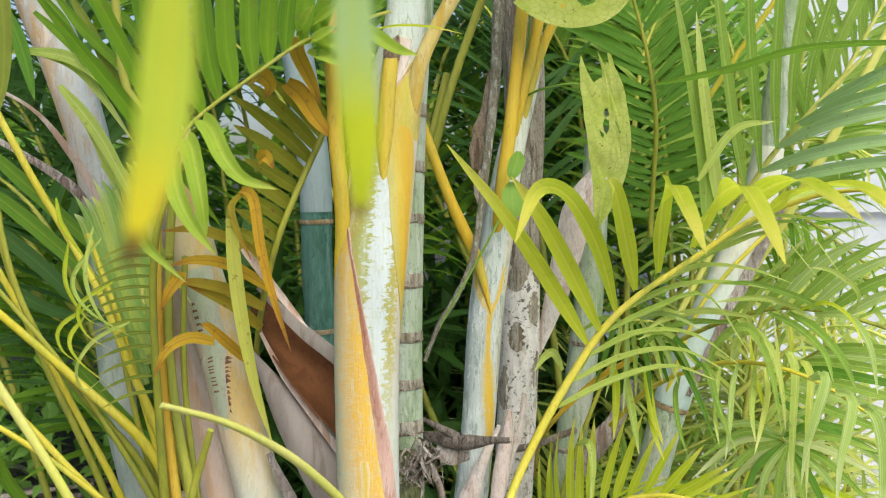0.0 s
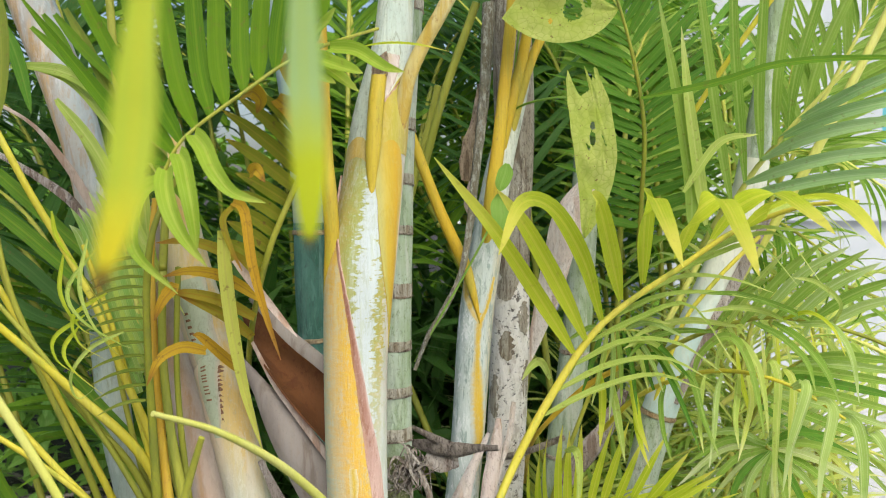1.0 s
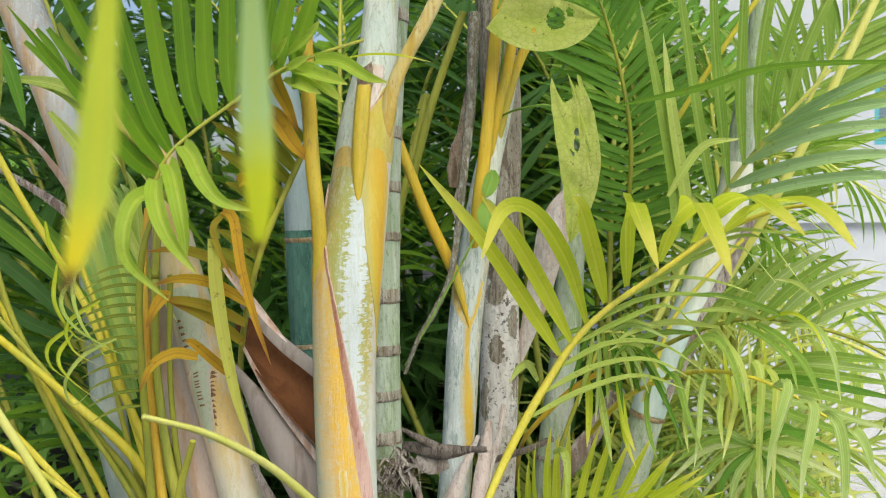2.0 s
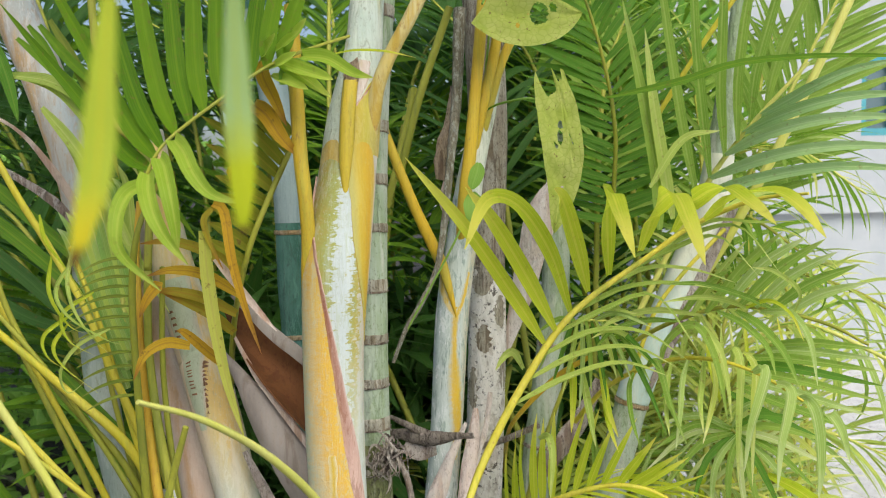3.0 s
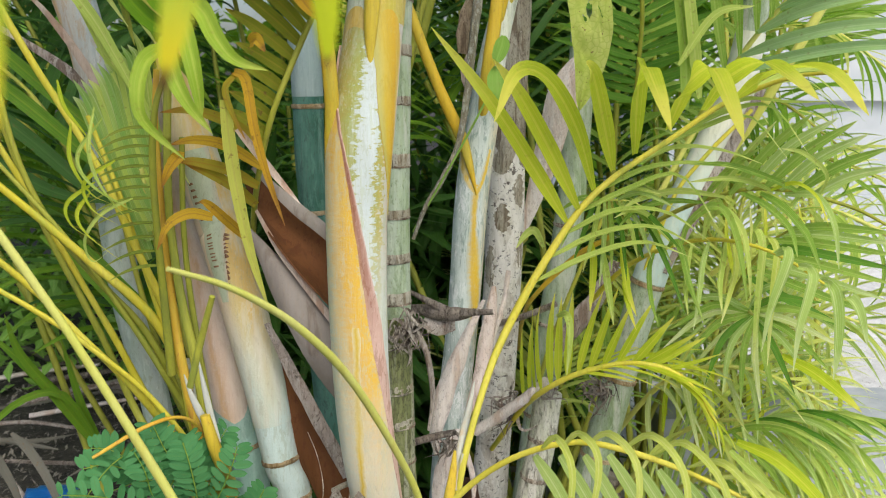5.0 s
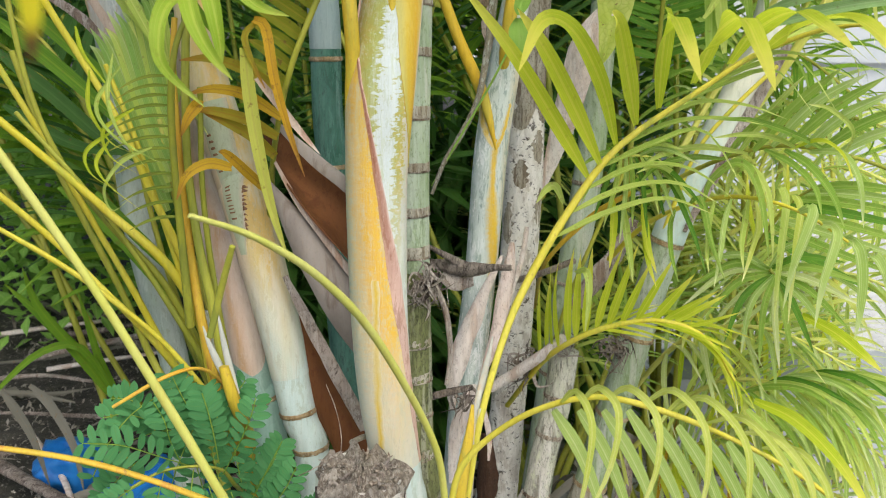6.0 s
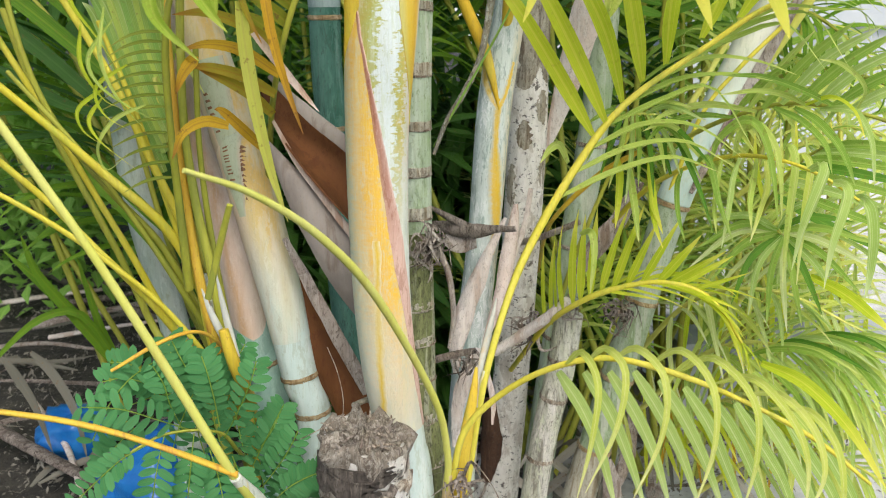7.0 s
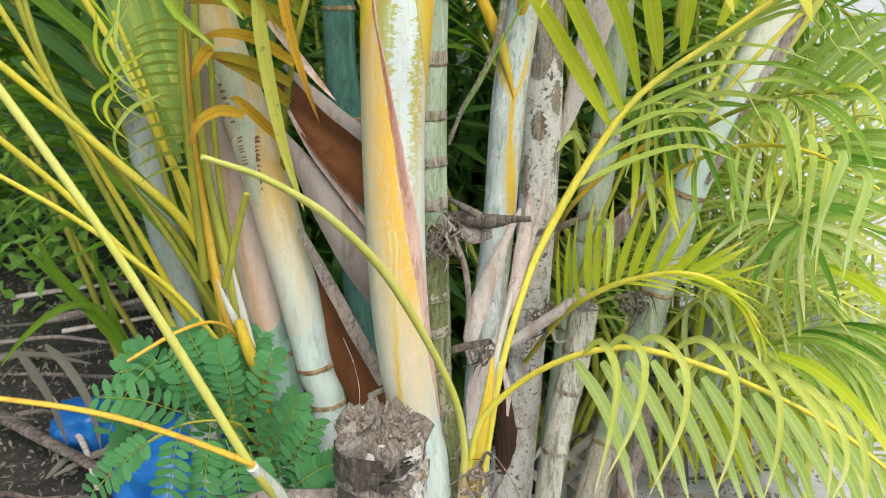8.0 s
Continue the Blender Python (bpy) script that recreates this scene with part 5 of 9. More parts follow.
for k in range(11):
    at, a = 0.498 + 0.0072 * k, 0.238 + 0.0043 * k
    part("tooth", Form().wrap(left_pts, at, at + 0.0030 + 0.0012 * (k * 7 % 4), (a, a + 0.007), (a + 0.012 + 0.003 * k, a + 0.016 + 0.003 * k), 1.09, 3, 4, tops=(0.0, 0.0, 0.003, 0.005)), TOOTHED, left_stem)
for k in range(9):
    at = 0.524 + 0.0066 * k + 0.0012 * (k * 5 % 3)
    part("tooth", Form().wrap(left_pts, at, at + 0.0024, (0.165, 0.165), (0.205 - 0.004 * (k % 3), 0.205), 1.09, 2, 4), TOOTHED, left_stem)
for k in range(7):
    at = 0.69 + 0.008 * k
    part("tooth", Form().wrap(left_pts, at, at + 0.003, (0.17, 0.17), (0.205 + 0.006 * (k % 2), 0.20), 1.09, 2, 4), TOOTHED, left_stem)
OLIVEBARK = stem_mat("olive_fissured_stem", (0.15, 0.17, 0.06), (0.27, 0.29, 0.12), (0.42, 0.42, 0.30), 0.60, (0.08, 0.08, 0.04), 0.57, 0.8, 20, 0.7)
part("foot", Form().wrap(ringed_pts, 0.03, 0.45, (-0.15, -0.15), (0.65, 0.65), 1.03), OLIVEBARK, ringed_stem, "olive fissured lower stem")
part("sheath", Form().wrap(bark_pts, 0.60, 0.99, (-0.2, -0.2), (0.7, 0.7), 1.03, n=80, m=40, rag=0.012, dip=(0.0, 0.03, 0.01, 0.05, 0.0, 0.02, 0.045, 0.015, 0.05, 0.0, 0.03, 0.06, 0.0)), BROWNBARK, bark_stem, "brown fibrous remains of old sheaths")
for lo, hi, u0, u1 in ((0.545, 0.585, 0.10, 0.27), (0.50, 0.545, 0.30, 0.42), (0.555, 0.61, 0.34, 0.47), (0.475, 0.505, 0.14, 0.28), (0.425, 0.462, 0.06, 0.17), (0.44, 0.475, 0.36, 0.46)):
    w = u1 - u0
    part("bark_flake", Form().wrap(bark_pts, lo, hi, (u0 + 0.4 * w, u0 + 0.1 * w, u0, u0 + 0.2 * w, u0 + 0.35 * w), (u0 + 0.6 * w, u1, u1 - 0.15 * w, u1 - 0.05 * w, u0 + 0.6 * w), 1.02, n=30, m=10, rag=0.03), BROWNBARK, bark_stem)
part("foot", Form().wrap(right_pts, 0.02, 0.17, (-0.15, -0.15), (0.65, 0.65), 1.035), stem_mat("weathered_foot", (0.47, 0.44, 0.34), (0.60, 0.57, 0.47), (0.34, 0.27, 0.18), 0.58, (0.28, 0.22, 0.15), 0.60, 0.85, 22, 0.4, flake=0.4), right_stem, "brown weathered foot")
part("foot", Form().wrap(left_pts, 0.05, 0.285, (-0.15, -0.15), (0.65, 0.65), 1.035), BLUEFOOT, left_stem, "bluish internode")
part("foot", Form().wrap(second_pts, 0.05, 0.341, (-0.15, -0.15), (0.65, 0.65), 1.035), GREENFOOT, second_stem, "blue-green internode")
part("sheath", Form().wrap(teal_pts, 0.658, 0.97, (-0.15, -0.15), (0.65, 0.65), 1.035), skin_mat("dusty_blue_sheath", [(0.0, (0.20, 0.27, 0.26)), (0.5, (0.33, 0.42, 0.42)), (1.0, (0.24, 0.32, 0.31))], (0.42, 0.50, 0.50), (0.22, 0.29, 0.27), flecks=0.3, wobble=0.2, flake=0.1), teal_stem, "dusty blue upper sheath")
# orange stains in the middle; last stops paint the right side's greenish shadow
FARSKIN = skin_mat("stained_side_shaded_sheath", [(0.0, (0.38, 0.40, 0.28)), (0.22, (0.56, 0.53, 0.44)), (0.33, (0.62, 0.40, 0.18)), (0.40, (0.62, 0.46, 0.28)), (0.46, (0.50, 0.44, 0.36)), (0.62, (0.47, 0.48, 0.45)), (0.80, (0.42, 0.47, 0.48)), (1.0, (0.34, 0.40, 0.40))], (0.62, 0.61, 0.58), (0.46, 0.33, 0.20), 70, 0.58, 0.55, 0.4, flake=0.4)
part("foot", Form().wrap(far_pts, 0.02, 0.555, (-0.1, -0.1), (0.6, 0.6), 1.02, dip=(0.0, 0.01, 0.0)), skin_mat("dull_green_foot", [(0.0, (0.24, 0.32, 0.24)), (0.4, (0.36, 0.44, 0.36)), (0.75, (0.42, 0.46, 0.40)), (1.0, (0.28, 0.34, 0.26))], (0.50, 0.54, 0.48), (0.26, 0.28, 0.18), flecks=0.5, wobble=0.2, flake=0.35), far_stem, "dull green lower stem")
part("sheath", Form().wrap(far_pts, 0.55, 0.98, (-0.1, -0.1), (0.6, 0.6), 1.03), FARSKIN, far_stem, "beige sheath stained orange, with shade painted down its right side")
part("sheath", Form().wrap(right_pts, 0.393, 0.734, (-0.1, -0.1), (0.55, 0.6), 1.05), skin_mat("cream_sheath", [(0.0, (0.56, 0.62, 0.48)), (0.4, (0.72, 0.72, 0.58)), (0.8, (0.76, 0.74, 0.62)), (1.0, (0.46, 0.36, 0.27))], (0.70, 0.68, 0.56), (0.4, 0.42, 0.3), fade=(0.2, 0.5), foot=(0.46, 0.58, 0.54), flecks=0.3, flake=0.1), right_stem, "cream sheath, bluish below")

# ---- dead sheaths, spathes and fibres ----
# much darker brown than the other dead sheaths
DARKHOLLOW = stem_mat("very_dark_brown_sheath", (0.055, 0.026, 0.014), (0.09, 0.045, 0.026), (0.04, 0.02, 0.012), 0.58, (0.03, 0.015, 0.01), 0.6, 0.9, relief=0.5, flake=0.2)


def dead_sheath(palm, pts, mat, label, curl=1.6, face=(0, -1, 0.3), seed=0, crumple=0.15, name="dead_sheath"):
    return part(name, Form().channel(pts, curl, face, seed=seed, crumple=crumple), mat, palm, label)


dead_sheath(left_stem, [(-0.258, 1.220, 0.992, 0.010), (-0.228, 1.200, 0.955, 0.024), (-0.193, 1.180, 0.919, 0.034), (-0.157, 1.170, 0.881, 0.040), (-0.110, 1.170, 0.832, 0.044)], RUST, "rusty brown hollow dead sheath", 2.0, (-0.35, 0.85, -0.6), 1, 0.03)
dead_sheath(left_stem, [(-0.265, 1.170, 0.948, 0.001), (-0.230, 1.155, 0.902, 0.011), (-0.201, 1.145, 0.856, 0.022), (-0.168, 1.140, 0.808, 0.031), (-0.132, 1.140, 0.753, 0.038), (-0.083, 1.155, 0.674, 0.036)], DULLDRY, "pale grey back of a dead sheath", 1.9, (-0.1, -1, 0.4), 2, 0.03)
dead_sheath(left_stem, [(-0.243, 1.170, 1.018, 0.003), (-0.208, 1.160, 0.986, 0.007), (-0.177, 1.150, 0.960, 0.009), (-0.137, 1.140, 0.930, 0.009), (-0.110, 1.140, 0.905, 0.009)], DULLDRY, "grey rim of the dead sheath", 0.8, (0, -1, 0.3), 3)
dead_sheath(left_stem, [(-0.243, 1.165, 0.966, 0.002), (-0.209, 1.150, 0.908, 0.004), (-0.178, 1.140, 0.869, 0.005), (-0.139, 1.135, 0.816, 0.005), (-0.110, 1.140, 0.778, 0.005)], PINK, "rosy lower rim of the dead sheath", 0.8, (0, -1, 0.3), 4)
dead_sheath(left_stem, [(-0.259, 1.260, 0.750, 0.010), (-0.227, 1.250, 0.673, 0.022), (-0.185, 1.240, 0.585, 0.030), (-0.143, 1.230, 0.506, 0.034), (-0.118, 1.220, 0.425, 0.034)], RUST, "brown dead sheath low in the clump", 1.8, (0.1, -1, 0.3), 5, 0.06)
dead_sheath(left_stem, [(-0.238, 1.200, 0.787, 0.004), (-0.199, 1.190, 0.710, 0.009), (-0.160, 1.180, 0.636, 0.010), (-0.120, 1.180, 0.557, 0.010)], GREYDRY, "grey dry rim of the brown sheath", 1.0, (0, -1, 0.2), 6)
dead_sheath(bark_stem, [(0.294, 1.560, 1.228, 0.003), (0.275, 1.560, 1.170, 0.022), (0.240, 1.560, 1.118, 0.030), (0.222, 1.570, 1.053, 0.028), (0.203, 1.600, 0.960, 0.021), (0.187, 1.625, 0.890, 0.013), (0.176, 1.640, 0.840, 0.004)], PALEDRY, "grey-pink dead leaf base", 1.4, (-0.3, -1, 0.1), 7)
dead_sheath(fork_stem, [(0.090, 1.410, 0.769, 0.0030), (0.065, 1.400, 0.717, 0.0080), (0.039, 1.385, 0.658, 0.0150), (0.018, 1.380, 0.599, 0.0170), (0.007, 1.380, 0.543, 0.0120), (0.008, 1.380, 0.502, 0.0040)], PALEDRY, "pale torn dead sheath folded down", 2.2, (-0.2, -1, 0.1), 9, 0.22)
dead_sheath(fork_stem, [(0.108, 1.430, 0.788, 0.0040), (0.104, 1.420, 0.742, 0.0110), (0.094, 1.410, 0.685, 0.0130), (0.083, 1.400, 0.628, 0.0110), (0.067, 1.400, 0.577, 0.0070), (0.054, 1.390, 0.545, 0.0020)], ROSY, "pinkish dead sheath peeling off the stem", 2.4, (0.1, -1, 0.1), 8, 0.18)
dead_sheath(fork_stem, [(0.046, 1.350, 0.561, 0.0040), (0.034, 1.350, 0.525, 0.0140), (0.019, 1.350, 0.479, 0.0130), (0.011, 1.350, 0.427, 0.0090), (0.008, 1.350, 0.380, 0.0040)], PALEDRY, "torn end of a dead sheath", 1.6, (0.2, -1, 0.1), 10, 0.25)
dead_sheath(fork_stem, [(0.051, 1.360, 0.547, 0.0030), (0.063, 1.370, 0.502, 0.0050), (0.074, 1.380, 0.450, 0.0050), (0.073, 1.380, 0.408, 0.0020)], ROSY, "narrow strip of dead sheath", 1.8, (0.2, -1, 0.1), 11, 0.25)
dead_sheath(fork_stem, [(0.134, 1.450, 0.811, 0.0040), (0.126, 1.440, 0.757, 0.0050), (0.110, 1.430, 0.709, 0.0050), (0.099, 1.420, 0.662, 0.0030)], PALEDRY, "thin strip of dead sheath beside the trunk", 2.0, (-0.1, -1, 0.1), 12, 0.25)
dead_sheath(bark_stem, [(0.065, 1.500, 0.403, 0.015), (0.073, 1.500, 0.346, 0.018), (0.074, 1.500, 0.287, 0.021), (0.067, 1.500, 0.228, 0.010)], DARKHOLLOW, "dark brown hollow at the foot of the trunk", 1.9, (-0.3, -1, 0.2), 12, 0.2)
dead_sheath(right_stem, [(0.603, 1.585, 1.12, 0.007), (0.565, 1.585, 1.04, 0.01), (0.517, 1.585, 0.938, 0.011), (0.469, 1.585, 0.837, 0.008), (0.44, 1.585, 0.775, 0.004)], GREYDRY, "brown dry sheath along the pale stem", 1.0, (0, -1, 0.1), 13)
dead_sheath(right_stem, [(0.375, 1.720, 0.771, 0.010), (0.339, 1.720, 0.694, 0.018), (0.294, 1.710, 0.637, 0.020), (0.254, 1.700, 0.584, 0.012)], GREYDRY, "grey dead sheath behind the fronds", 1.6, (0.2, -1, 0.3), 14)
dead_sheath(far_stem, [(-0.702, 1.400, 1.307, 0.003), (-0.634, 1.400, 1.268, 0.003), (-0.579, 1.390, 1.207, 0.006), (-0.537, 1.380, 1.146, 0.007), (-0.508, 1.380, 1.089, 0.003)], PINK, "pinkish dead leaf hanging beside the stem", 0.9, (0, -1, 0.2), 15)
dead_sheath(far_stem, [(-0.730, 1.450, 1.232, 0.004), (-0.659, 1.450, 1.191, 0.006), (-0.592, 1.440, 1.146, 0.008), (-0.549, 1.440, 1.091, 0.004)], GREYDRY, "grey-brown dead leaf in the shade", 0.9, (0, -1, 0.2), 16)
dead_sheath(bark_stem, [(0.082, 1.500, 1.341, 0.008), (0.075, 1.490, 1.280, 0.012), (0.061, 1.480, 1.215, 0.018), (0.054, 1.480, 1.178, 0.008)], TANBRACT, "crumpled tan dead bract", 1.4, (0, -1, 0.1), 17, 0.35)
dead_sheath(bark_stem, [(0.066, 1.480, 1.178, 0.006), (0.061, 1.480, 1.141, 0.010), (0.073, 1.480, 1.108, 0.006)], PINK, "crumpled dead bract", 1.4, (0, -1, 0.1), 18, 0.35)
dead_sheath(ringed_stem, [(-0.035, 1.300, 0.783, 0.006), (-0.005, 1.290, 0.776, 0.014), (0.034, 1.280, 0.773, 0.016), (0.067, 1.270, 0.781, 0.008), (0.096, 1.260, 0.785, 0.006)], DEAD, "dark dried spathe sticking out sideways", 2.2, (0.1, -1, -0.5), 19, 0.2, "dead_spathe")
dead_sheath(ringed_stem, [(-0.009, 1.300, 0.767, 0.012), (0.013, 1.300, 0.756, 0.016), (0.039, 1.300, 0.758, 0.010)], GREYDRY, "brown flap of the dried spathe", 1.5, (0, -1, 0.4), 20, 0.2, "dead_spathe")
for k, pts in enumerate(([(0.329, 1.720, 0.369, 0.008), (0.307, 1.700, 0.262, 0.014), (0.273, 1.680, 0.154, 0.016), (0.258, 1.670, 0.052, 0.012)], [(0.399, 1.750, 0.278, 0.012), (0.387, 1.720, 0.173, 0.014), (0.351, 1.700, 0.089, 0.016), (0.344, 1.700, -0.008, 0.012)], [(0.516, 1.900, 0.152, 0.010), (0.471, 1.850, 0.061, 0.020), (0.478, 1.800, -0.026, 0.020)])):
    dead_sheath(right_stem, pts, GREYDRY, "grey dead sheath at the foot of the stem", 1.7, (0.3 - 0.3 * k, -1, 0.2), 30 + k, 0.35)
dead_sheath(right_stem, [(0.312, 1.560, 0.245, 0.006), (0.320, 1.560, 0.200, 0.016), (0.330, 1.570, 0.110, 0.021), (0.335, 1.580, -0.02, 0.024)], GREYDRY, "bleached splintered leaf base on the soil", 1.6, (0, -1, 0.1), 41, 0.35)
part("cut_petiole", Form().tube([(0.079, 1.470, 0.507, 0.0090), (0.122, 1.450, 0.545, 0.0100), (0.163, 1.420, 0.589, 0.0095), (0.199, 1.400, 0.627, 0.0100)], 14, 10, 0.08), PALEDRY, bark_stem, "grey cut-off dead leaf stalk")
part("cut_petiole", Form().tube([(0.114, 1.520, 0.694, 0.0060), (0.157, 1.460, 0.724, 0.0060), (0.210, 1.400, 0.764, 0.0055)], 10, 8, 0.08), GREYDRY, bark_stem, "brown broken stalk")
part("twig", Form().tube([(-0.028, 1.360, 0.882, 0.003), (-0.008, 1.370, 0.933, 0.004), (0.018, 1.380, 0.975, 0.005), (0.045, 1.400, 1.031, 0.005), (0.059, 1.410, 1.106, 0.006), (0.069, 1.420, 1.195, 0.007), (0.083, 1.450, 1.313, 0.009), (0.092, 1.470, 1.468, 0.011)], 70, 10, 0.25), TWIG, fork_stem, "knobbly grey dead flower stalk")
part("twig", Form().tube([(-0.075, 1.200, 0.575, 0.004), (-0.042, 1.220, 0.587, 0.006), (0.005, 1.240, 0.594, 0.006), (0.038, 1.260, 0.593, 0.005)], 14, 8, 0.15), DEAD, ringed_stem, "dry grey twig")
part("twig", Form().tube([(-0.095, 1.120, 0.575, 0.004), (-0.111, 1.080, 0.593, 0.004), (-0.126, 1.040, 0.603, 0.004)], 8, 8, 0.1), TWIG, main_stem, "short cut green twig")
part("twig", Form().tube([(-0.020, 1.250, 0.762, 0.004), (-0.003, 1.240, 0.721, 0.005), (0.004, 1.240, 0.659, 0.004), (-0.002, 1.240, 0.605, 0.003)], 14, 8, 0.1), GREYDRY, ringed_stem, "bent dry twig")
part("twig", Form().tube([(-0.030, 1.250, 0.822, 0.003), (0.004, 1.280, 0.796, 0.006), (0.034, 1.300, 0.777, 0.006)], 10, 8, 0.1), DEAD, ringed_stem, "dark dead twig")


def fibre_knot(palm, centre, size, count, seed, mat, label, drop=0.6):
    """A withered flower cluster: a tangle of flat curled fibres."""
    rng = random.Random(seed)
    c = np.array(centre)
    for i in range(count):
        d = unit(np.array((rng.gauss(0, 1), rng.gauss(-0.6, 0.5), rng.gauss(-drop, 0.8))))
        e = unit(np.cross(d, np.array((rng.gauss(0, 1), rng.gauss(0, 1), rng.gauss(0, 1)))))
        L = size * rng.uniform(0.5, 1.2)
        p = [c + d * L * f + e * L * 0.5 * math.sin(4.6 * f + i) + np.array((0, 0, -0.35 * L * f * f)) for f in (0, 0.2, 0.4, 0.6, 0.8, 1.0)]
        part("fibre", Form().ribbon([tuple(q) for q in p], size * rng.uniform(0.07, 0.17), (0, -1, 0.3), 8, 0.6, twist=rng.uniform(-2, 2)), mat if i % 3 else DEAD, palm, label if i == 0 else "")


KNOT = stem_mat("bleached_fibre", (0.36, 0.31, 0.26), (0.52, 0.47, 0.41), (0.24, 0.19, 0.15), 0.58, (0.18, 0.13, 0.10), 0.60, 0.9, 40, 0.4)
fibre_knot(ringed_stem, (-0.020, 1.160, 0.802), 0.034, 26, 3, KNOT, "withered grey flower fibres")
fibre_knot(ringed_stem, (-0.042, 1.165, 0.790), 0.038, 12, 8, KNOT, "withered grey flower fibres", 1.2)
fibre_knot(right_stem, (0.311, 1.560, 0.557), 0.045, 26, 4, GREYDRY, "withered curled flower fibres", 0.1)
fibre_knot(fork_stem, (0.023, 1.300, 0.562), 0.035, 14, 5, GREYDRY, "torn grey fibres", 0.3)
fibre_knot(bark_stem, (0.140, 1.500, 0.548), 0.05, 14, 6, GREYDRY, "torn pale fibres", 0.2)
fibre_knot(shoot, (0.015, 1.050, 0.483), 0.05, 16, 7, GREYDRY, "dry fibres round the shoot", 0.0)
fibre_knot(short_stem, (0.212, 1.480, 0.588), 0.035, 14, 9, GREYDRY, "frayed cut end", -0.6)

petiole(young, [(-0.306, 1.170, 0.560, 0.005), (-0.317, 1.150, 0.630, 0.005), (-0.343, 1.120, 0.673, 0.004), (-0.381, 1.080, 0.677, 0.004), (-0.445, 1.050, 0.645, 0.003)], ORANGE, "bent orange leaf stalk dipping into the herb")
part("stick", Form().tube([(-0.384, 1.050, 0.435, 0.006), (-0.282, 1.020, 0.464, 0.009), (-0.166, 1.000, 0.482, 0.008)], 12, 8, 0.08), GREYDRY, young, "grey dead stick")
for k, pts in enumerate(([(-0.167, 1.100, 0.660), (-0.152, 1.080, 0.634), (-0.141, 1.050, 0.607), (-0.137, 1.000, 0.594)], [(-0.191, 1.000, 0.574), (-0.159, 0.980, 0.600), (-0.129, 0.970, 0.624)], [(0.032, 1.000, 0.544), (0.054, 1.000, 0.512), (0.069, 1.000, 0.480)])):
    part("fibre", Form().tube([(*p, 0.0007) for p in pts], 10, 5), SCAR, main_stem)

# ---- fronds of the clump ----
NEARLEAF = leaf_mat("hanging_leaflet", (0.52, 0.66, 0.05), (0.60, 0.72, 0.07), (0.90, 0.78, 0.04), 0.80, 0.55, spots=0.0, burnt=0.93)
near_pts = [(-0.04, 1.12, 1.70, 0.010), (0.06, 0.85, 2.0, 0.008), (0.14, 0.52, 1.80, 0.006), (0.12, 0.30, 1.46, 0.004), (0.020, 0.200, 1.236, 0.003), (-0.016, 0.188, 1.222, 0.002), (-0.045, 0.160, 1.212, 0.002), (-0.085, 0.140, 1.202, 0.001)]
young_tip = part("frond", Form().tube(near_pts, 40, 8), YELLOW, main_stem, "frond arching over with leaflets hanging in front")
part("leaflet", Form().ribbon([(-0.045, 0.160, 1.211), (-0.044, 0.148, 1.182), (-0.044, 0.145, 1.170), (-0.044, 0.141, 1.159), (-0.045, 0.137, 1.150), (-0.047, 0.133, 1.138)], 0.0088, (0, -1, 0.1), 22, 0.2, full=0.4, end=0.9), NEARLEAF, young_tip)
# sky reflection on the upper part is painted in as a paler colour
part("leaflet", Form().ribbon([(-0.0190, 0.188, 1.221), (-0.0183, 0.186, 1.188), (-0.0176, 0.184, 1.174), (-0.0166, 0.181, 1.161), (-0.0163, 0.179, 1.152), (-0.0162, 0.178, 1.144)], 0.0084, (0.3, -1, 0.1), 22, 0.2, full=0.3, end=0.9), leaf_mat("painted_sky_sheen_leaflet", (0.45, 0.66, 0.25), (0.51, 0.71, 0.30), (0.64, 0.72, 0.03), 0.55, 0.55, spots=0.0, burnt=0.95), young_tip, "leaflet with a sky sheen painted pale at its base, yellow at its tip")
part("leaflet", Form().ribbon([(-0.084, 0.140, 1.201), (-0.084, 0.136, 1.175), (-0.084, 0.134, 1.150), (-0.085, 0.132, 1.122)], 0.0085, (0.2, -1, 0.1), 22, 0.2, full=0.4, end=0.9), NEARLEAF, young_tip)

# upper frond over the thick stem, leaflets standing up, the near ones folded and hanging
FOLDED = leaf_mat("folded_green_leaflet", (0.28, 0.47, 0.03), (0.44, 0.60, 0.07), (0.62, 0.68, 0.14), 1.0, 0.45, 0.42, 0.2)
UPLEAF = leaf_mat("glossy_green_leaflet", (0.06, 0.17, 0.004), (0.15, 0.29, 0.008), (0.20, 0.34, 0.015), 1.1, 0.4, 0.55)
f2_pts = [(-0.062, 1.060, 1.353, 0.0021), (-0.108, 1.000, 1.327, 0.0021), (-0.153, 0.970, 1.302, 0.0021), (-0.204, 0.950, 1.262, 0.0021), (-0.246, 0.940, 1.229, 0.0021), (-0.267, 0.930, 1.205, 0.002), (-0.283, 0.930, 1.173, 0.002)]
f2 = part("frond", Form().tube(f2_pts, 30, 8), OLIVE, main_stem, "green frond with upright and folded leaflets")


def upright_leaflet(w, pts):
    part("leaflet", Form().ribbon(pts, w * 0.92, (0.25, -1, 0.1), 10, 0.55), UPLEAF, f2)


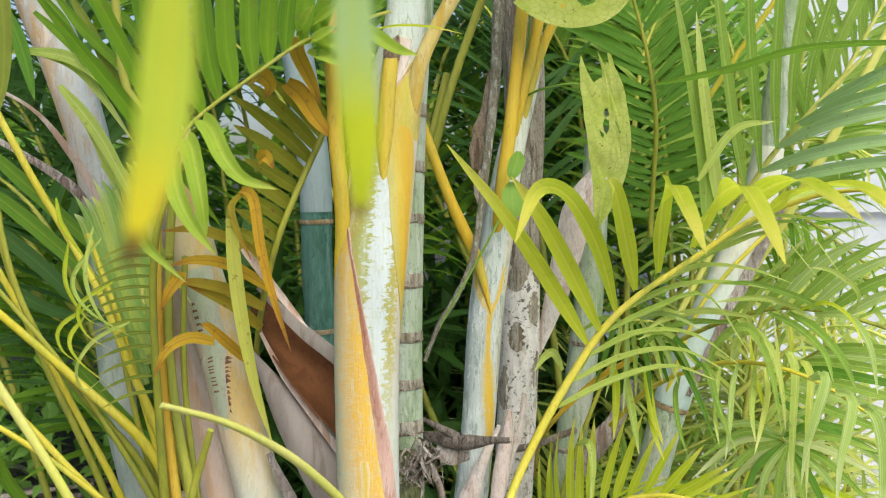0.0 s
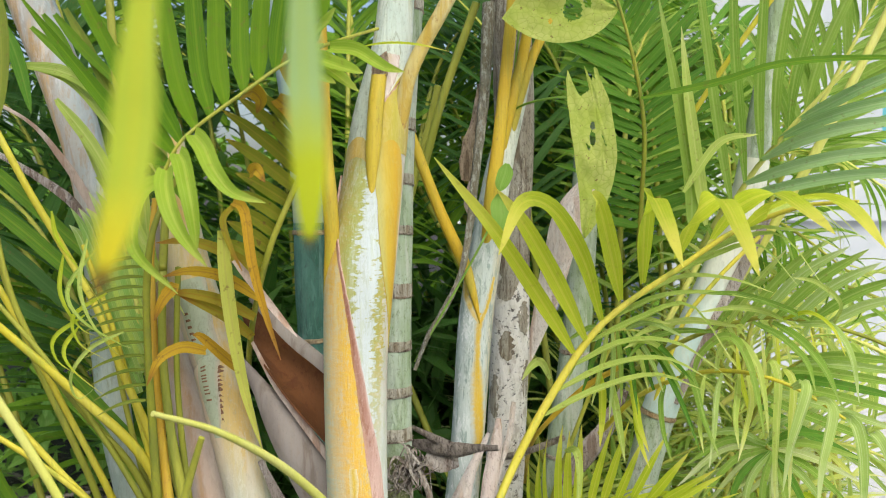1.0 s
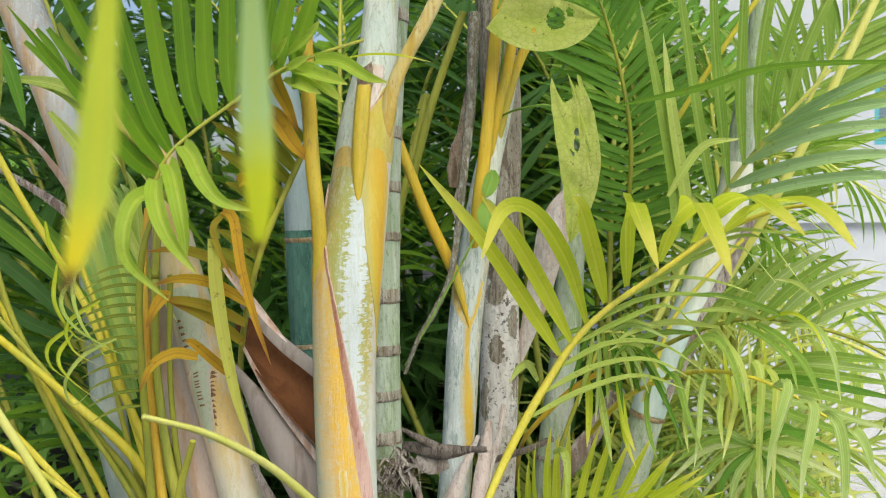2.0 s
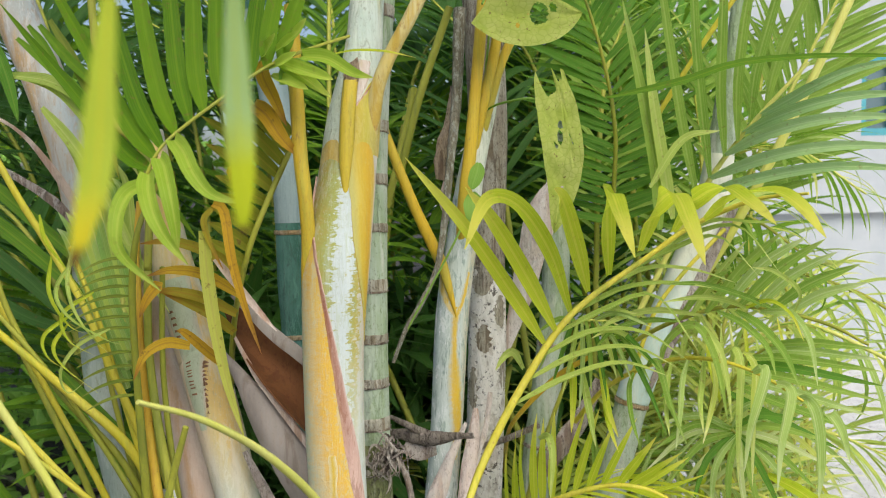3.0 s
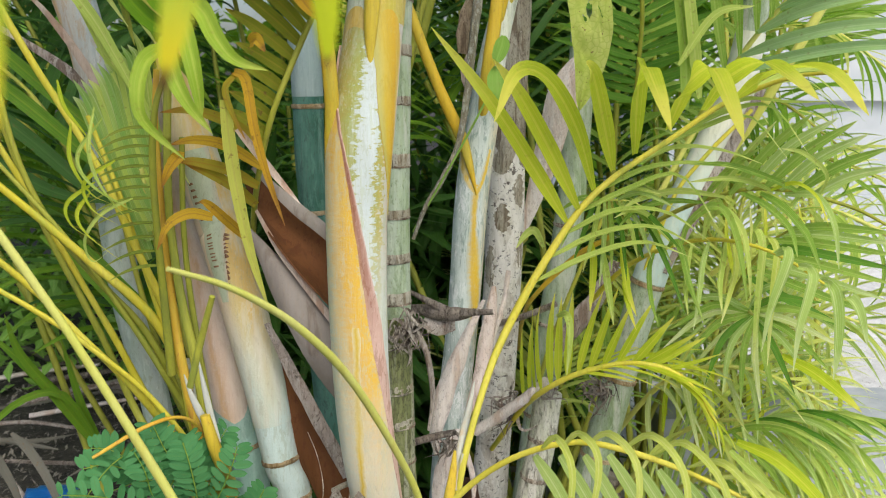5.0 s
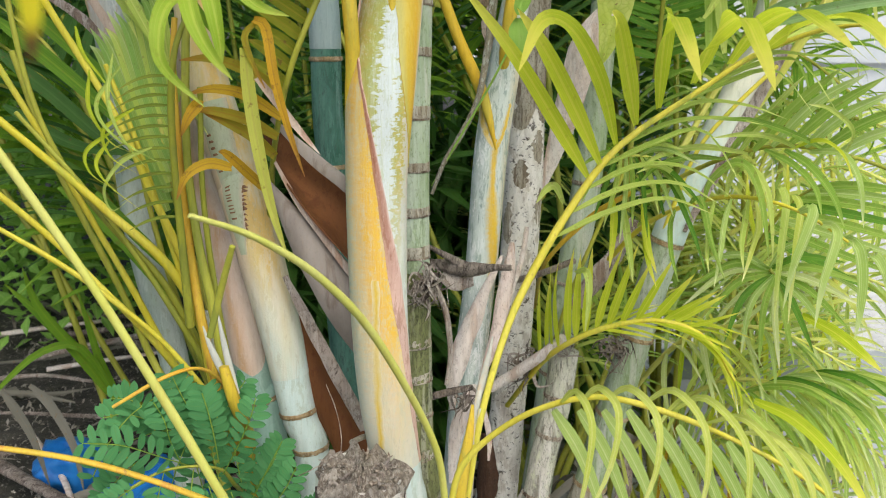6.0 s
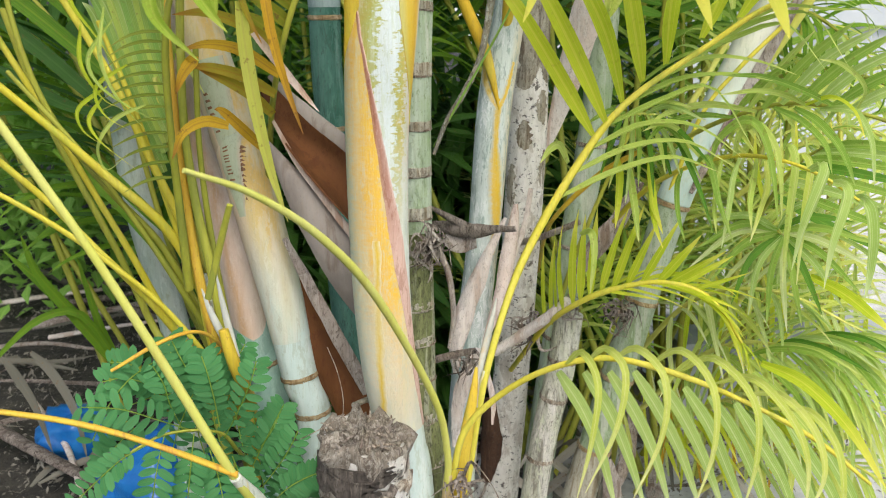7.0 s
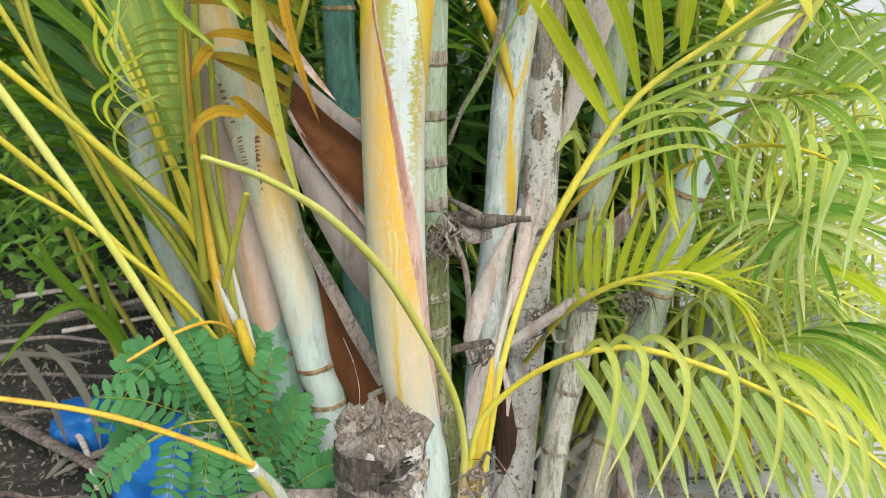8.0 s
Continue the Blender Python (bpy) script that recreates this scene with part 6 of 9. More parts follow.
upright_leaflet(0.022, [(-0.136, 0.980, 1.313), (-0.128, 0.990, 1.346), (-0.114, 1.000, 1.391), (-0.094, 1.050, 1.472)])
upright_leaflet(0.022, [(-0.150, 0.970, 1.303), (-0.148, 0.980, 1.344), (-0.138, 1.000, 1.409), (-0.124, 1.050, 1.520)])
upright_leaflet(0.022, [(-0.168, 0.965, 1.293), (-0.167, 0.980, 1.338), (-0.160, 1.000, 1.409), (-0.152, 1.050, 1.530)])
upright_leaflet(0.022, [(-0.185, 0.960, 1.280), (-0.188, 0.980, 1.326), (-0.185, 1.000, 1.409), (-0.182, 1.050, 1.549)])
upright_leaflet(0.022, [(-0.200, 0.955, 1.267), (-0.207, 0.970, 1.318), (-0.212, 1.000, 1.409), (-0.221, 1.050, 1.559)])
upright_leaflet(0.023, [(-0.219, 0.950, 1.252), (-0.232, 0.970, 1.306), (-0.240, 1.000, 1.409), (-0.255, 1.050, 1.579)])
upright_leaflet(0.023, [(-0.234, 0.945, 1.240), (-0.253, 0.970, 1.301), (-0.268, 1.000, 1.409), (-0.293, 1.050, 1.588)])
upright_leaflet(0.023, [(-0.249, 0.940, 1.226), (-0.277, 0.970, 1.283), (-0.305, 1.000, 1.403), (-0.351, 1.050, 1.601)])
upright_leaflet(0.023, [(-0.263, 0.935, 1.211), (-0.302, 0.970, 1.271), (-0.343, 1.000, 1.391), (-0.410, 1.050, 1.589)])
upright_leaflet(0.022, [(-0.269, 0.930, 1.199), (-0.308, 0.960, 1.240), (-0.369, 1.000, 1.336), (-0.464, 1.050, 1.494)])
upright_leaflet(0.022, [(-0.276, 0.930, 1.188), (-0.315, 0.960, 1.210), (-0.383, 1.000, 1.281), (-0.490, 1.050, 1.397)])
for w, pts in (
    (0.024, [(-0.251, 0.930, 1.223), (-0.232, 0.900, 1.207), (-0.215, 0.880, 1.180), (-0.196, 0.880, 1.158), (-0.165, 0.890, 1.147)]),
    (0.024, [(-0.266, 0.925, 1.203), (-0.253, 0.900, 1.189), (-0.241, 0.880, 1.156), (-0.236, 0.880, 1.122), (-0.237, 0.890, 1.093)]),
    (0.024, [(-0.278, 0.925, 1.186), (-0.272, 0.900, 1.167), (-0.260, 0.880, 1.139), (-0.246, 0.880, 1.111), (-0.226, 0.890, 1.082)]),
    (0.022, [(-0.281, 0.925, 1.173), (-0.295, 0.900, 1.159), (-0.299, 0.880, 1.128), (-0.294, 0.880, 1.095), (-0.259, 0.900, 1.053)]),
    (0.020, [(-0.135, 0.970, 1.311), (-0.109, 0.950, 1.300), (-0.083, 0.930, 1.289), (-0.069, 0.930, 1.283)]),
    (0.020, [(-0.111, 0.970, 1.318), (-0.079, 0.950, 1.312), (-0.049, 0.940, 1.293), (-0.026, 0.950, 1.287)]),
):
    part("leaflet", Form().ribbon(pts, w * 0.85, (0, -1, 0.3), 20, 0.9, base=0.7, full=0.14), FOLDED, f2)
part("leaf", Form().ribbon([(-0.156, 0.990, 1.304), (-0.133, 0.960, 1.309), (-0.112, 0.950, 1.317)], 0.014, (0.1, -1, 0.4), 12, 0.6, base=0.3, full=0.4), FOLDED, f2)
part("leaf", Form().ribbon([(-0.148, 0.990, 1.298), (-0.124, 0.960, 1.288), (-0.100, 0.950, 1.275)], 0.015, (0.1, -1, 0.4), 12, 0.6, base=0.3, full=0.4), FOLDED, f2)
part("leaf", Form().ribbon([(-0.141, 0.990, 1.311), (-0.111, 0.960, 1.295), (-0.075, 0.950, 1.266)], 0.017, (0.1, -1, 0.4), 12, 0.6, base=0.3, full=0.4), FOLDED, f2)
part("leaf", Form().ribbon([(-0.150, 0.990, 1.321), (-0.129, 0.960, 1.330), (-0.108, 0.950, 1.341)], 0.013, (0.1, -1, 0.4), 12, 0.6, base=0.3, full=0.4), FOLDED, f2)
part("leaf", Form().ribbon([(-0.134, 0.990, 1.329), (-0.116, 0.960, 1.339), (-0.100, 0.950, 1.355)], 0.012, (0.1, -1, 0.4), 12, 0.6, base=0.3, full=0.4), FOLDED, f2)
part("leaf", Form().ribbon([(-0.160, 0.990, 1.314), (-0.149, 0.960, 1.324), (-0.136, 0.950, 1.338)], 0.012, (0.1, -1, 0.4), 12, 0.6, base=0.3, full=0.4), FOLDED, f2)
part("leaflet", Form().ribbon([(-0.083, 1.000, 1.321), (-0.051, 0.980, 1.323), (-0.014, 0.970, 1.320), (0.022, 0.970, 1.312)], 0.010, (0, -0.5, 1), 12, 0.3), BRIGHT, f2)

# comb-like frond whose leaflets hang to one side
comb_pts = [(-0.374, 1.180, 0.717, 0.007), (-0.369, 1.150, 0.834, 0.006), (-0.364, 1.120, 0.958, 0.005), (-0.357, 1.100, 1.046, 0.005), (-0.343, 1.090, 1.116, 0.004), (-0.313, 1.100, 1.184, 0.003)]
comb = part("frond", Form().tube(comb_pts, 30, 8), OLIVE, young, "light green frond with comb-like leaflets")
COMBLEAF = leaf_mat("dull_olive_leaflet", (0.13, 0.20, 0.02), (0.24, 0.30, 0.04), (0.36, 0.36, 0.06), 0.95, 0.35, 0.5)
for i in range(13):
    a = spline(comb_pts, 60)[17 + 2 * i][:3]
    k = 1.0 - 0.03 * abs(i - 6)
    part("leaflet", Form().ribbon([tuple(a), (a[0] - 0.026 * k, a[1] - 0.012, a[2] + 0.001), (a[0] - 0.052 * k, a[1] - 0.018, a[2] - 0.005), (a[0] - 0.080 * k, a[1] - 0.018, a[2] - 0.018)], 0.0062, (0, -0.8, 0.8), 8, 0.4), COMBLEAF, comb)
MIDFAN = leaf_mat("soft_green_leaflet", (0.16, 0.36, 0.05), (0.32, 0.52, 0.12), (0.60, 0.74, 0.32), 1.05, 0.5, 0.45)
fan_low, fan_high = np.array([(-0.500, 1.250, 1.095), (-0.470, 1.240, 1.025), (-0.438, 1.220, 0.957), (-0.403, 1.200, 0.882)]), np.array([(-0.410, 1.250, 1.174), (-0.403, 1.240, 1.119), (-0.392, 1.220, 1.073), (-0.381, 1.200, 1.036)])
for k in range(12):
    q = (fan_low + (fan_high - fan_low) * k / 11)[::-1]
    tip = q[-1] + (q[-1] - q[-2]) * (0.10 + 0.35 * ((k * 5) % 7) / 7) + np.array((-0.012, 0, 0.01))
    part("leaflet", Form().ribbon([tuple(p) for p in q] + [tuple(tip)], 0.0175, (0.35, -1, 0.2), 12, 0.35, base=0.6), (COOL, MIDFAN, COOL, FRESH)[k % 4], comb)


def curled_leaflet(pts):
    part("leaflet", Form().ribbon(pts, 0.0052, (0.3, -1, 0.2), 18, 0.5, twist=1.6), FRESH if len(pts) % 2 else BRIGHT, comb)


curled_leaflet([(-0.374, 0.980, 1.094), (-0.398, 0.960, 1.053), (-0.382, 0.950, 1.021), (-0.344, 0.960, 0.992), (-0.333, 0.980, 0.982)])
curled_leaflet([(-0.379, 0.970, 1.107), (-0.381, 0.950, 1.060), (-0.373, 0.950, 1.024), (-0.357, 0.960, 0.992), (-0.349, 0.980, 0.973)])
curled_leaflet([(-0.370, 1.000, 1.043), (-0.396, 0.970, 1.021), (-0.387, 0.960, 0.992), (-0.361, 0.970, 0.971)])
curled_leaflet([(-0.388, 0.980, 1.020), (-0.414, 0.960, 0.998), (-0.408, 0.950, 0.975), (-0.388, 0.960, 0.955)])
curled_leaflet([(-0.395, 0.980, 1.007), (-0.404, 0.960, 0.985), (-0.390, 0.950, 0.963), (-0.359, 0.970, 0.927)])
curled_leaflet([(-0.352, 1.000, 0.998), (-0.379, 0.970, 0.984), (-0.397, 0.960, 0.955), (-0.393, 0.970, 0.927), (-0.371, 0.980, 0.944)])
curled_leaflet([(-0.419, 1.000, 1.087), (-0.415, 0.980, 1.045), (-0.391, 0.970, 1.009), (-0.373, 0.980, 0.995)])
curled_leaflet([(-0.431, 1.000, 1.137), (-0.417, 0.980, 1.107), (-0.392, 0.970, 1.077), (-0.369, 0.980, 1.032)])

# browning frond: olive and orange leaflets, some hanging
brown_pts = [(-0.319, 1.360, 0.687, 0.006), (-0.269, 1.250, 0.855, 0.005), (-0.236, 1.150, 0.982, 0.004), (-0.204, 1.100, 1.081, 0.004), (-0.176, 1.100, 1.150, 0.004), (-0.147, 1.120, 1.220, 0.004), (-0.131, 1.140, 1.278, 0.003)]
brown = part("frond", Form().tube(brown_pts, 30, 8), OLIVE, left_stem, "withering frond with olive and orange leaflets")


def withered_leaflet(w, mat, pts):
    part("leaflet", Form().ribbon(pts, w, (0, -1, 0.35), 12, 0.4, base=0.7), mat, brown)


withered_leaflet(0.0180, OLEAF, [(-0.209, 1.115, 1.064), (-0.222, 1.095, 1.078), (-0.239, 1.080, 1.092), (-0.254, 1.075, 1.101)])
withered_leaflet(0.0180, OLEAF, [(-0.203, 1.115, 1.085), (-0.216, 1.095, 1.100), (-0.233, 1.080, 1.114), (-0.249, 1.075, 1.123)])
withered_leaflet(0.0180, OLEAF, [(-0.195, 1.115, 1.105), (-0.209, 1.095, 1.120), (-0.227, 1.080, 1.133), (-0.244, 1.075, 1.142)])
withered_leaflet(0.0180, OLEAF, [(-0.188, 1.115, 1.125), (-0.203, 1.095, 1.139), (-0.222, 1.080, 1.152), (-0.240, 1.075, 1.160)])
withered_leaflet(0.0180, OLEAF, [(-0.179, 1.115, 1.145), (-0.197, 1.095, 1.159), (-0.218, 1.080, 1.173), (-0.238, 1.075, 1.182)])
withered_leaflet(0.0180, OLEAF, [(-0.171, 1.115, 1.163), (-0.195, 1.095, 1.186), (-0.223, 1.080, 1.208), (-0.249, 1.075, 1.223)])
withered_leaflet(0.0180, OLEAF, [(-0.163, 1.115, 1.182), (-0.190, 1.095, 1.210), (-0.223, 1.080, 1.238), (-0.253, 1.075, 1.258)])
withered_leaflet(0.0180, OLEAF, [(-0.156, 1.115, 1.198), (-0.180, 1.095, 1.227), (-0.209, 1.080, 1.255), (-0.236, 1.075, 1.276)])
withered_leaflet(0.0180, OLEAF, [(-0.150, 1.115, 1.215), (-0.166, 1.095, 1.239), (-0.188, 1.080, 1.262), (-0.208, 1.075, 1.280)])
withered_leaflet(0.0180, OLEAF, [(-0.145, 1.115, 1.233), (-0.156, 1.095, 1.248), (-0.170, 1.080, 1.263), (-0.184, 1.075, 1.275)])
withered_leaflet(0.0145, TAN, [(-0.212, 1.110, 1.052), (-0.246, 1.070, 1.083), (-0.288, 1.050, 1.100), (-0.326, 1.040, 1.098)])
withered_leaflet(0.0145, AMBER, [(-0.217, 1.110, 1.024), (-0.253, 1.070, 1.055), (-0.288, 1.050, 1.064), (-0.318, 1.040, 1.058)])
withered_leaflet(0.0145, TAN, [(-0.223, 1.110, 0.999), (-0.254, 1.070, 1.025), (-0.289, 1.050, 1.037), (-0.312, 1.040, 1.038)])
withered_leaflet(0.0145, TAN, [(-0.229, 1.120, 0.972), (-0.250, 1.080, 1.003), (-0.278, 1.060, 1.023), (-0.302, 1.050, 1.034)])
withered_leaflet(0.013, AMBER, [(-0.242, 1.120, 0.926), (-0.258, 1.070, 0.960), (-0.276, 1.050, 0.984), (-0.284, 1.040, 0.988)])
withered_leaflet(0.014, AMBER, [(-0.270, 1.050, 0.967), (-0.294, 1.030, 0.975), (-0.318, 1.020, 0.962), (-0.333, 1.020, 0.931)])
withered_leaflet(0.016, AMBER, [(-0.319, 1.040, 1.035), (-0.303, 1.030, 1.046), (-0.313, 1.020, 1.031), (-0.323, 1.020, 1.008)])
withered_leaflet(0.0125, AMBER, [(-0.237, 1.050, 1.147), (-0.218, 1.030, 1.137), (-0.206, 1.010, 1.080), (-0.192, 1.010, 1.022), (-0.175, 1.020, 0.961)])
withered_leaflet(0.0085, TAN, [(-0.234, 1.050, 1.143), (-0.243, 1.030, 1.127), (-0.234, 1.020, 1.099), (-0.219, 1.020, 1.066)])
withered_leaflet(0.010, PINK, [(-0.233, 1.040, 1.078), (-0.205, 1.030, 1.046), (-0.179, 1.030, 1.013), (-0.157, 1.030, 0.987)])
withered_leaflet(0.0165, LIME, [(-0.244, 1.030, 1.114), (-0.236, 1.010, 1.061), (-0.226, 1.000, 0.998), (-0.213, 1.000, 0.927), (-0.194, 1.000, 0.859)])
withered_leaflet(0.022, AMBER, [(-0.183, 1.050, 1.271), (-0.163, 1.030, 1.256), (-0.143, 1.020, 1.226), (-0.124, 1.030, 1.203)])
withered_leaflet(0.020, AMBER, [(-0.225, 1.050, 1.274), (-0.207, 1.030, 1.277), (-0.197, 1.030, 1.265), (-0.202, 1.030, 1.250)])
withered_leaflet(0.018, AMBER, [(-0.166, 1.050, 1.323), (-0.166, 1.030, 1.304), (-0.150, 1.020, 1.271), (-0.138, 1.030, 1.240)])
withered_leaflet(0.016, AMBER, [(-0.217, 1.050, 1.180), (-0.206, 1.040, 1.186), (-0.195, 1.040, 1.170)])

def net_leaf_mat():
    """A broad thin leaf: pale cells between fine net veins, dark spots, light passing through."""
    mat, nt, nodes, links, b = nodes_of("net_veined_leaf")
    p = nodes.new("ShaderNodeNewGeometry").outputs["Position"]
    cells = nodes.new("ShaderNodeTexVoronoi")
    cells.feature = "DISTANCE_TO_EDGE"
    cells.inputs["Scale"].default_value = 95
    links.new(p, cells.inputs["Vector"])
    big = noise_tex(nt, p, 22, (1, 1, 1), 4)
    col = mix(nt, step(nt, big, 0.35, 0.65), (0.44, 0.52, 0.09), (0.58, 0.62, 0.18))
    col = mix(nt, math_node(nt, "MULTIPLY", step(nt, cells.outputs["Distance"], 0.10, 0.02), 0.45), col, (0.34, 0.44, 0.06))
    spot = noise_tex(nt, p, 120, (1, 1, 1), 3, 0.7)
    col = mix(nt, math_node(nt, "MULTIPLY", step(nt, spot, 0.64, 0.68), 0.7), col, (0.20, 0.12, 0.05))
    links.new(col, b.inputs["Base Color"])
    b.inputs["Roughness"].default_value = 0.7
    b.inputs["Specular IOR Level"].default_value = 0.2
    bump(nt, cells.outputs["Distance"], 0.6, 0.002, b)
    tr = nodes.new("ShaderNodeBsdfTranslucent")
    links.new(col, tr.inputs[0])
    ms = nodes.new("ShaderNodeMixShader")
    ms.inputs[0].default_value = 0.45
    links.new(b.outputs[0], ms.inputs[1])
    links.new(tr.outputs[0], ms.inputs[2])
    links.new(ms.outputs[0], nodes["Material Output"].inputs[0])
    return mat


NETLEAF = net_leaf_mat()
# spotted broad leaves of a vine
def ragged_leaf(pts, width, mat, parent, label, holes, tear, seed):
    """A broad drooping leaf with eaten holes and a torn upper edge."""
    fm = Form().ribbon(pts, width, (0, -1, 0.15), 90, 0.25, base=0.8, full=0.4)
    rows = np.array([[fm.v[5 * i + j] for j in range(5)] for i in range(91)])
    us, vs = np.linspace(0, 1, 37), np.linspace(0, 1, 81)
    torn = np.interp(us, *tear) + 0.012 * np.array([noise.noise(Vector((u * 30, seed, 0))) for u in us])
    fine, grid_rows = Form(), []
    for v in vs:
        row = []
        for u, cut in zip(us, torn):
            w = min(max(cut + (1 - cut) * v, 0), 1) * 90
            i, f = min(int(w), 89), w - min(int(w), 89)
            j, g = min(int(u * 4), 3), u * 4 - min(int(u * 4), 3)
            q = (rows[i, j] * (1 - f) + rows[i + 1, j] * f) * (1 - g) + (rows[i, j + 1] * (1 - f) + rows[i + 1, j + 1] * f) * g
            q = q + np.array((0.0015, -0.004, 0.001)) * noise.noise(Vector((u * 4, v * 7, seed)))
            row.append(q)
        grid_rows.append(row)
    fine.grid(grid_rows, (us, vs))
    keep = []
    for n in range(len(fine.f)):
        u, v = fine.uv[4 * n]
        rag = 1 + 0.5 * noise.noise(Vector((u * 25, v * 40, seed)))
        if not any(((u - a) / ra) ** 2 + ((v - b) / rb) ** 2 < rag for a, b, ra, rb in holes):
            keep.append(n)
    fine.uv = [c for n in keep for c in fine.uv[4 * n:4 * n + 4]]
    fine.f = [fine.f[n] for n in keep]
    return part("leaf", fine, mat, parent, label)


HEART = leaf_mat("heart_leaf", (0.20, 0.38, 0.05), (0.30, 0.50, 0.09), (0.34, 0.52, 0.12), 1.2, 0.45, 0.5, 0.15)
vine = thing("vine", (0.048, 1.400, 1.026), "climbing vine with green and spotted yellow-green leaves", "vine")
part("vine_stem", Form().tube([(-0.028, 1.370, 0.893, 0.002), (0.014, 1.370, 0.968, 0.002), (0.049, 1.380, 1.028, 0.002), (0.084, 1.380, 1.094, 0.002), (0.108, 1.440, 1.141, 0.002), (0.118, 1.470, 1.210, 0.002), (0.130, 1.470, 1.290, 0.002), (0.185, 1.370, 1.304, 0.002), (0.222, 1.360, 1.298, 0.002)], 40, 6), HEART, vine)
part("vine_stem", Form().tube([(0.130, 1.470, 1.290, 0.002), (0.134, 1.462, 1.360, 0.002), (0.142, 1.458, 1.440, 0.002), (0.145, 1.440, 1.490, 0.002), (0.138, 1.400, 1.485, 0.002), (0.124, 1.370, 1.455, 0.002)], 20, 6), HEART, vine)
ragged_leaf([(0.222, 1.360, 1.352), (0.238, 1.350, 1.288), (0.247, 1.340, 1.220), (0.248, 1.350, 1.162), (0.235, 1.360, 1.088)], 0.066, NETLEAF, vine, "spotted yellow-green leaf with eaten holes", ((0.5, 0.30, 0.07, 0.05), (0.62, 0.36, 0.05, 0.02), (0.45, 0.22, 0.06, 0.03), (0.25, 0.4, 0.03, 0.01), (0.5, 0.7, 0.03, 0.012)), ((0, 0.06, 0.14, 0.2, 0.24, 0.30, 0.36, 0.62, 0.72, 0.82, 0.92, 1), (0.05, 0.02, 0.10, 0.08, 0.12, -0.02, 0.15, 0.17, 0.10, 0.0, 0.06, 0.2)), 2)
ragged_leaf([(0.124, 1.370, 1.455), (0.168, 1.350, 1.432), (0.221, 1.340, 1.424), (0.279, 1.340, 1.433)], 0.09, NETLEAF, vine, "spotted yellow-green leaf with a torn hole", ((0.35, 0.6, 0.2, 0.10), (0.2, 0.75, 0.1, 0.04), (0.6, 0.4, 0.05, 0.02)), ((0, 1), (0, 0)), 5)
for w, pts in ((0.024, [(0.116, 1.380, 1.204), (0.113, 1.370, 1.189), (0.106, 1.360, 1.171), (0.103, 1.360, 1.160)]), (0.034, [(0.105, 1.380, 1.157), (0.106, 1.360, 1.137), (0.106, 1.355, 1.116), (0.099, 1.360, 1.097)]), (0.03, [(-0.114, 1.000, 1.317), (-0.121, 0.980, 1.302), (-0.135, 0.970, 1.283)])):
    part("leaf", Form().ribbon(pts, w, (0, -1, 0.2), 12, 0.3, base=0.25, full=0.35), HEART, vine)

# darker copy of the mid green, with the shade mixed into its colour
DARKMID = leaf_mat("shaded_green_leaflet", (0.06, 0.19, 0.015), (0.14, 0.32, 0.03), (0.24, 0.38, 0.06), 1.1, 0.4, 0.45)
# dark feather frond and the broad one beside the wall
frond([(0.421, 1.820, 1.047, 0.006), (0.421, 1.800, 1.161, 0.005), (0.420, 1.780, 1.272, 0.005), (0.399, 1.760, 1.391, 0.004), (0.353, 1.740, 1.537, 0.003), (0.292, 1.720, 1.668, 0.002)], 30, 0.21, 0.016, (0.05, -1, 0.15), DARKMID, OLIVE, back_stem, (0.08, 0.98), 72, 12, 1, seed=5, label="feather frond in a green darkened like shade", shape=0.9, grav=0.2)
MIDLEAF = leaf_mat("mid_green_leaflet", (0.18, 0.36, 0.035), (0.36, 0.52, 0.085), (0.56, 0.66, 0.20), 1.05, 0.5, 0.48)
f6_pts = [(0.423, 1.600, 0.917, 0.006), (0.485, 1.580, 1.051, 0.005), (0.543, 1.540, 1.174, 0.005), (0.579, 1.500, 1.239, 0.004), (0.612, 1.470, 1.287, 0.004), (0.677, 1.440, 1.365, 0.003)]
f6 = part("frond", Form().tube(f6_pts, 30, 8), PALEYEL, right_stem, "green frond with broad leaflets spread both ways")


# sheen put into the colour: paler, cooler green for the outermost leaflets
SHEEN = leaf_mat("painted_sheen_leaflet", (0.24, 0.44, 0.13), (0.38, 0.56, 0.23), (0.56, 0.70, 0.36), 1.05, 0.4, 0.34)


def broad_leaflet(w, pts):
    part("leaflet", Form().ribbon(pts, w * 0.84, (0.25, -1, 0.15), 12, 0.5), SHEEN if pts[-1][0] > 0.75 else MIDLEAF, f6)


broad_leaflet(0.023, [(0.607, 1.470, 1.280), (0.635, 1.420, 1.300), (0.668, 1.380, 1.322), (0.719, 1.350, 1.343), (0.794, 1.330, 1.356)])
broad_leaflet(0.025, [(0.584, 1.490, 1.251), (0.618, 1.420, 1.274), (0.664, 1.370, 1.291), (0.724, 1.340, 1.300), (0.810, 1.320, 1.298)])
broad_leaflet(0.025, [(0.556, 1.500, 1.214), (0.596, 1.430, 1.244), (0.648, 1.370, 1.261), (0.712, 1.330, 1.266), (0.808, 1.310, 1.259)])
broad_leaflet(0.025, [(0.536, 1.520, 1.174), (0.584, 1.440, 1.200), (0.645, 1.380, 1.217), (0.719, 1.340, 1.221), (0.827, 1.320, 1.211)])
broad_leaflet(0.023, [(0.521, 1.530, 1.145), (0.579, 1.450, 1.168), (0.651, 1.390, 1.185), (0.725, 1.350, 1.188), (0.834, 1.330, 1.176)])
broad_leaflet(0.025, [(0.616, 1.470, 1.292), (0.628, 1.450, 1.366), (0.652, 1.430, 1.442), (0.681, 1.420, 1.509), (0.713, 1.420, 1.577)])
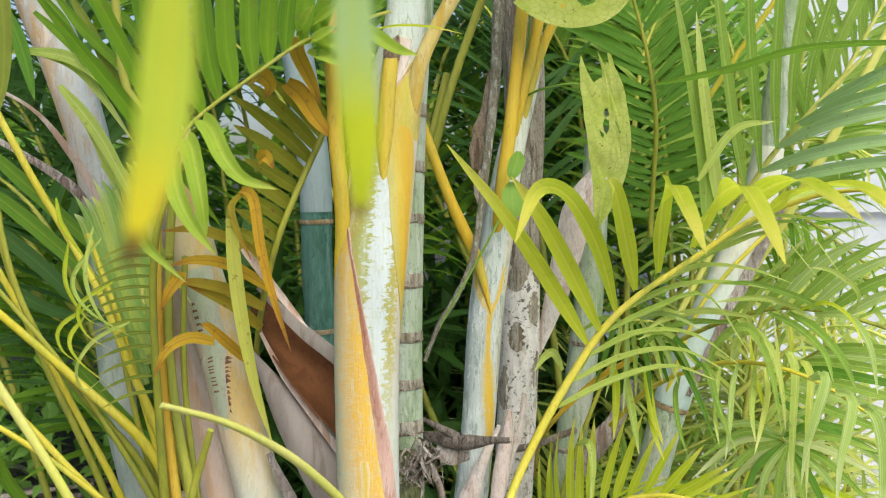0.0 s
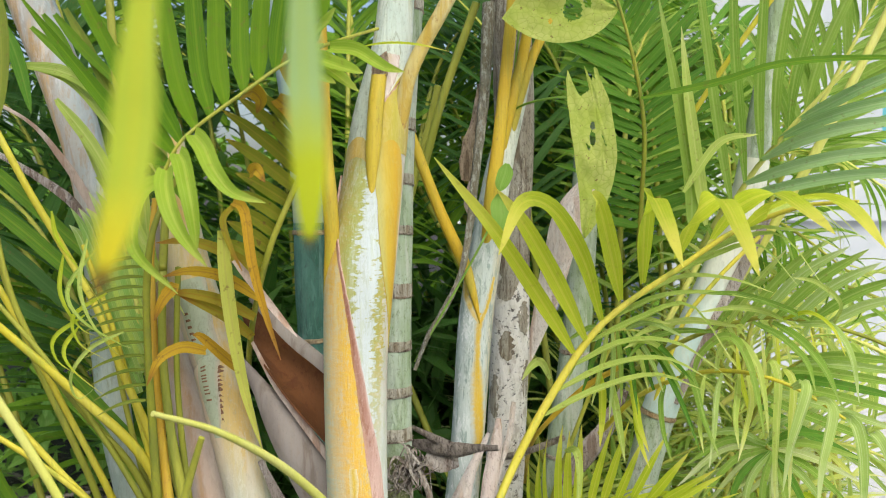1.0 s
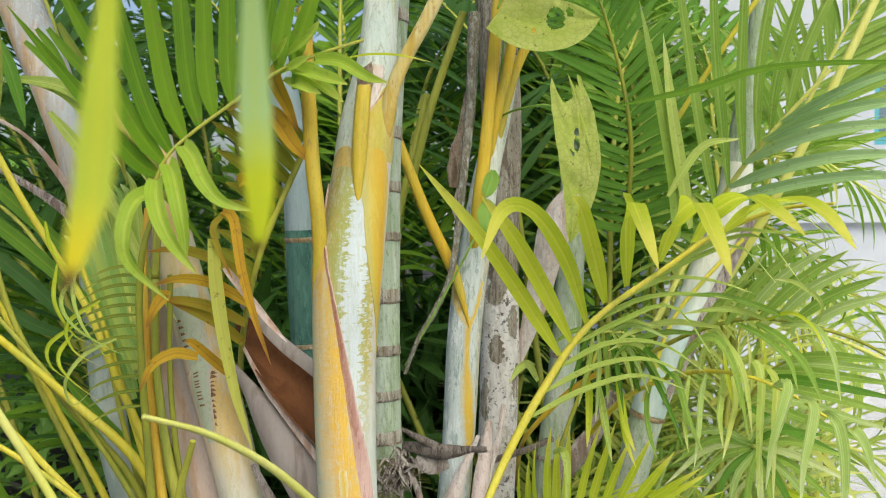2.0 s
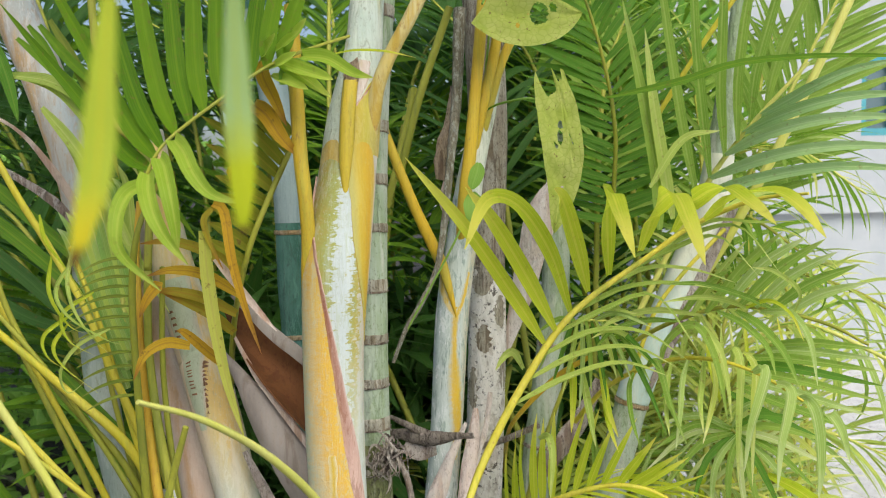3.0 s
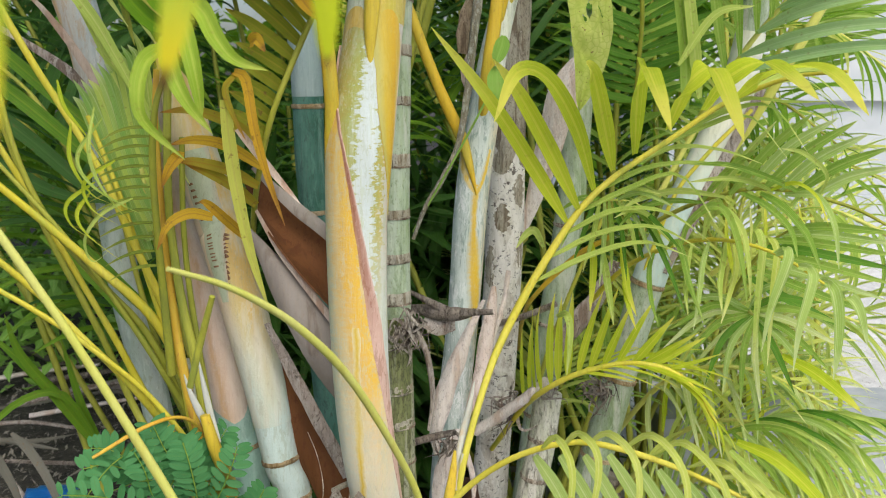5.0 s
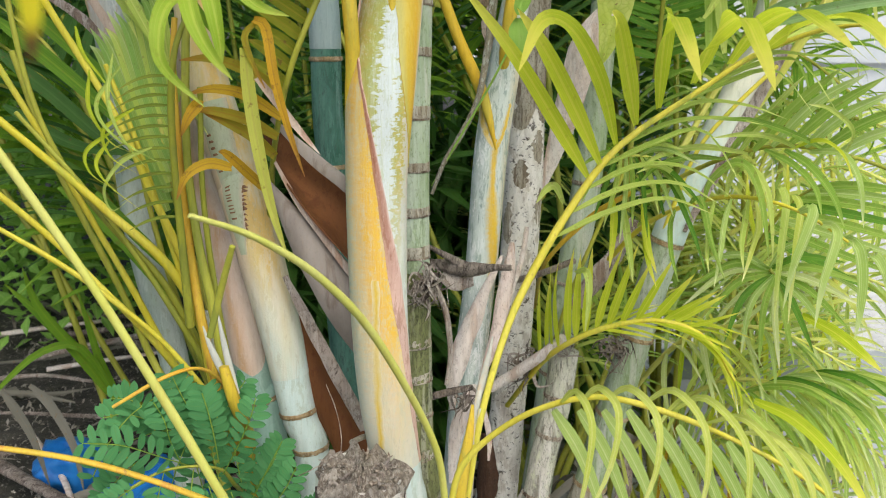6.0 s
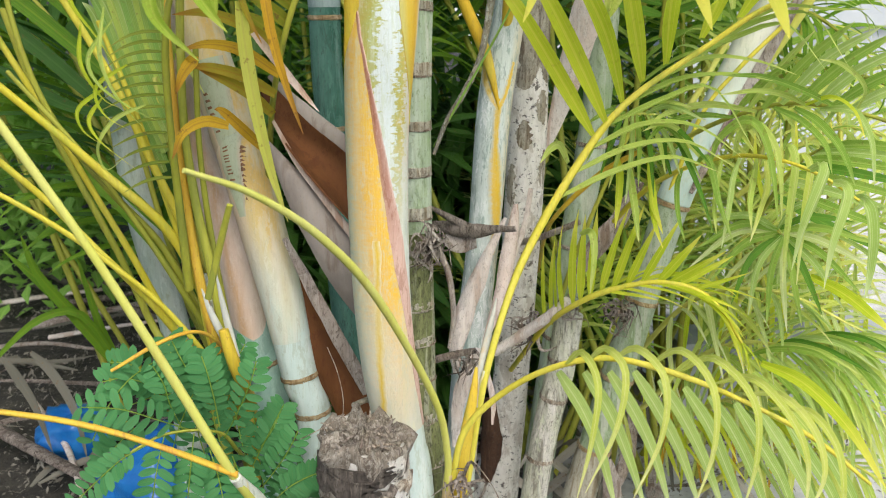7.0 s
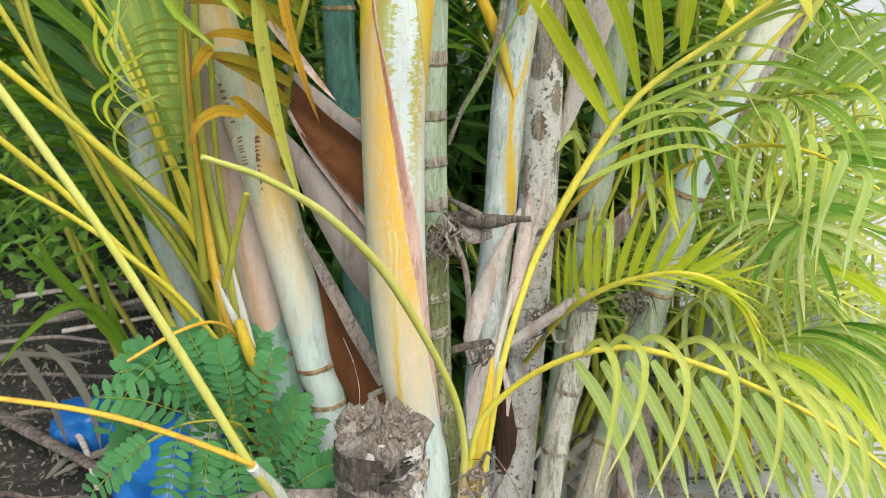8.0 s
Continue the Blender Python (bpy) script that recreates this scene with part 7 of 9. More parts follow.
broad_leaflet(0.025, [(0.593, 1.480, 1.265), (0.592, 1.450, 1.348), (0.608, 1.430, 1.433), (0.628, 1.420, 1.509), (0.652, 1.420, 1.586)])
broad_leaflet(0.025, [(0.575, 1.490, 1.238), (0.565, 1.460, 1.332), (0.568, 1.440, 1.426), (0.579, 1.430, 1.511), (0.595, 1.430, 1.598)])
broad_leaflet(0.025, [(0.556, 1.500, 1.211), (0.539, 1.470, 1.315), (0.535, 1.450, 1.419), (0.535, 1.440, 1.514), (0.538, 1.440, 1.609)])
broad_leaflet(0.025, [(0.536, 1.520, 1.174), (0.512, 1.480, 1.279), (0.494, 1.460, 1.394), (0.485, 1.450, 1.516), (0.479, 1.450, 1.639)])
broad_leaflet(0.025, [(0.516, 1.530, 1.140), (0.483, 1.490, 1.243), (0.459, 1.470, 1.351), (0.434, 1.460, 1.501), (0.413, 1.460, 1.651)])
for w, mat, pts in (
    (0.024, MIDLEAF, [(0.441, 1.500, 1.084), (0.431, 1.480, 1.178), (0.402, 1.460, 1.314), (0.364, 1.450, 1.481)]), (0.022, FRESH, [(0.464, 1.500, 1.103), (0.441, 1.470, 1.196), (0.417, 1.450, 1.313), (0.403, 1.450, 1.428)]),
    (0.014, FRESH, [(0.411, 1.450, 1.159), (0.462, 1.430, 1.239), (0.521, 1.420, 1.252)]), (0.012, GREEN, [(0.328, 1.400, 1.307), (0.444, 1.380, 1.330), (0.542, 1.370, 1.358), (0.690, 1.360, 1.365), (0.875, 1.340, 1.356)]),
):
    part("leaflet", Form().ribbon(pts, w, (0.05, -1, 0.15), 14, 0.3), mat, f6)
petiole(right_stem, [(0.452, 1.620, 1.271, 0.005), (0.504, 1.600, 1.359, 0.005), (0.550, 1.580, 1.434, 0.005), (0.604, 1.560, 1.516, 0.005)], YELLOW, "yellow leaf stalk among the fronds")
petiole(right_stem, [(0.543, 1.660, 0.951, 0.009), (0.610, 1.650, 1.057, 0.009), (0.696, 1.620, 1.231, 0.009), (0.772, 1.600, 1.398, 0.008), (0.828, 1.600, 1.516, 0.008)], PALEYEL, "pale yellow leaf stalk among the fronds")
petiole(right_stem, [(0.405, 1.600, 0.773, 0.005), (0.448, 1.580, 0.920, 0.004), (0.500, 1.560, 1.002, 0.004), (0.573, 1.550, 1.082, 0.004)], YELLOW, "yellow leaf stalk among the fronds")
petiole(back_stem, [(0.200, 1.620, 0.505, 0.005), (0.231, 1.600, 0.637, 0.005), (0.274, 1.580, 0.772, 0.004), (0.324, 1.560, 0.908, 0.004)], OLIVE, "yellow leaf stalk behind the frond")
petiole(back_stem, [(0.185, 1.800, 0.560, 0.004), (0.170, 1.560, 0.690, 0.004), (0.172, 1.400, 0.775, 0.004), (0.234, 1.360, 0.852, 0.005), (0.292, 1.350, 0.890, 0.004)], GOLD, "thin stalk beside the yellow one")

frond([(0.627, 1.950, 0.866, 0.006), (0.724, 1.900, 1.150, 0.005), (0.815, 1.850, 1.369, 0.005), (0.908, 1.800, 1.583, 0.003)], 22, 0.30, 0.020, (0.3, -1, 0.2), MIDLEAF, PALEYEL, right_stem, (0.3, 1.0), 55, 15, 1, seed=17, label="tall green frond in front of the wall", grav=0.2)

# arching fronds low and to the side
def leaflet(holder, mat, w, *pts, face=(0.2, -1, 0.2), fold=0.5, base=0.45):
    """One leaflet of a frond, through pts from its stalk to its tip."""
    part("leaflet", Form().ribbon(list(pts), w, face, 16, fold, base=base, full=0.35), mat, holder)


g_arch = part("frond", Form().tube([(0.372, 1.600, 0.837, 0.0050), (0.417, 1.525, 0.891, 0.0045), (0.465, 1.450, 0.933, 0.0040), (0.529, 1.400, 0.959, 0.0036), (0.590, 1.350, 0.958, 0.0032), (0.654, 1.300, 0.941, 0.0030), (0.692, 1.250, 0.917, 0.0020)], 30, 8), OLIVE, right_stem, "arching green frond with broad leaflets against the wall")
leaflet(g_arch, MIDLEAF, 0.0170, (0.480, 1.360, 0.955), (0.531, 1.330, 1.032), (0.580, 1.300, 1.087), fold=0.35)
leaflet(g_arch, COOL, 0.0180, (0.508, 1.360, 0.962), (0.557, 1.330, 1.032), (0.618, 1.300, 1.079), fold=0.35)
leaflet(g_arch, MIDLEAF, 0.0190, (0.534, 1.360, 0.964), (0.583, 1.330, 1.024), (0.647, 1.300, 1.075), fold=0.35)
leaflet(g_arch, COOL, 0.0190, (0.560, 1.360, 0.962), (0.605, 1.330, 1.015), (0.666, 1.300, 1.055), fold=0.35)
leaflet(g_arch, MIDLEAF, 0.0180, (0.587, 1.360, 0.959), (0.637, 1.330, 1.003), (0.702, 1.300, 1.035), fold=0.35)
leaflet(g_arch, COOL, 0.0170, (0.614, 1.360, 0.954), (0.656, 1.330, 0.986), (0.714, 1.300, 1.006), fold=0.35)
leaflet(g_arch, FRESH, 0.0130, (0.456, 1.360, 0.951), (0.490, 1.330, 1.019), (0.524, 1.300, 1.074), fold=0.35)
leaflet(g_arch, MIDLEAF, 0.0120, (0.434, 1.360, 0.942), (0.466, 1.330, 0.998), (0.503, 1.300, 1.034), fold=0.35)
leaflet(g_arch, MIDLEAF, 0.0150, (0.528, 1.360, 0.958), (0.554, 1.320, 0.939), (0.576, 1.280, 0.903), (0.592, 1.260, 0.854))
leaflet(g_arch, COOL, 0.0130, (0.568, 1.360, 0.955), (0.603, 1.320, 0.957), (0.616, 1.280, 0.920), (0.620, 1.260, 0.854))
leaflet(g_arch, MIDLEAF, 0.0120, (0.497, 1.360, 0.958), (0.528, 1.320, 0.941), (0.550, 1.280, 0.911), (0.556, 1.260, 0.872))
leaflet(g_arch, FRESH, 0.0100, (0.472, 1.360, 0.951), (0.389, 1.320, 0.966), (0.321, 1.280, 0.960), (0.284, 1.260, 0.944))
leaflet(g_arch, MIDLEAF, 0.0090, (0.437, 1.360, 0.942), (0.373, 1.320, 0.950), (0.313, 1.280, 0.942), (0.278, 1.260, 0.913))
leaflet(g_arch, FRESH, 0.0090, (0.550, 1.360, 0.959), (0.499, 1.320, 0.980), (0.442, 1.280, 0.990), (0.383, 1.260, 0.986))
leaflet(g_arch, MIDLEAF, 0.0100, (0.604, 1.360, 0.952), (0.532, 1.320, 0.984), (0.449, 1.280, 1.010), (0.385, 1.260, 1.013))
leaflet(g_arch, FRESH, 0.0090, (0.622, 1.360, 0.948), (0.616, 1.320, 0.991), (0.562, 1.280, 1.027), (0.520, 1.260, 1.036))
leaflet(g_arch, BRIGHT, 0.0070, (0.541, 1.360, 0.960), (0.567, 1.320, 0.978), (0.586, 1.280, 0.962), (0.598, 1.260, 0.923))
f_arch = part("frond", Form().tube([(0.301, 1.580, 0.723, 0.0050), (0.340, 1.490, 0.804, 0.0045), (0.383, 1.400, 0.857, 0.0040), (0.436, 1.340, 0.885, 0.0036), (0.485, 1.280, 0.889, 0.0030), (0.530, 1.240, 0.874, 0.0026), (0.573, 1.200, 0.845, 0.0020)], 30, 8), YELLOW, right_stem, "arching frond whose leaflets curl over and hang")
leaflet(f_arch, MIDLEAF, 0.0130, (0.396, 1.320, 0.881), (0.400, 1.307, 0.914), (0.425, 1.293, 0.944), (0.447, 1.280, 0.942), (0.464, 1.267, 0.904), (0.472, 1.253, 0.855), (0.477, 1.240, 0.804))
leaflet(f_arch, FRESH, 0.0130, (0.430, 1.320, 0.888), (0.431, 1.304, 0.924), (0.449, 1.288, 0.941), (0.473, 1.272, 0.912), (0.481, 1.256, 0.864), (0.482, 1.240, 0.808))
leaflet(f_arch, MIDLEAF, 0.0120, (0.374, 1.320, 0.876), (0.381, 1.300, 0.891), (0.387, 1.280, 0.872), (0.395, 1.260, 0.829), (0.415, 1.240, 0.773))
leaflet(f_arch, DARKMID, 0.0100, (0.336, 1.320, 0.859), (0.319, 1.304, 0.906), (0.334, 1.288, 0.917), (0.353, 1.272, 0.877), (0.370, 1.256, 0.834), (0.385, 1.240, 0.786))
leaflet(f_arch, FRESH, 0.0090, (0.387, 1.320, 0.877), (0.358, 1.300, 0.907), (0.330, 1.280, 0.935), (0.300, 1.260, 0.944), (0.272, 1.240, 0.936))
leaflet(f_arch, FRESH, 0.0110, (0.465, 1.320, 0.885), (0.454, 1.293, 0.857), (0.443, 1.267, 0.827), (0.440, 1.240, 0.791))
leaflet(f_arch, GLOWLEAF, 0.0100, (0.478, 1.320, 0.881), (0.475, 1.293, 0.848), (0.458, 1.267, 0.810), (0.439, 1.240, 0.773))
leaflet(f_arch, COOL, 0.0100, (0.439, 1.320, 0.886), (0.423, 1.293, 0.856), (0.412, 1.267, 0.810), (0.398, 1.240, 0.764))
leaflet(f_arch, FRESH, 0.0090, (0.413, 1.320, 0.883), (0.400, 1.293, 0.856), (0.391, 1.267, 0.818), (0.389, 1.240, 0.786))
leaflet(f_arch, MIDLEAF, 0.0090, (0.353, 1.320, 0.868), (0.340, 1.293, 0.847), (0.338, 1.267, 0.809), (0.344, 1.240, 0.773))
leaflet(f_arch, BRIGHT, 0.0090, (0.311, 1.320, 0.843), (0.303, 1.293, 0.821), (0.305, 1.267, 0.792), (0.312, 1.240, 0.764))
leaflet(f_arch, FRESH, 0.0140, (0.509, 1.320, 0.878), (0.507, 1.304, 0.907), (0.512, 1.288, 0.884), (0.505, 1.272, 0.827), (0.498, 1.256, 0.769), (0.493, 1.240, 0.712))
leaflet(f_arch, GLOWLEAF, 0.0130, (0.526, 1.320, 0.873), (0.529, 1.304, 0.893), (0.535, 1.288, 0.875), (0.527, 1.272, 0.827), (0.520, 1.256, 0.770), (0.514, 1.240, 0.708))
leaflet(f_arch, COOL, 0.0180, (0.505, 1.220, 0.884), (0.514, 1.204, 0.893), (0.514, 1.188, 0.888), (0.500, 1.178, 0.852), (0.487, 1.174, 0.812), (0.477, 1.170, 0.752), fold=0.9)
leaflet(f_arch, COOL, 0.0180, (0.540, 1.220, 0.867), (0.550, 1.204, 0.868), (0.551, 1.188, 0.858), (0.541, 1.178, 0.824), (0.531, 1.174, 0.784), (0.525, 1.170, 0.723), fold=0.9)
leaflet(f_arch, COOL, 0.0200, (0.574, 1.220, 0.843), (0.581, 1.204, 0.846), (0.585, 1.188, 0.836), (0.589, 1.178, 0.800), (0.589, 1.174, 0.751), (0.584, 1.170, 0.710), fold=0.9)
leaflet(f_arch, COOL, 0.0180, (0.605, 1.220, 0.822), (0.608, 1.193, 0.830), (0.619, 1.177, 0.808), (0.629, 1.170, 0.761), fold=0.9)
h_row = part("frond", Form().tube([(0.577, 1.620, 0.715, 0.0050), (0.596, 1.573, 0.791, 0.0040), (0.617, 1.533, 0.845, 0.0030), (0.641, 1.500, 0.876, 0.0020)], 24, 8), OLIVE, right_stem, "frond with long level striped leaflets")
leaflet(h_row, MIDLEAF, 0.0170, (0.640, 1.520, 0.870), (0.691, 1.460, 0.885), (0.774, 1.400, 0.884), fold=0.35)
leaflet(h_row, COOL, 0.0170, (0.626, 1.520, 0.861), (0.683, 1.460, 0.871), (0.785, 1.400, 0.865), fold=0.35)
leaflet(h_row, MIDLEAF, 0.0170, (0.614, 1.520, 0.851), (0.675, 1.460, 0.856), (0.788, 1.400, 0.845), fold=0.35)
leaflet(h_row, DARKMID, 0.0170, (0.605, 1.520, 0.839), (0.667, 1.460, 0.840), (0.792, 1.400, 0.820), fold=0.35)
leaflet(h_row, MIDLEAF, 0.0170, (0.596, 1.520, 0.826), (0.660, 1.460, 0.823), (0.786, 1.400, 0.795), fold=0.35)
leaflet(h_row, COOL, 0.0170, (0.589, 1.520, 0.814), (0.652, 1.460, 0.803), (0.771, 1.400, 0.769), fold=0.35)
leaflet(h_row, MIDLEAF, 0.0170, (0.581, 1.520, 0.802), (0.635, 1.460, 0.783), (0.756, 1.400, 0.742), fold=0.35)
leaflet(h_row, DARKMID, 0.0170, (0.572, 1.520, 0.787), (0.618, 1.460, 0.761), (0.722, 1.400, 0.712), fold=0.35)
leaflet(h_row, BRIGHT, 0.0100, (0.584, 1.600, 0.742), (0.567, 1.620, 0.824), (0.573, 1.660, 0.877))
leaflet(h_row, FRESH, 0.0100, (0.589, 1.600, 0.755), (0.591, 1.620, 0.816), (0.602, 1.660, 0.890))
leaflet(h_row, GLOWLEAF, 0.0100, (0.594, 1.600, 0.768), (0.615, 1.620, 0.807), (0.618, 1.660, 0.903))
leaflet(h_row, BRIGHT, 0.0100, (0.599, 1.600, 0.781), (0.637, 1.620, 0.825), (0.647, 1.660, 0.916))
leaflet(h_row, FRESH, 0.0100, (0.604, 1.600, 0.794), (0.661, 1.620, 0.816), (0.668, 1.660, 0.878))
leaflet(h_row, GLOWLEAF, 0.0100, (0.609, 1.600, 0.807), (0.685, 1.620, 0.808), (0.696, 1.660, 0.891))
leaflet(h_row, BRIGHT, 0.0100, (0.615, 1.600, 0.820), (0.707, 1.620, 0.825), (0.712, 1.660, 0.904))
leaflet(h_row, FRESH, 0.0100, (0.620, 1.600, 0.833), (0.731, 1.620, 0.817), (0.741, 1.660, 0.917))
leaflet(h_row, GLOWLEAF, 0.0100, (0.625, 1.600, 0.845), (0.755, 1.620, 0.808), (0.762, 1.660, 0.878))
c_fan = part("frond", Form().tube([(0.353, 1.400, 0.891, 0.0030), (0.342, 1.370, 0.930, 0.0030), (0.309, 1.340, 0.947, 0.0025), (0.270, 1.320, 0.951, 0.0020), (0.237, 1.300, 0.949, 0.0015)], 16, 8), PALEYEL, back_stem, "small frond with thin hanging leaflets")
leaflet(c_fan, MIDLEAF, 0.0085, (0.247, 1.310, 0.951), (0.222, 1.280, 0.936), (0.198, 1.270, 0.885))
leaflet(c_fan, DARKMID, 0.0085, (0.256, 1.310, 0.952), (0.239, 1.280, 0.922), (0.217, 1.270, 0.860))
leaflet(c_fan, FRESH, 0.0085, (0.263, 1.310, 0.953), (0.250, 1.280, 0.909), (0.233, 1.270, 0.847))
leaflet(c_fan, COOL, 0.0085, (0.270, 1.310, 0.953), (0.266, 1.280, 0.901), (0.259, 1.270, 0.825))
leaflet(c_fan, MIDLEAF, 0.0085, (0.277, 1.310, 0.952), (0.277, 1.280, 0.909), (0.277, 1.270, 0.850))
leaflet(c_fan, DARKMID, 0.0085, (0.285, 1.310, 0.952), (0.292, 1.280, 0.910), (0.301, 1.270, 0.834))
leaflet(c_fan, FRESH, 0.0085, (0.292, 1.310, 0.952), (0.305, 1.280, 0.918), (0.316, 1.270, 0.869))
leaflet(c_fan, COOL, 0.0085, (0.299, 1.310, 0.951), (0.319, 1.280, 0.918), (0.338, 1.270, 0.867))
leaflet(c_fan, MIDLEAF, 0.0085, (0.304, 1.310, 0.951), (0.337, 1.280, 0.918), (0.368, 1.270, 0.861))
leaflet(c_fan, DARKMID, 0.0085, (0.309, 1.310, 0.950), (0.339, 1.280, 0.928), (0.382, 1.270, 0.882))
leaflet(c_fan, FRESH, 0.0085, (0.277, 1.310, 0.954), (0.303, 1.280, 0.975), (0.346, 1.270, 0.968))
leaflet(c_fan, COOL, 0.0085, (0.290, 1.310, 0.954), (0.320, 1.280, 0.968), (0.369, 1.270, 0.947))
leaflet(c_fan, MIDLEAF, 0.0085, (0.260, 1.310, 0.954), (0.229, 1.280, 0.960), (0.195, 1.270, 0.942))
leaflet(c_fan, BRIGHT, 0.0125, (0.253, 1.320, 0.887), (0.253, 1.293, 0.864), (0.250, 1.277, 0.828), (0.246, 1.270, 0.786))
leaflet(c_fan, FRESH, 0.0125, (0.271, 1.320, 0.877), (0.273, 1.293, 0.842), (0.277, 1.277, 0.806), (0.283, 1.270, 0.764))
leaflet(c_fan, BRIGHT, 0.0125, (0.301, 1.320, 0.877), (0.302, 1.293, 0.847), (0.305, 1.277, 0.815), (0.318, 1.270, 0.778))
leaflet(c_fan, FRESH, 0.0125, (0.201, 1.320, 0.764), (0.214, 1.293, 0.774), (0.218, 1.277, 0.744), (0.213, 1.270, 0.683))
leaflet(c_fan, FRESH, 0.0125, (0.179, 1.320, 0.876), (0.162, 1.293, 0.907), (0.146, 1.277, 0.905), (0.131, 1.270, 0.885))
j_fan = part("frond", Form().tube([(0.753, 1.660, 0.490, 0.0050), (0.642, 1.500, 0.634, 0.0040), (0.573, 1.420, 0.717, 0.0030), (0.523, 1.360, 0.761, 0.0020)], 18, 8), OLIVE, right_stem, "fan-like frond seen from its tip")
leaflet(j_fan, COOL, 0.0125, (0.526, 1.370, 0.760), (0.466, 1.340, 0.791), (0.404, 1.330, 0.784), fold=0.35)
leaflet(j_fan, MIDLEAF, 0.0125, (0.528, 1.370, 0.759), (0.457, 1.340, 0.777), (0.388, 1.330, 0.740), fold=0.35)
leaflet(j_fan, PALELEAF, 0.0125, (0.529, 1.370, 0.757), (0.451, 1.340, 0.764), (0.377, 1.330, 0.708), fold=0.35)
leaflet(j_fan, MIDLEAF, 0.0125, (0.531, 1.370, 0.755), (0.466, 1.340, 0.745), (0.412, 1.330, 0.685), fold=0.35)
leaflet(j_fan, DARKMID, 0.0125, (0.533, 1.370, 0.753), (0.477, 1.340, 0.720), (0.449, 1.330, 0.647), fold=0.35)
leaflet(j_fan, COOL, 0.0125, (0.535, 1.370, 0.751), (0.491, 1.340, 0.710), (0.478, 1.330, 0.628), fold=0.35)
leaflet(j_fan, MIDLEAF, 0.0125, (0.537, 1.370, 0.749), (0.512, 1.340, 0.701), (0.509, 1.330, 0.609), fold=0.35)
leaflet(j_fan, PALELEAF, 0.0125, (0.541, 1.370, 0.746), (0.531, 1.340, 0.692), (0.543, 1.330, 0.600), fold=0.35)
leaflet(j_fan, MIDLEAF, 0.0125, (0.545, 1.370, 0.742), (0.547, 1.340, 0.692), (0.566, 1.330, 0.610), fold=0.35)
leaflet(j_fan, DARKMID, 0.0125, (0.543, 1.370, 0.746), (0.564, 1.340, 0.701), (0.597, 1.330, 0.629), fold=0.35)
leaflet(j_fan, COOL, 0.0125, (0.541, 1.370, 0.749), (0.581, 1.340, 0.711), (0.630, 1.330, 0.639), fold=0.35)
leaflet(j_fan, MIDLEAF, 0.0125, (0.539, 1.370, 0.753), (0.587, 1.340, 0.730), (0.653, 1.330, 0.667), fold=0.35)
leaflet(j_fan, PALELEAF, 0.0125, (0.535, 1.370, 0.757), (0.585, 1.340, 0.750), (0.666, 1.330, 0.710), fold=0.35)
leaflet(j_fan, MIDLEAF, 0.0125, (0.532, 1.370, 0.760), (0.583, 1.340, 0.771), (0.669, 1.330, 0.747), fold=0.35)
leaflet(j_fan, DARKMID, 0.0125, (0.529, 1.370, 0.762), (0.563, 1.340, 0.789), (0.630, 1.330, 0.783), fold=0.35)
leaflet(j_fan, COOL, 0.0125, (0.527, 1.370, 0.762), (0.535, 1.340, 0.802), (0.564, 1.330, 0.818), fold=0.35)
leaflet(j_fan, BRIGHT, 0.0110, (0.471, 1.660, 0.428), (0.474, 1.660, 0.512), (0.494, 1.680, 0.577))
leaflet(j_fan, GLOWLEAF, 0.0110, (0.502, 1.660, 0.439), (0.498, 1.660, 0.523), (0.508, 1.680, 0.602))
leaflet(j_fan, FRESH, 0.0110, (0.533, 1.660, 0.450), (0.521, 1.660, 0.534), (0.521, 1.680, 0.626))
leaflet(j_fan, BRIGHT, 0.0110, (0.540, 1.660, 0.461), (0.542, 1.660, 0.545), (0.515, 1.680, 0.609))
leaflet(j_fan, BRIGHT, 0.0110, (0.571, 1.660, 0.472), (0.565, 1.660, 0.555), (0.591, 1.680, 0.634))
leaflet(j_fan, GLOWLEAF, 0.0110, (0.606, 1.660, 0.429), (0.594, 1.660, 0.513), (0.609, 1.680, 0.606))
leaflet(j_fan, FRESH, 0.0110, (0.613, 1.660, 0.440), (0.614, 1.660, 0.524), (0.603, 1.680, 0.588))
leaflet(j_fan, BRIGHT, 0.0110, (0.644, 1.660, 0.451), (0.638, 1.660, 0.535), (0.616, 1.680, 0.613))
leaflet(j_fan, BRIGHT, 0.0110, (0.674, 1.660, 0.462), (0.661, 1.660, 0.545), (0.692, 1.680, 0.638))
leaflet(j_fan, GLOWLEAF, 0.0110, (0.681, 1.660, 0.473), (0.681, 1.660, 0.556), (0.686, 1.680, 0.620))
leaflet(j_fan, FRESH, 0.0110, (0.717, 1.660, 0.430), (0.710, 1.660, 0.514), (0.704, 1.680, 0.592))
leaflet(j_fan, BRIGHT, 0.0110, (0.748, 1.660, 0.441), (0.734, 1.660, 0.525), (0.717, 1.680, 0.617))
leaflet(j_fan, BRIGHT, 0.0110, (0.755, 1.660, 0.452), (0.753, 1.660, 0.535), (0.774, 1.680, 0.600))
leaflet(j_fan, GLOWLEAF, 0.0110, (0.785, 1.660, 0.463), (0.777, 1.660, 0.546), (0.786, 1.680, 0.624))
leaflet(j_fan, FRESH, 0.0110, (0.815, 1.660, 0.474), (0.800, 1.660, 0.557), (0.799, 1.680, 0.649))
leaflet(j_fan, BRIGHT, 0.0110, (0.828, 1.660, 0.430), (0.826, 1.660, 0.515), (0.800, 1.680, 0.579))
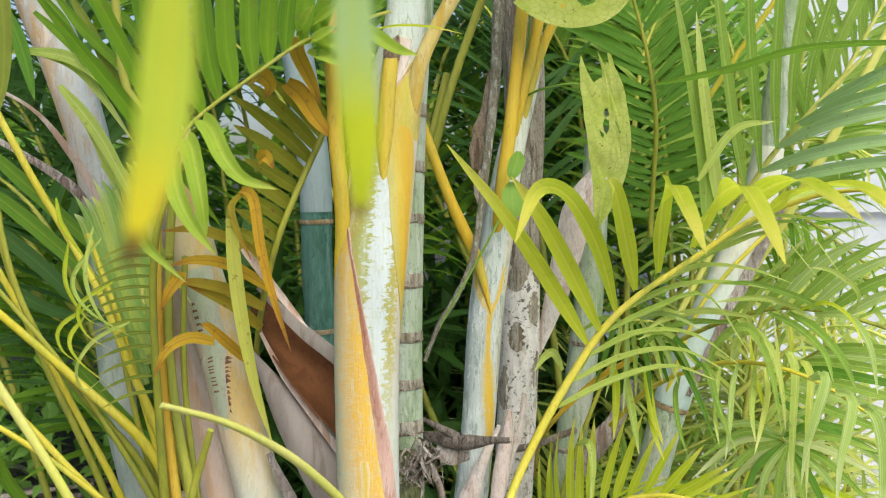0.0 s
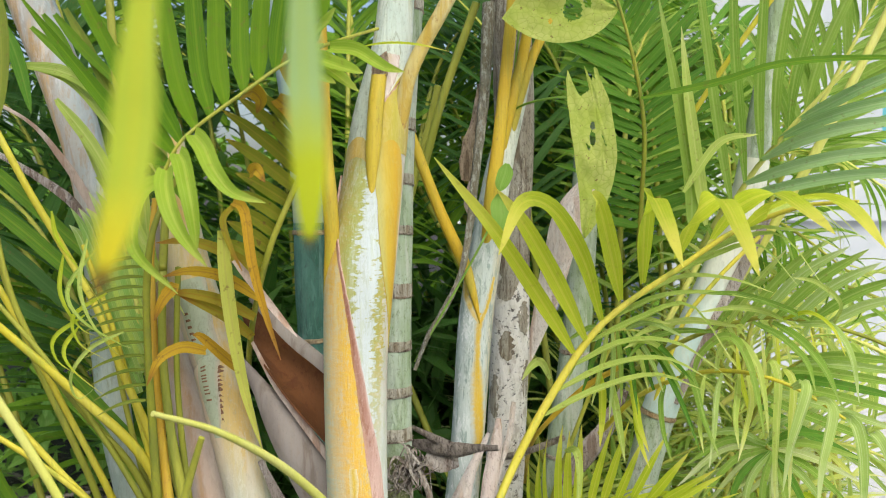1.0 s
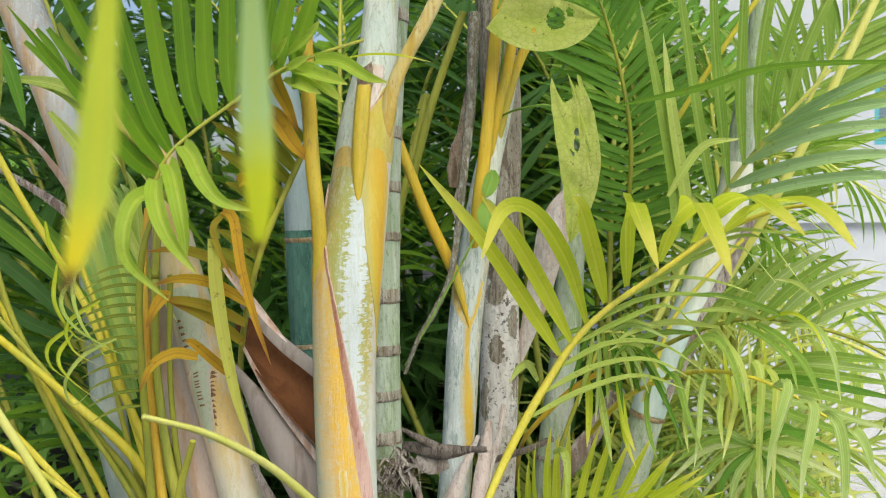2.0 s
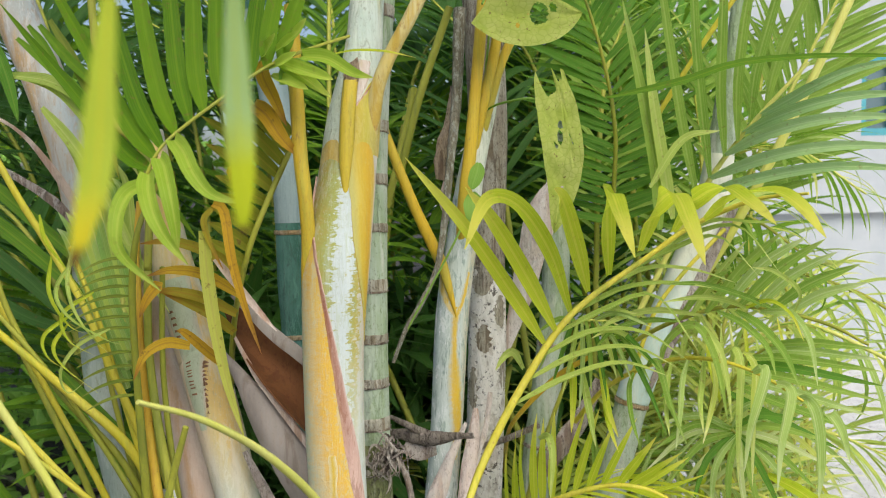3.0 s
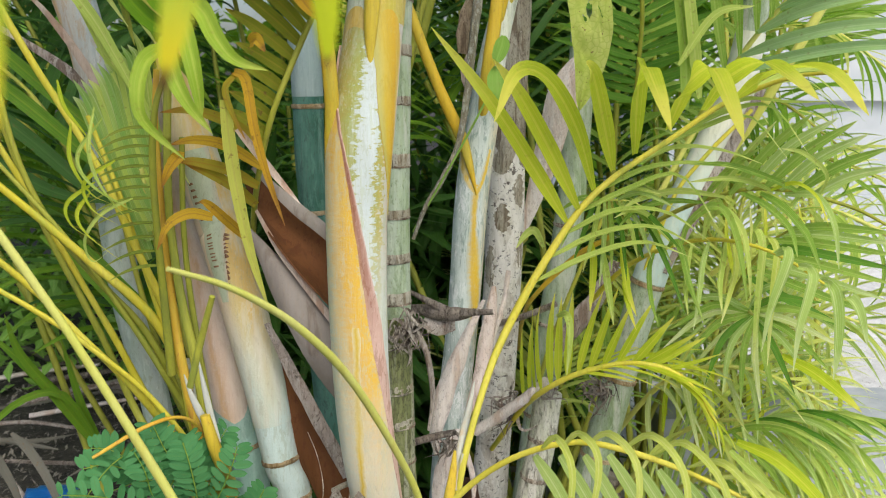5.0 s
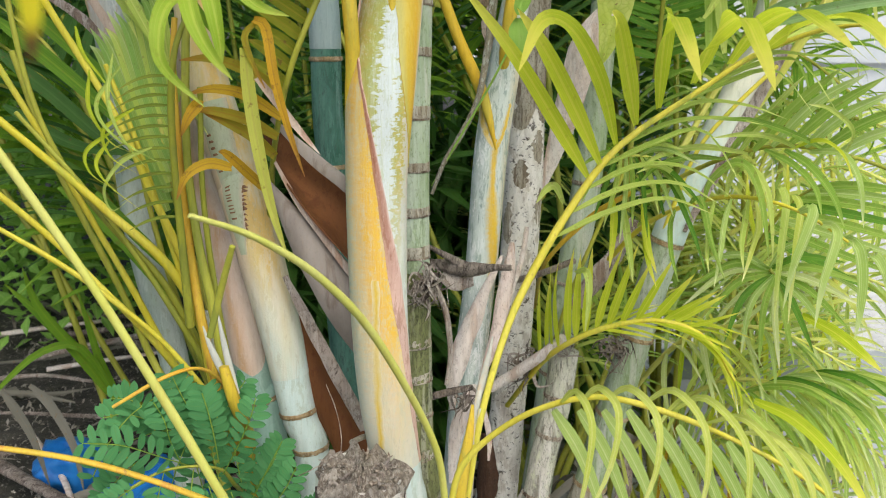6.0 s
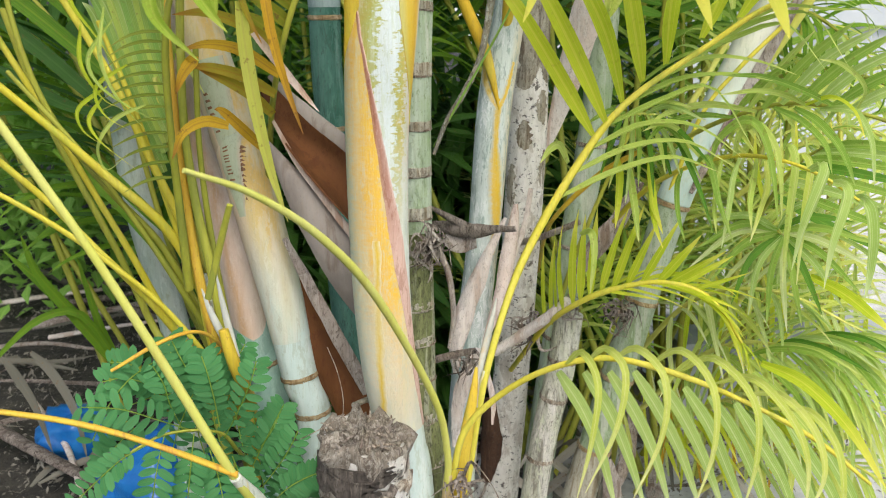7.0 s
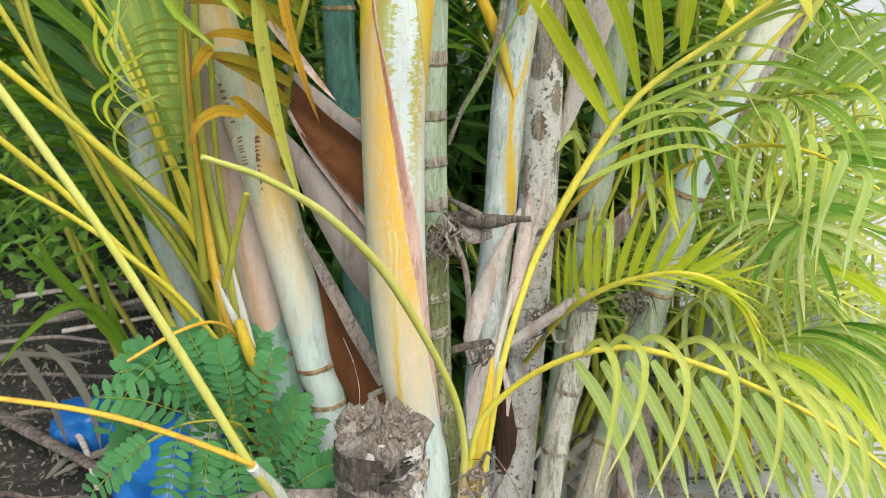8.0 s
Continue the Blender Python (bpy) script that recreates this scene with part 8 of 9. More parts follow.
low_fan = part("frond", Form().tube([(0.528, 1.660, 0.291, 0.0050), (0.529, 1.564, 0.420, 0.0045), (0.543, 1.480, 0.501, 0.0040), (0.583, 1.420, 0.546, 0.0030), (0.640, 1.376, 0.563, 0.0025), (0.700, 1.340, 0.553, 0.0020)], 20, 8), PALEYEL, right_stem, "low frond fanning out over the gravel")
leaflet(low_fan, MIDLEAF, 0.0110, (0.512, 1.420, 0.522), (0.549, 1.380, 0.551), (0.598, 1.340, 0.559), (0.644, 1.300, 0.533))
leaflet(low_fan, FRESH, 0.0110, (0.512, 1.420, 0.522), (0.538, 1.380, 0.503), (0.567, 1.340, 0.469), (0.580, 1.300, 0.423))
leaflet(low_fan, FRESH, 0.0110, (0.527, 1.420, 0.528), (0.563, 1.380, 0.558), (0.613, 1.340, 0.560), (0.658, 1.300, 0.538))
leaflet(low_fan, MIDLEAF, 0.0110, (0.527, 1.420, 0.528), (0.552, 1.380, 0.508), (0.581, 1.340, 0.475), (0.594, 1.300, 0.428))
leaflet(low_fan, DARKMID, 0.0110, (0.542, 1.420, 0.533), (0.577, 1.380, 0.565), (0.627, 1.340, 0.561), (0.672, 1.300, 0.542))
leaflet(low_fan, COOL, 0.0110, (0.542, 1.420, 0.533), (0.567, 1.380, 0.513), (0.595, 1.340, 0.479), (0.608, 1.300, 0.433))
leaflet(low_fan, COOL, 0.0110, (0.557, 1.420, 0.537), (0.592, 1.380, 0.571), (0.641, 1.340, 0.573), (0.685, 1.300, 0.547))
leaflet(low_fan, FRESH, 0.0110, (0.557, 1.420, 0.537), (0.582, 1.380, 0.517), (0.610, 1.340, 0.484), (0.622, 1.300, 0.437))
leaflet(low_fan, MIDLEAF, 0.0110, (0.572, 1.420, 0.541), (0.607, 1.380, 0.570), (0.655, 1.340, 0.573), (0.699, 1.300, 0.550))
leaflet(low_fan, MIDLEAF, 0.0110, (0.572, 1.420, 0.541), (0.596, 1.380, 0.521), (0.624, 1.340, 0.487), (0.637, 1.300, 0.441))
leaflet(low_fan, FRESH, 0.0110, (0.588, 1.420, 0.544), (0.621, 1.380, 0.574), (0.670, 1.340, 0.571), (0.713, 1.300, 0.553))
leaflet(low_fan, COOL, 0.0110, (0.588, 1.420, 0.544), (0.611, 1.380, 0.524), (0.639, 1.340, 0.490), (0.651, 1.300, 0.444))
leaflet(low_fan, DARKMID, 0.0110, (0.603, 1.420, 0.545), (0.636, 1.380, 0.578), (0.684, 1.340, 0.581), (0.727, 1.300, 0.554))
leaflet(low_fan, FRESH, 0.0110, (0.603, 1.420, 0.545), (0.626, 1.380, 0.525), (0.653, 1.340, 0.492), (0.665, 1.300, 0.445))
leaflet(low_fan, COOL, 0.0110, (0.618, 1.420, 0.546), (0.652, 1.380, 0.574), (0.699, 1.340, 0.578), (0.741, 1.300, 0.555))
leaflet(low_fan, MIDLEAF, 0.0110, (0.618, 1.420, 0.546), (0.641, 1.380, 0.526), (0.668, 1.340, 0.493), (0.680, 1.300, 0.446))
leaflet(low_fan, MIDLEAF, 0.0110, (0.634, 1.420, 0.546), (0.666, 1.380, 0.575), (0.714, 1.340, 0.573), (0.756, 1.300, 0.555))
leaflet(low_fan, COOL, 0.0110, (0.634, 1.420, 0.546), (0.657, 1.380, 0.526), (0.683, 1.340, 0.492), (0.695, 1.300, 0.446))
leaflet(low_fan, FRESH, 0.0110, (0.650, 1.420, 0.544), (0.681, 1.380, 0.576), (0.728, 1.340, 0.580), (0.770, 1.300, 0.553))
leaflet(low_fan, FRESH, 0.0110, (0.650, 1.420, 0.544), (0.672, 1.380, 0.524), (0.698, 1.340, 0.491), (0.709, 1.300, 0.444))
leaflet(low_fan, DARKMID, 0.0110, (0.665, 1.420, 0.541), (0.697, 1.380, 0.575), (0.743, 1.340, 0.573), (0.785, 1.300, 0.551))
leaflet(low_fan, MIDLEAF, 0.0110, (0.665, 1.420, 0.541), (0.687, 1.380, 0.522), (0.713, 1.340, 0.488), (0.724, 1.300, 0.442))
leaflet(low_fan, COOL, 0.0110, (0.681, 1.420, 0.538), (0.713, 1.380, 0.567), (0.759, 1.340, 0.566), (0.800, 1.300, 0.547))
leaflet(low_fan, COOL, 0.0110, (0.681, 1.420, 0.538), (0.703, 1.380, 0.518), (0.729, 1.340, 0.485), (0.739, 1.300, 0.438))
leaflet(low_fan, MIDLEAF, 0.0110, (0.697, 1.420, 0.534), (0.728, 1.380, 0.565), (0.773, 1.340, 0.570), (0.815, 1.300, 0.544))
leaflet(low_fan, FRESH, 0.0110, (0.697, 1.420, 0.534), (0.719, 1.380, 0.514), (0.744, 1.340, 0.481), (0.755, 1.300, 0.434))
leaflet(low_fan, FRESH, 0.0110, (0.714, 1.420, 0.529), (0.743, 1.380, 0.562), (0.789, 1.340, 0.561), (0.830, 1.300, 0.539))
leaflet(low_fan, MIDLEAF, 0.0110, (0.714, 1.420, 0.529), (0.735, 1.380, 0.509), (0.760, 1.340, 0.476), (0.770, 1.300, 0.430))
leaflet(low_fan, BRIGHT, 0.0220, (0.514, 1.350, 0.538), (0.570, 1.303, 0.523), (0.631, 1.260, 0.465), (0.682, 1.220, 0.380), fold=0.3)
leaflet(low_fan, FRESH, 0.0180, (0.504, 1.350, 0.522), (0.547, 1.303, 0.483), (0.602, 1.260, 0.416), (0.629, 1.220, 0.347), fold=0.3)
leaflet(low_fan, BRIGHT, 0.0200, (0.578, 1.350, 0.689), (0.614, 1.303, 0.676), (0.642, 1.260, 0.654), (0.655, 1.220, 0.640), fold=0.3)
leaflet(low_fan, GLOWLEAF, 0.0090, (0.412, 1.740, 0.074), (0.385, 1.720, 0.208), (0.362, 1.740, 0.304))
leaflet(low_fan, BRIGHT, 0.0090, (0.434, 1.740, 0.082), (0.419, 1.720, 0.216), (0.411, 1.740, 0.333))
leaflet(low_fan, FRESH, 0.0090, (0.456, 1.740, 0.091), (0.452, 1.720, 0.224), (0.459, 1.740, 0.362))
leaflet(low_fan, AMBER, 0.0090, (0.459, 1.740, 0.099), (0.467, 1.720, 0.232), (0.494, 1.740, 0.329))
leaflet(low_fan, PALELEAF, 0.0090, (0.481, 1.740, 0.108), (0.452, 1.720, 0.240), (0.427, 1.740, 0.357))
leaflet(low_fan, GLOWLEAF, 0.0090, (0.502, 1.740, 0.116), (0.485, 1.720, 0.248), (0.475, 1.740, 0.385))
leaflet(low_fan, BRIGHT, 0.0090, (0.509, 1.740, 0.075), (0.504, 1.720, 0.209), (0.514, 1.740, 0.305))
leaflet(low_fan, FRESH, 0.0090, (0.531, 1.740, 0.083), (0.537, 1.720, 0.217), (0.562, 1.740, 0.334))
leaflet(low_fan, AMBER, 0.0090, (0.553, 1.740, 0.092), (0.522, 1.720, 0.225), (0.495, 1.740, 0.362))
leaflet(low_fan, PALELEAF, 0.0090, (0.556, 1.740, 0.100), (0.537, 1.720, 0.233), (0.530, 1.740, 0.329))
leaflet(low_fan, GLOWLEAF, 0.0090, (0.577, 1.740, 0.109), (0.570, 1.720, 0.241), (0.578, 1.740, 0.358))
leaflet(low_fan, BRIGHT, 0.0090, (0.599, 1.740, 0.117), (0.603, 1.720, 0.249), (0.625, 1.740, 0.386))
leaflet(low_fan, FRESH, 0.0090, (0.606, 1.740, 0.075), (0.574, 1.720, 0.209), (0.550, 1.740, 0.305))
leaflet(low_fan, AMBER, 0.0090, (0.628, 1.740, 0.084), (0.607, 1.720, 0.218), (0.598, 1.740, 0.335))
leaflet(low_fan, PALELEAF, 0.0090, (0.649, 1.740, 0.093), (0.640, 1.720, 0.226), (0.645, 1.740, 0.363))
leaflet(low_fan, GLOWLEAF, 0.0090, (0.652, 1.740, 0.101), (0.655, 1.720, 0.234), (0.681, 1.740, 0.330))
leaflet(low_fan, BRIGHT, 0.0090, (0.674, 1.740, 0.110), (0.640, 1.720, 0.242), (0.614, 1.740, 0.358))
leaflet(low_fan, FRESH, 0.0090, (0.695, 1.740, 0.118), (0.673, 1.720, 0.250), (0.661, 1.740, 0.387))
leaflet(low_fan, AMBER, 0.0090, (0.703, 1.740, 0.076), (0.693, 1.720, 0.210), (0.702, 1.740, 0.307))
leaflet(low_fan, PALELEAF, 0.0090, (0.725, 1.740, 0.085), (0.725, 1.720, 0.219), (0.749, 1.740, 0.336))
leaflet(low_fan, GLOWLEAF, 0.0090, (0.746, 1.740, 0.094), (0.710, 1.720, 0.226), (0.681, 1.740, 0.364))
leaflet(low_fan, BRIGHT, 0.0090, (0.749, 1.740, 0.102), (0.725, 1.720, 0.235), (0.717, 1.740, 0.330))
f7_pts = [(0.117, 1.580, 0.426, 0.005), (0.160, 1.450, 0.556, 0.005), (0.193, 1.380, 0.619, 0.005), (0.249, 1.340, 0.664, 0.005), (0.328, 1.300, 0.693, 0.004), (0.395, 1.270, 0.678, 0.004), (0.445, 1.250, 0.612, 0.002)]
f7 = frond(f7_pts, 15, 0.165, 0.014, (0, -0.35, 1), BRIGHT, YELLOW, shoot, (0.2, 0.78), 66, 72, 0, sides=(-1,), seed=13, label="short bright frond with feathery leaflets", jitter=6, grav=0.1)
frond(f7_pts, 12, 0.13, 0.010, (0, -0.6, 1), BRIGHT, YELLOW, shoot, (0.5, 1.0), 22, -5, 1, seed=14, jitter=6, stalk=f7)
for i, (a, b, mat) in enumerate((
    ((0.516, 1.950, 0.816), (0.906, 1.750, 0.940), FRESH),
    ((0.594, 1.800, 0.725), (0.883, 1.600, 0.835), FRESH),
    ((0.560, 1.950, 0.780), (0.690, 1.800, 1.100), GREEN),
    ((0.560, 2.000, 0.961), (0.785, 1.800, 1.240), GREEN),
)):
    a, b = np.array(a), np.array(b)
    mid = (a + b) / 2 + np.array((0, 0, 0.10))
    end = b + np.array((0.12, -0.1, -0.10))
    frond([(*a, 0.006), (*mid, 0.005), (*b, 0.004), (*end, 0.002)], 18, 0.25, 0.0115, (0, -0.5, 1), (mat, mat, MIDLEAF, COOL, GLOWLEAF), PALEYEL if i % 2 else OLIVE, right_stem, (0.15, 1.0), 60, 12, 2 + i % 3, seed=40 + i, label="arching yellow-green frond", jitter=17)

for k, (mat, pts) in enumerate((
    (FRESH, [(0.400, 1.750, 0.252, 0.006), (0.500, 1.600, 0.456, 0.005), (0.603, 1.480, 0.515, 0.004), (0.714, 1.380, 0.462, 0.002)]), (PALELEAF, [(0.503, 1.750, 0.172, 0.006), (0.594, 1.600, 0.385, 0.005), (0.700, 1.500, 0.435, 0.004), (0.801, 1.400, 0.390, 0.002)]),
    (PALELEAF, [(0.381, 1.800, 0.336, 0.006), (0.474, 1.650, 0.543, 0.005), (0.587, 1.520, 0.608, 0.004), (0.709, 1.420, 0.569, 0.002)]), (FRESH, [(0.533, 1.700, 0.091, 0.006), (0.630, 1.600, 0.239, 0.005), (0.717, 1.500, 0.293, 0.004), (0.831, 1.420, 0.246, 0.002)]),
    (BRIGHT, [(0.423, 1.800, 0.031, 0.006), (0.485, 1.700, 0.250, 0.005), (0.570, 1.620, 0.352, 0.004), (0.685, 1.550, 0.373, 0.002)]), (FRESH, [(0.597, 1.850, 0.424, 0.006), (0.690, 1.750, 0.620, 0.005), (0.776, 1.650, 0.681, 0.004), (0.906, 1.600, 0.639, 0.002)]))):
    frond(pts, 20, 0.25, 0.0115, (0, -0.5, 1), (mat, mat, COOL, GLOWLEAF), PALEYEL, right_stem, (0.25, 1.0), 58, 14, 2, seed=70 + k, label="low arching yellow-green frond", jitter=17)

# ---- shaded fronds behind and above the clump ----
def back_frond(x, y, z, ang, tilt, length, mat, palm, seed, count=34, width=0.024, blade_len=0.36):
    """A frond that rises from (x, y, z), leans towards ang (degrees, 0 along x) and arches over."""
    dx, dy = math.cos(radians(ang)), math.sin(radians(ang))
    out, lift = math.sin(radians(tilt)), math.cos(radians(tilt))
    pts = [(x, y, z, 0.009), (x + dx * out * length * 0.35, y + dy * out * length * 0.35, z + lift * length * 0.36, 0.008),
           (x + dx * out * length * 0.72, y + dy * out * length * 0.72, z + lift * length * 0.66, 0.006),
           (x + dx * (out * length * 0.95 + 0.15), y + dy * (out * length * 0.95 + 0.15), z + lift * length * 0.78, 0.003)]
    frond(pts, count, blade_len, width, (-dx * 0.6, -dy * 0.6 - 0.2, 1), mat, OLIVE, palm, (0.42, 1.0), 55, 15, 2, seed=seed, label="shaded green frond", jitter=12)


rng = random.Random(21)
for i in range(36):
    x = -0.72 + 1.25 * (i % 12) / 11 + rng.uniform(-0.08, 0.08)
    y = 1.95 + 0.4 * (i // 12) + rng.uniform(-0.1, 0.1)
    ang = rng.uniform(110, 200) if x < -0.4 else rng.uniform(60, 150)
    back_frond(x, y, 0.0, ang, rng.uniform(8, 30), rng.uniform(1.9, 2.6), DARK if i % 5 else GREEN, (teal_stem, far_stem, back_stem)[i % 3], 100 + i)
for i in range(3):
    back_frond(-0.35 + 0.06 * i, 1.5 + 0.06 * i, 0.0, 150 + 6 * (i % 4), 22 + 5 * (i % 4), 1.7, GREEN if i % 3 else DARK, far_stem, 160 + i, 26, 0.022, 0.34)


def side_leaf(w, mat, pts):
    part("leaflet", Form().ribbon(pts, w, (0.1, -1, 0.3), 12, 0.35), mat, young)


side_leaf(0.018, GREEN, [(-0.584, 1.300, 1.399), (-0.494, 1.270, 1.324), (-0.414, 1.240, 1.235), (-0.341, 1.220, 1.150), (-0.303, 1.220, 1.096)])
side_leaf(0.018, FRESH, [(-0.602, 1.300, 1.345), (-0.517, 1.270, 1.328), (-0.444, 1.240, 1.274), (-0.378, 1.220, 1.181)])
side_leaf(0.018, FRESH, [(-0.542, 1.280, 1.293), (-0.481, 1.250, 1.228), (-0.433, 1.220, 1.158), (-0.382, 1.200, 1.067)])
side_leaf(0.016, GREEN, [(-0.487, 1.300, 1.415), (-0.429, 1.270, 1.363), (-0.375, 1.240, 1.258)])
side_leaf(0.016, FRESH, [(-0.482, 1.270, 1.182), (-0.432, 1.240, 1.142), (-0.389, 1.200, 1.082), (-0.333, 1.180, 0.993)])
side_leaf(0.026, GREEN, [(-0.777, 1.500, 1.159), (-0.676, 1.480, 1.085), (-0.586, 1.460, 1.012), (-0.510, 1.450, 0.939)])
side_leaf(0.026, DARK, [(-0.779, 1.500, 1.103), (-0.678, 1.480, 1.029), (-0.588, 1.460, 0.956), (-0.502, 1.450, 0.902)])
side_leaf(0.024, GREEN, [(-0.800, 1.550, 1.228), (-0.692, 1.520, 1.141), (-0.582, 1.500, 1.046), (-0.517, 1.500, 0.970)])
side_leaf(0.022, DARK, [(-0.773, 1.500, 1.008), (-0.657, 1.470, 0.950), (-0.557, 1.450, 0.929)])
side_leaf(0.020, GREEN, [(-0.584, 1.400, 0.874), (-0.516, 1.380, 0.807), (-0.440, 1.360, 0.741), (-0.394, 1.350, 0.699)])
side_leaf(0.018, GREEN, [(-0.646, 1.400, 0.882), (-0.554, 1.380, 0.811), (-0.480, 1.360, 0.732), (-0.444, 1.350, 0.687)])
side_leaf(0.02, COMBLEAF, [(-0.492, 1.000, 1.400), (-0.484, 1.000, 1.337), (-0.486, 1.000, 1.272), (-0.499, 1.000, 1.213)])

# leaflets crossing in front of the stained stem
leaflet(comb, FRESH, 0.0140, (-0.627, 1.320, 1.345), (-0.577, 1.300, 1.342), (-0.520, 1.280, 1.319), (-0.474, 1.260, 1.274), (-0.425, 1.240, 1.210))
leaflet(comb, GREEN, 0.0130, (-0.575, 1.320, 1.422), (-0.540, 1.293, 1.385), (-0.510, 1.267, 1.341), (-0.488, 1.240, 1.310))
leaflet(comb, GREEN, 0.0160, (-0.558, 1.320, 1.422), (-0.508, 1.293, 1.369), (-0.459, 1.267, 1.326), (-0.423, 1.240, 1.291))
leaflet(comb, COMBLEAF, 0.0160, (-0.542, 1.320, 1.430), (-0.492, 1.293, 1.353), (-0.445, 1.267, 1.263), (-0.417, 1.240, 1.183))
leaflet(comb, DARKMID, 0.0180, (-0.517, 1.320, 1.430), (-0.479, 1.293, 1.385), (-0.447, 1.267, 1.326), (-0.429, 1.240, 1.284))
leaflet(comb, FRESH, 0.0130, (-0.558, 1.320, 1.292), (-0.511, 1.293, 1.245), (-0.475, 1.267, 1.184), (-0.442, 1.240, 1.120))
leaflet(comb, DARKMID, 0.0200, (-0.633, 1.320, 1.406), (-0.605, 1.293, 1.361), (-0.582, 1.267, 1.318), (-0.560, 1.240, 1.268))

for i in range(9):
    back_frond(0.42 + 0.058 * i, 2.15 + 0.12 * (i % 3), 0.0, 60 + 13 * (i * 5 % 7), 5 + 3 * (i % 4), 2.1 + 0.1 * (i % 3), (MIDLEAF, GREEN, DARKMID)[i % 3], back_stem, 180 + i, 30, 0.022, 0.34)

# crown of the clump, arching overhead
for i, (x, y, ang, mat) in enumerate(((-0.03, 1.12, 250, GREEN), (0.13, 1.66, 275, GREEN), (-0.02, 1.23, 290, FRESH), (-0.26, 1.60, 235, GREEN), (0.17, 1.50, 320, GREEN), (-0.42, 1.35, 262, FRESH))):
    dx, dy = math.cos(radians(ang)), math.sin(radians(ang))
    z = 1.50 if i else 1.55
    frond([(x, y, z, 0.010), (x + dx * 0.12, y + dy * 0.12, z + 0.45, 0.009), (x + dx * 0.45, y + dy * 0.45, z + 0.78, 0.007), (x + dx * 0.95, y + dy * 0.95, z + 0.80, 0.004)], 24, 0.36, 0.026, (0, 0, 1), mat, YELLOW,
          (main_stem, bark_stem, ringed_stem, teal_stem, fork_stem, left_stem)[i], (0.35, 1.0), 58, 10, 2, seed=500 + i, label="green frond of the crown arching overhead", jitter=9)

lit = random.Random(8)
for i in range(16):
    x, y = 0.30 + 0.75 * (i % 8) / 7 + lit.uniform(-0.05, 0.05), 2.0 + 0.25 * (i // 8) + lit.uniform(-0.08, 0.08)
    back_frond(x, y, 0.0, lit.uniform(20, 160), lit.uniform(10, 42), lit.uniform(0.75, 1.35), (PALELEAF, FRESH, COOL, GLOWLEAF)[i % 4], right_stem, 220 + i, 22, 0.012, 0.28)

for i in range(12):
    x, y = 0.14 + 0.36 * (i % 6) / 5 + lit.uniform(-0.04, 0.04), 1.98 + 0.22 * (i // 6) + lit.uniform(-0.06, 0.06)
    back_frond(x, y, 0.0, lit.uniform(10, 150), lit.uniform(8, 38), lit.uniform(0.6, 1.1), (FRESH, GLOWLEAF, MIDLEAF)[i % 3], back_stem, 260 + i, 20, 0.012, 0.24)

# ---- herb, bags and litter on the ground ----
herb = thing("herb", (-0.333, 1.200, 0.434), "leafy green herb with paired oval leaflets", "plant")
herb.location.z = 0
OVAL = {}


def oval(mat):
    if mat.name not in OVAL:
        rows = []
        s = np.linspace(0, 1, 7)
        w = 0.20 * np.sqrt(np.maximum(1 - (2 * s - 1) ** 2, 0)) ** 0.8
        for i in range(7):
            rows.append([(s[i], y * max(w[i], 0.01), 0.04 * math.sin(3 * s[i]) - 0.03 * (1 - abs(y))) for y in (-1, 0, 1)])
        fm = Form()
        fm.grid(rows, ((0, 0.5, 1), s))
        OVAL[mat.name] = fm.mesh("leaflet", mat)
    return OVAL[mat.name]


def pinnate(pts, pairs, size, seed, mat=HERB, face=(0, -1, 0.5)):
    """One compound leaf: a thin stalk with pairs of oval leaflets."""
    r = random.Random(seed)
    stalk = part("leaf", Form().tube([(*p, 0.0009) for p in pts], 14, 5), MIDLEAF, herb)
    c = spline(pts, 60)
    t = unit(np.gradient(c, axis=0))
    o = np.array(herb.location)
    for i in range(pairs):
        j = int(60 * (0.22 + 0.78 * i / (pairs - 1)))
        for sd in (-1, 1):
            T = t[j]
            N = unit(np.array(face, float) - T * (T @ np.array(face, float)))
            B = np.cross(T, N) * sd
            d = unit(T * 0.45 + B + N * r.uniform(-0.15, 0.2))
            y = unit(np.cross(N, d))
            z = np.cross(d, y)
            L = size * r.uniform(0.85, 1.1) * (0.75 + 0.25 * math.sin(3.1 * (i + 0.6) / pairs))
            ob = new("leaflet", oval(mat))
            ob.parent = stalk
            p = c[j] - o
            ob.matrix_basis = Matrix(((d[0] * L, y[0] * L, z[0] * L, p[0]), (d[1] * L, y[1] * L, z[1] * L, p[1]), (d[2] * L, y[2] * L, z[2] * L, p[2]), (0, 0, 0, 1)))


part("stem", Form().tube([(herb.location.x, herb.location.y, -0.02, 0.005), (-0.305, 1.180, 0.387, 0.004), (-0.305, 1.100, 0.514, 0.003), (-0.321, 1.050, 0.560, 0.002), (-0.372, 1.020, 0.569, 0.002), (-0.418, 1.000, 0.549, 0.002)], 24, 6), OLIVE, herb)


def herb_leaf(k, pts):
    a, b = np.array(pts[0]), np.array(pts[-1])
    pts = [tuple(a + (np.array(p) - a) * 1.25) for p in pts]
    pinnate(pts, 8 + k % 3, 0.0275, 300 + k)


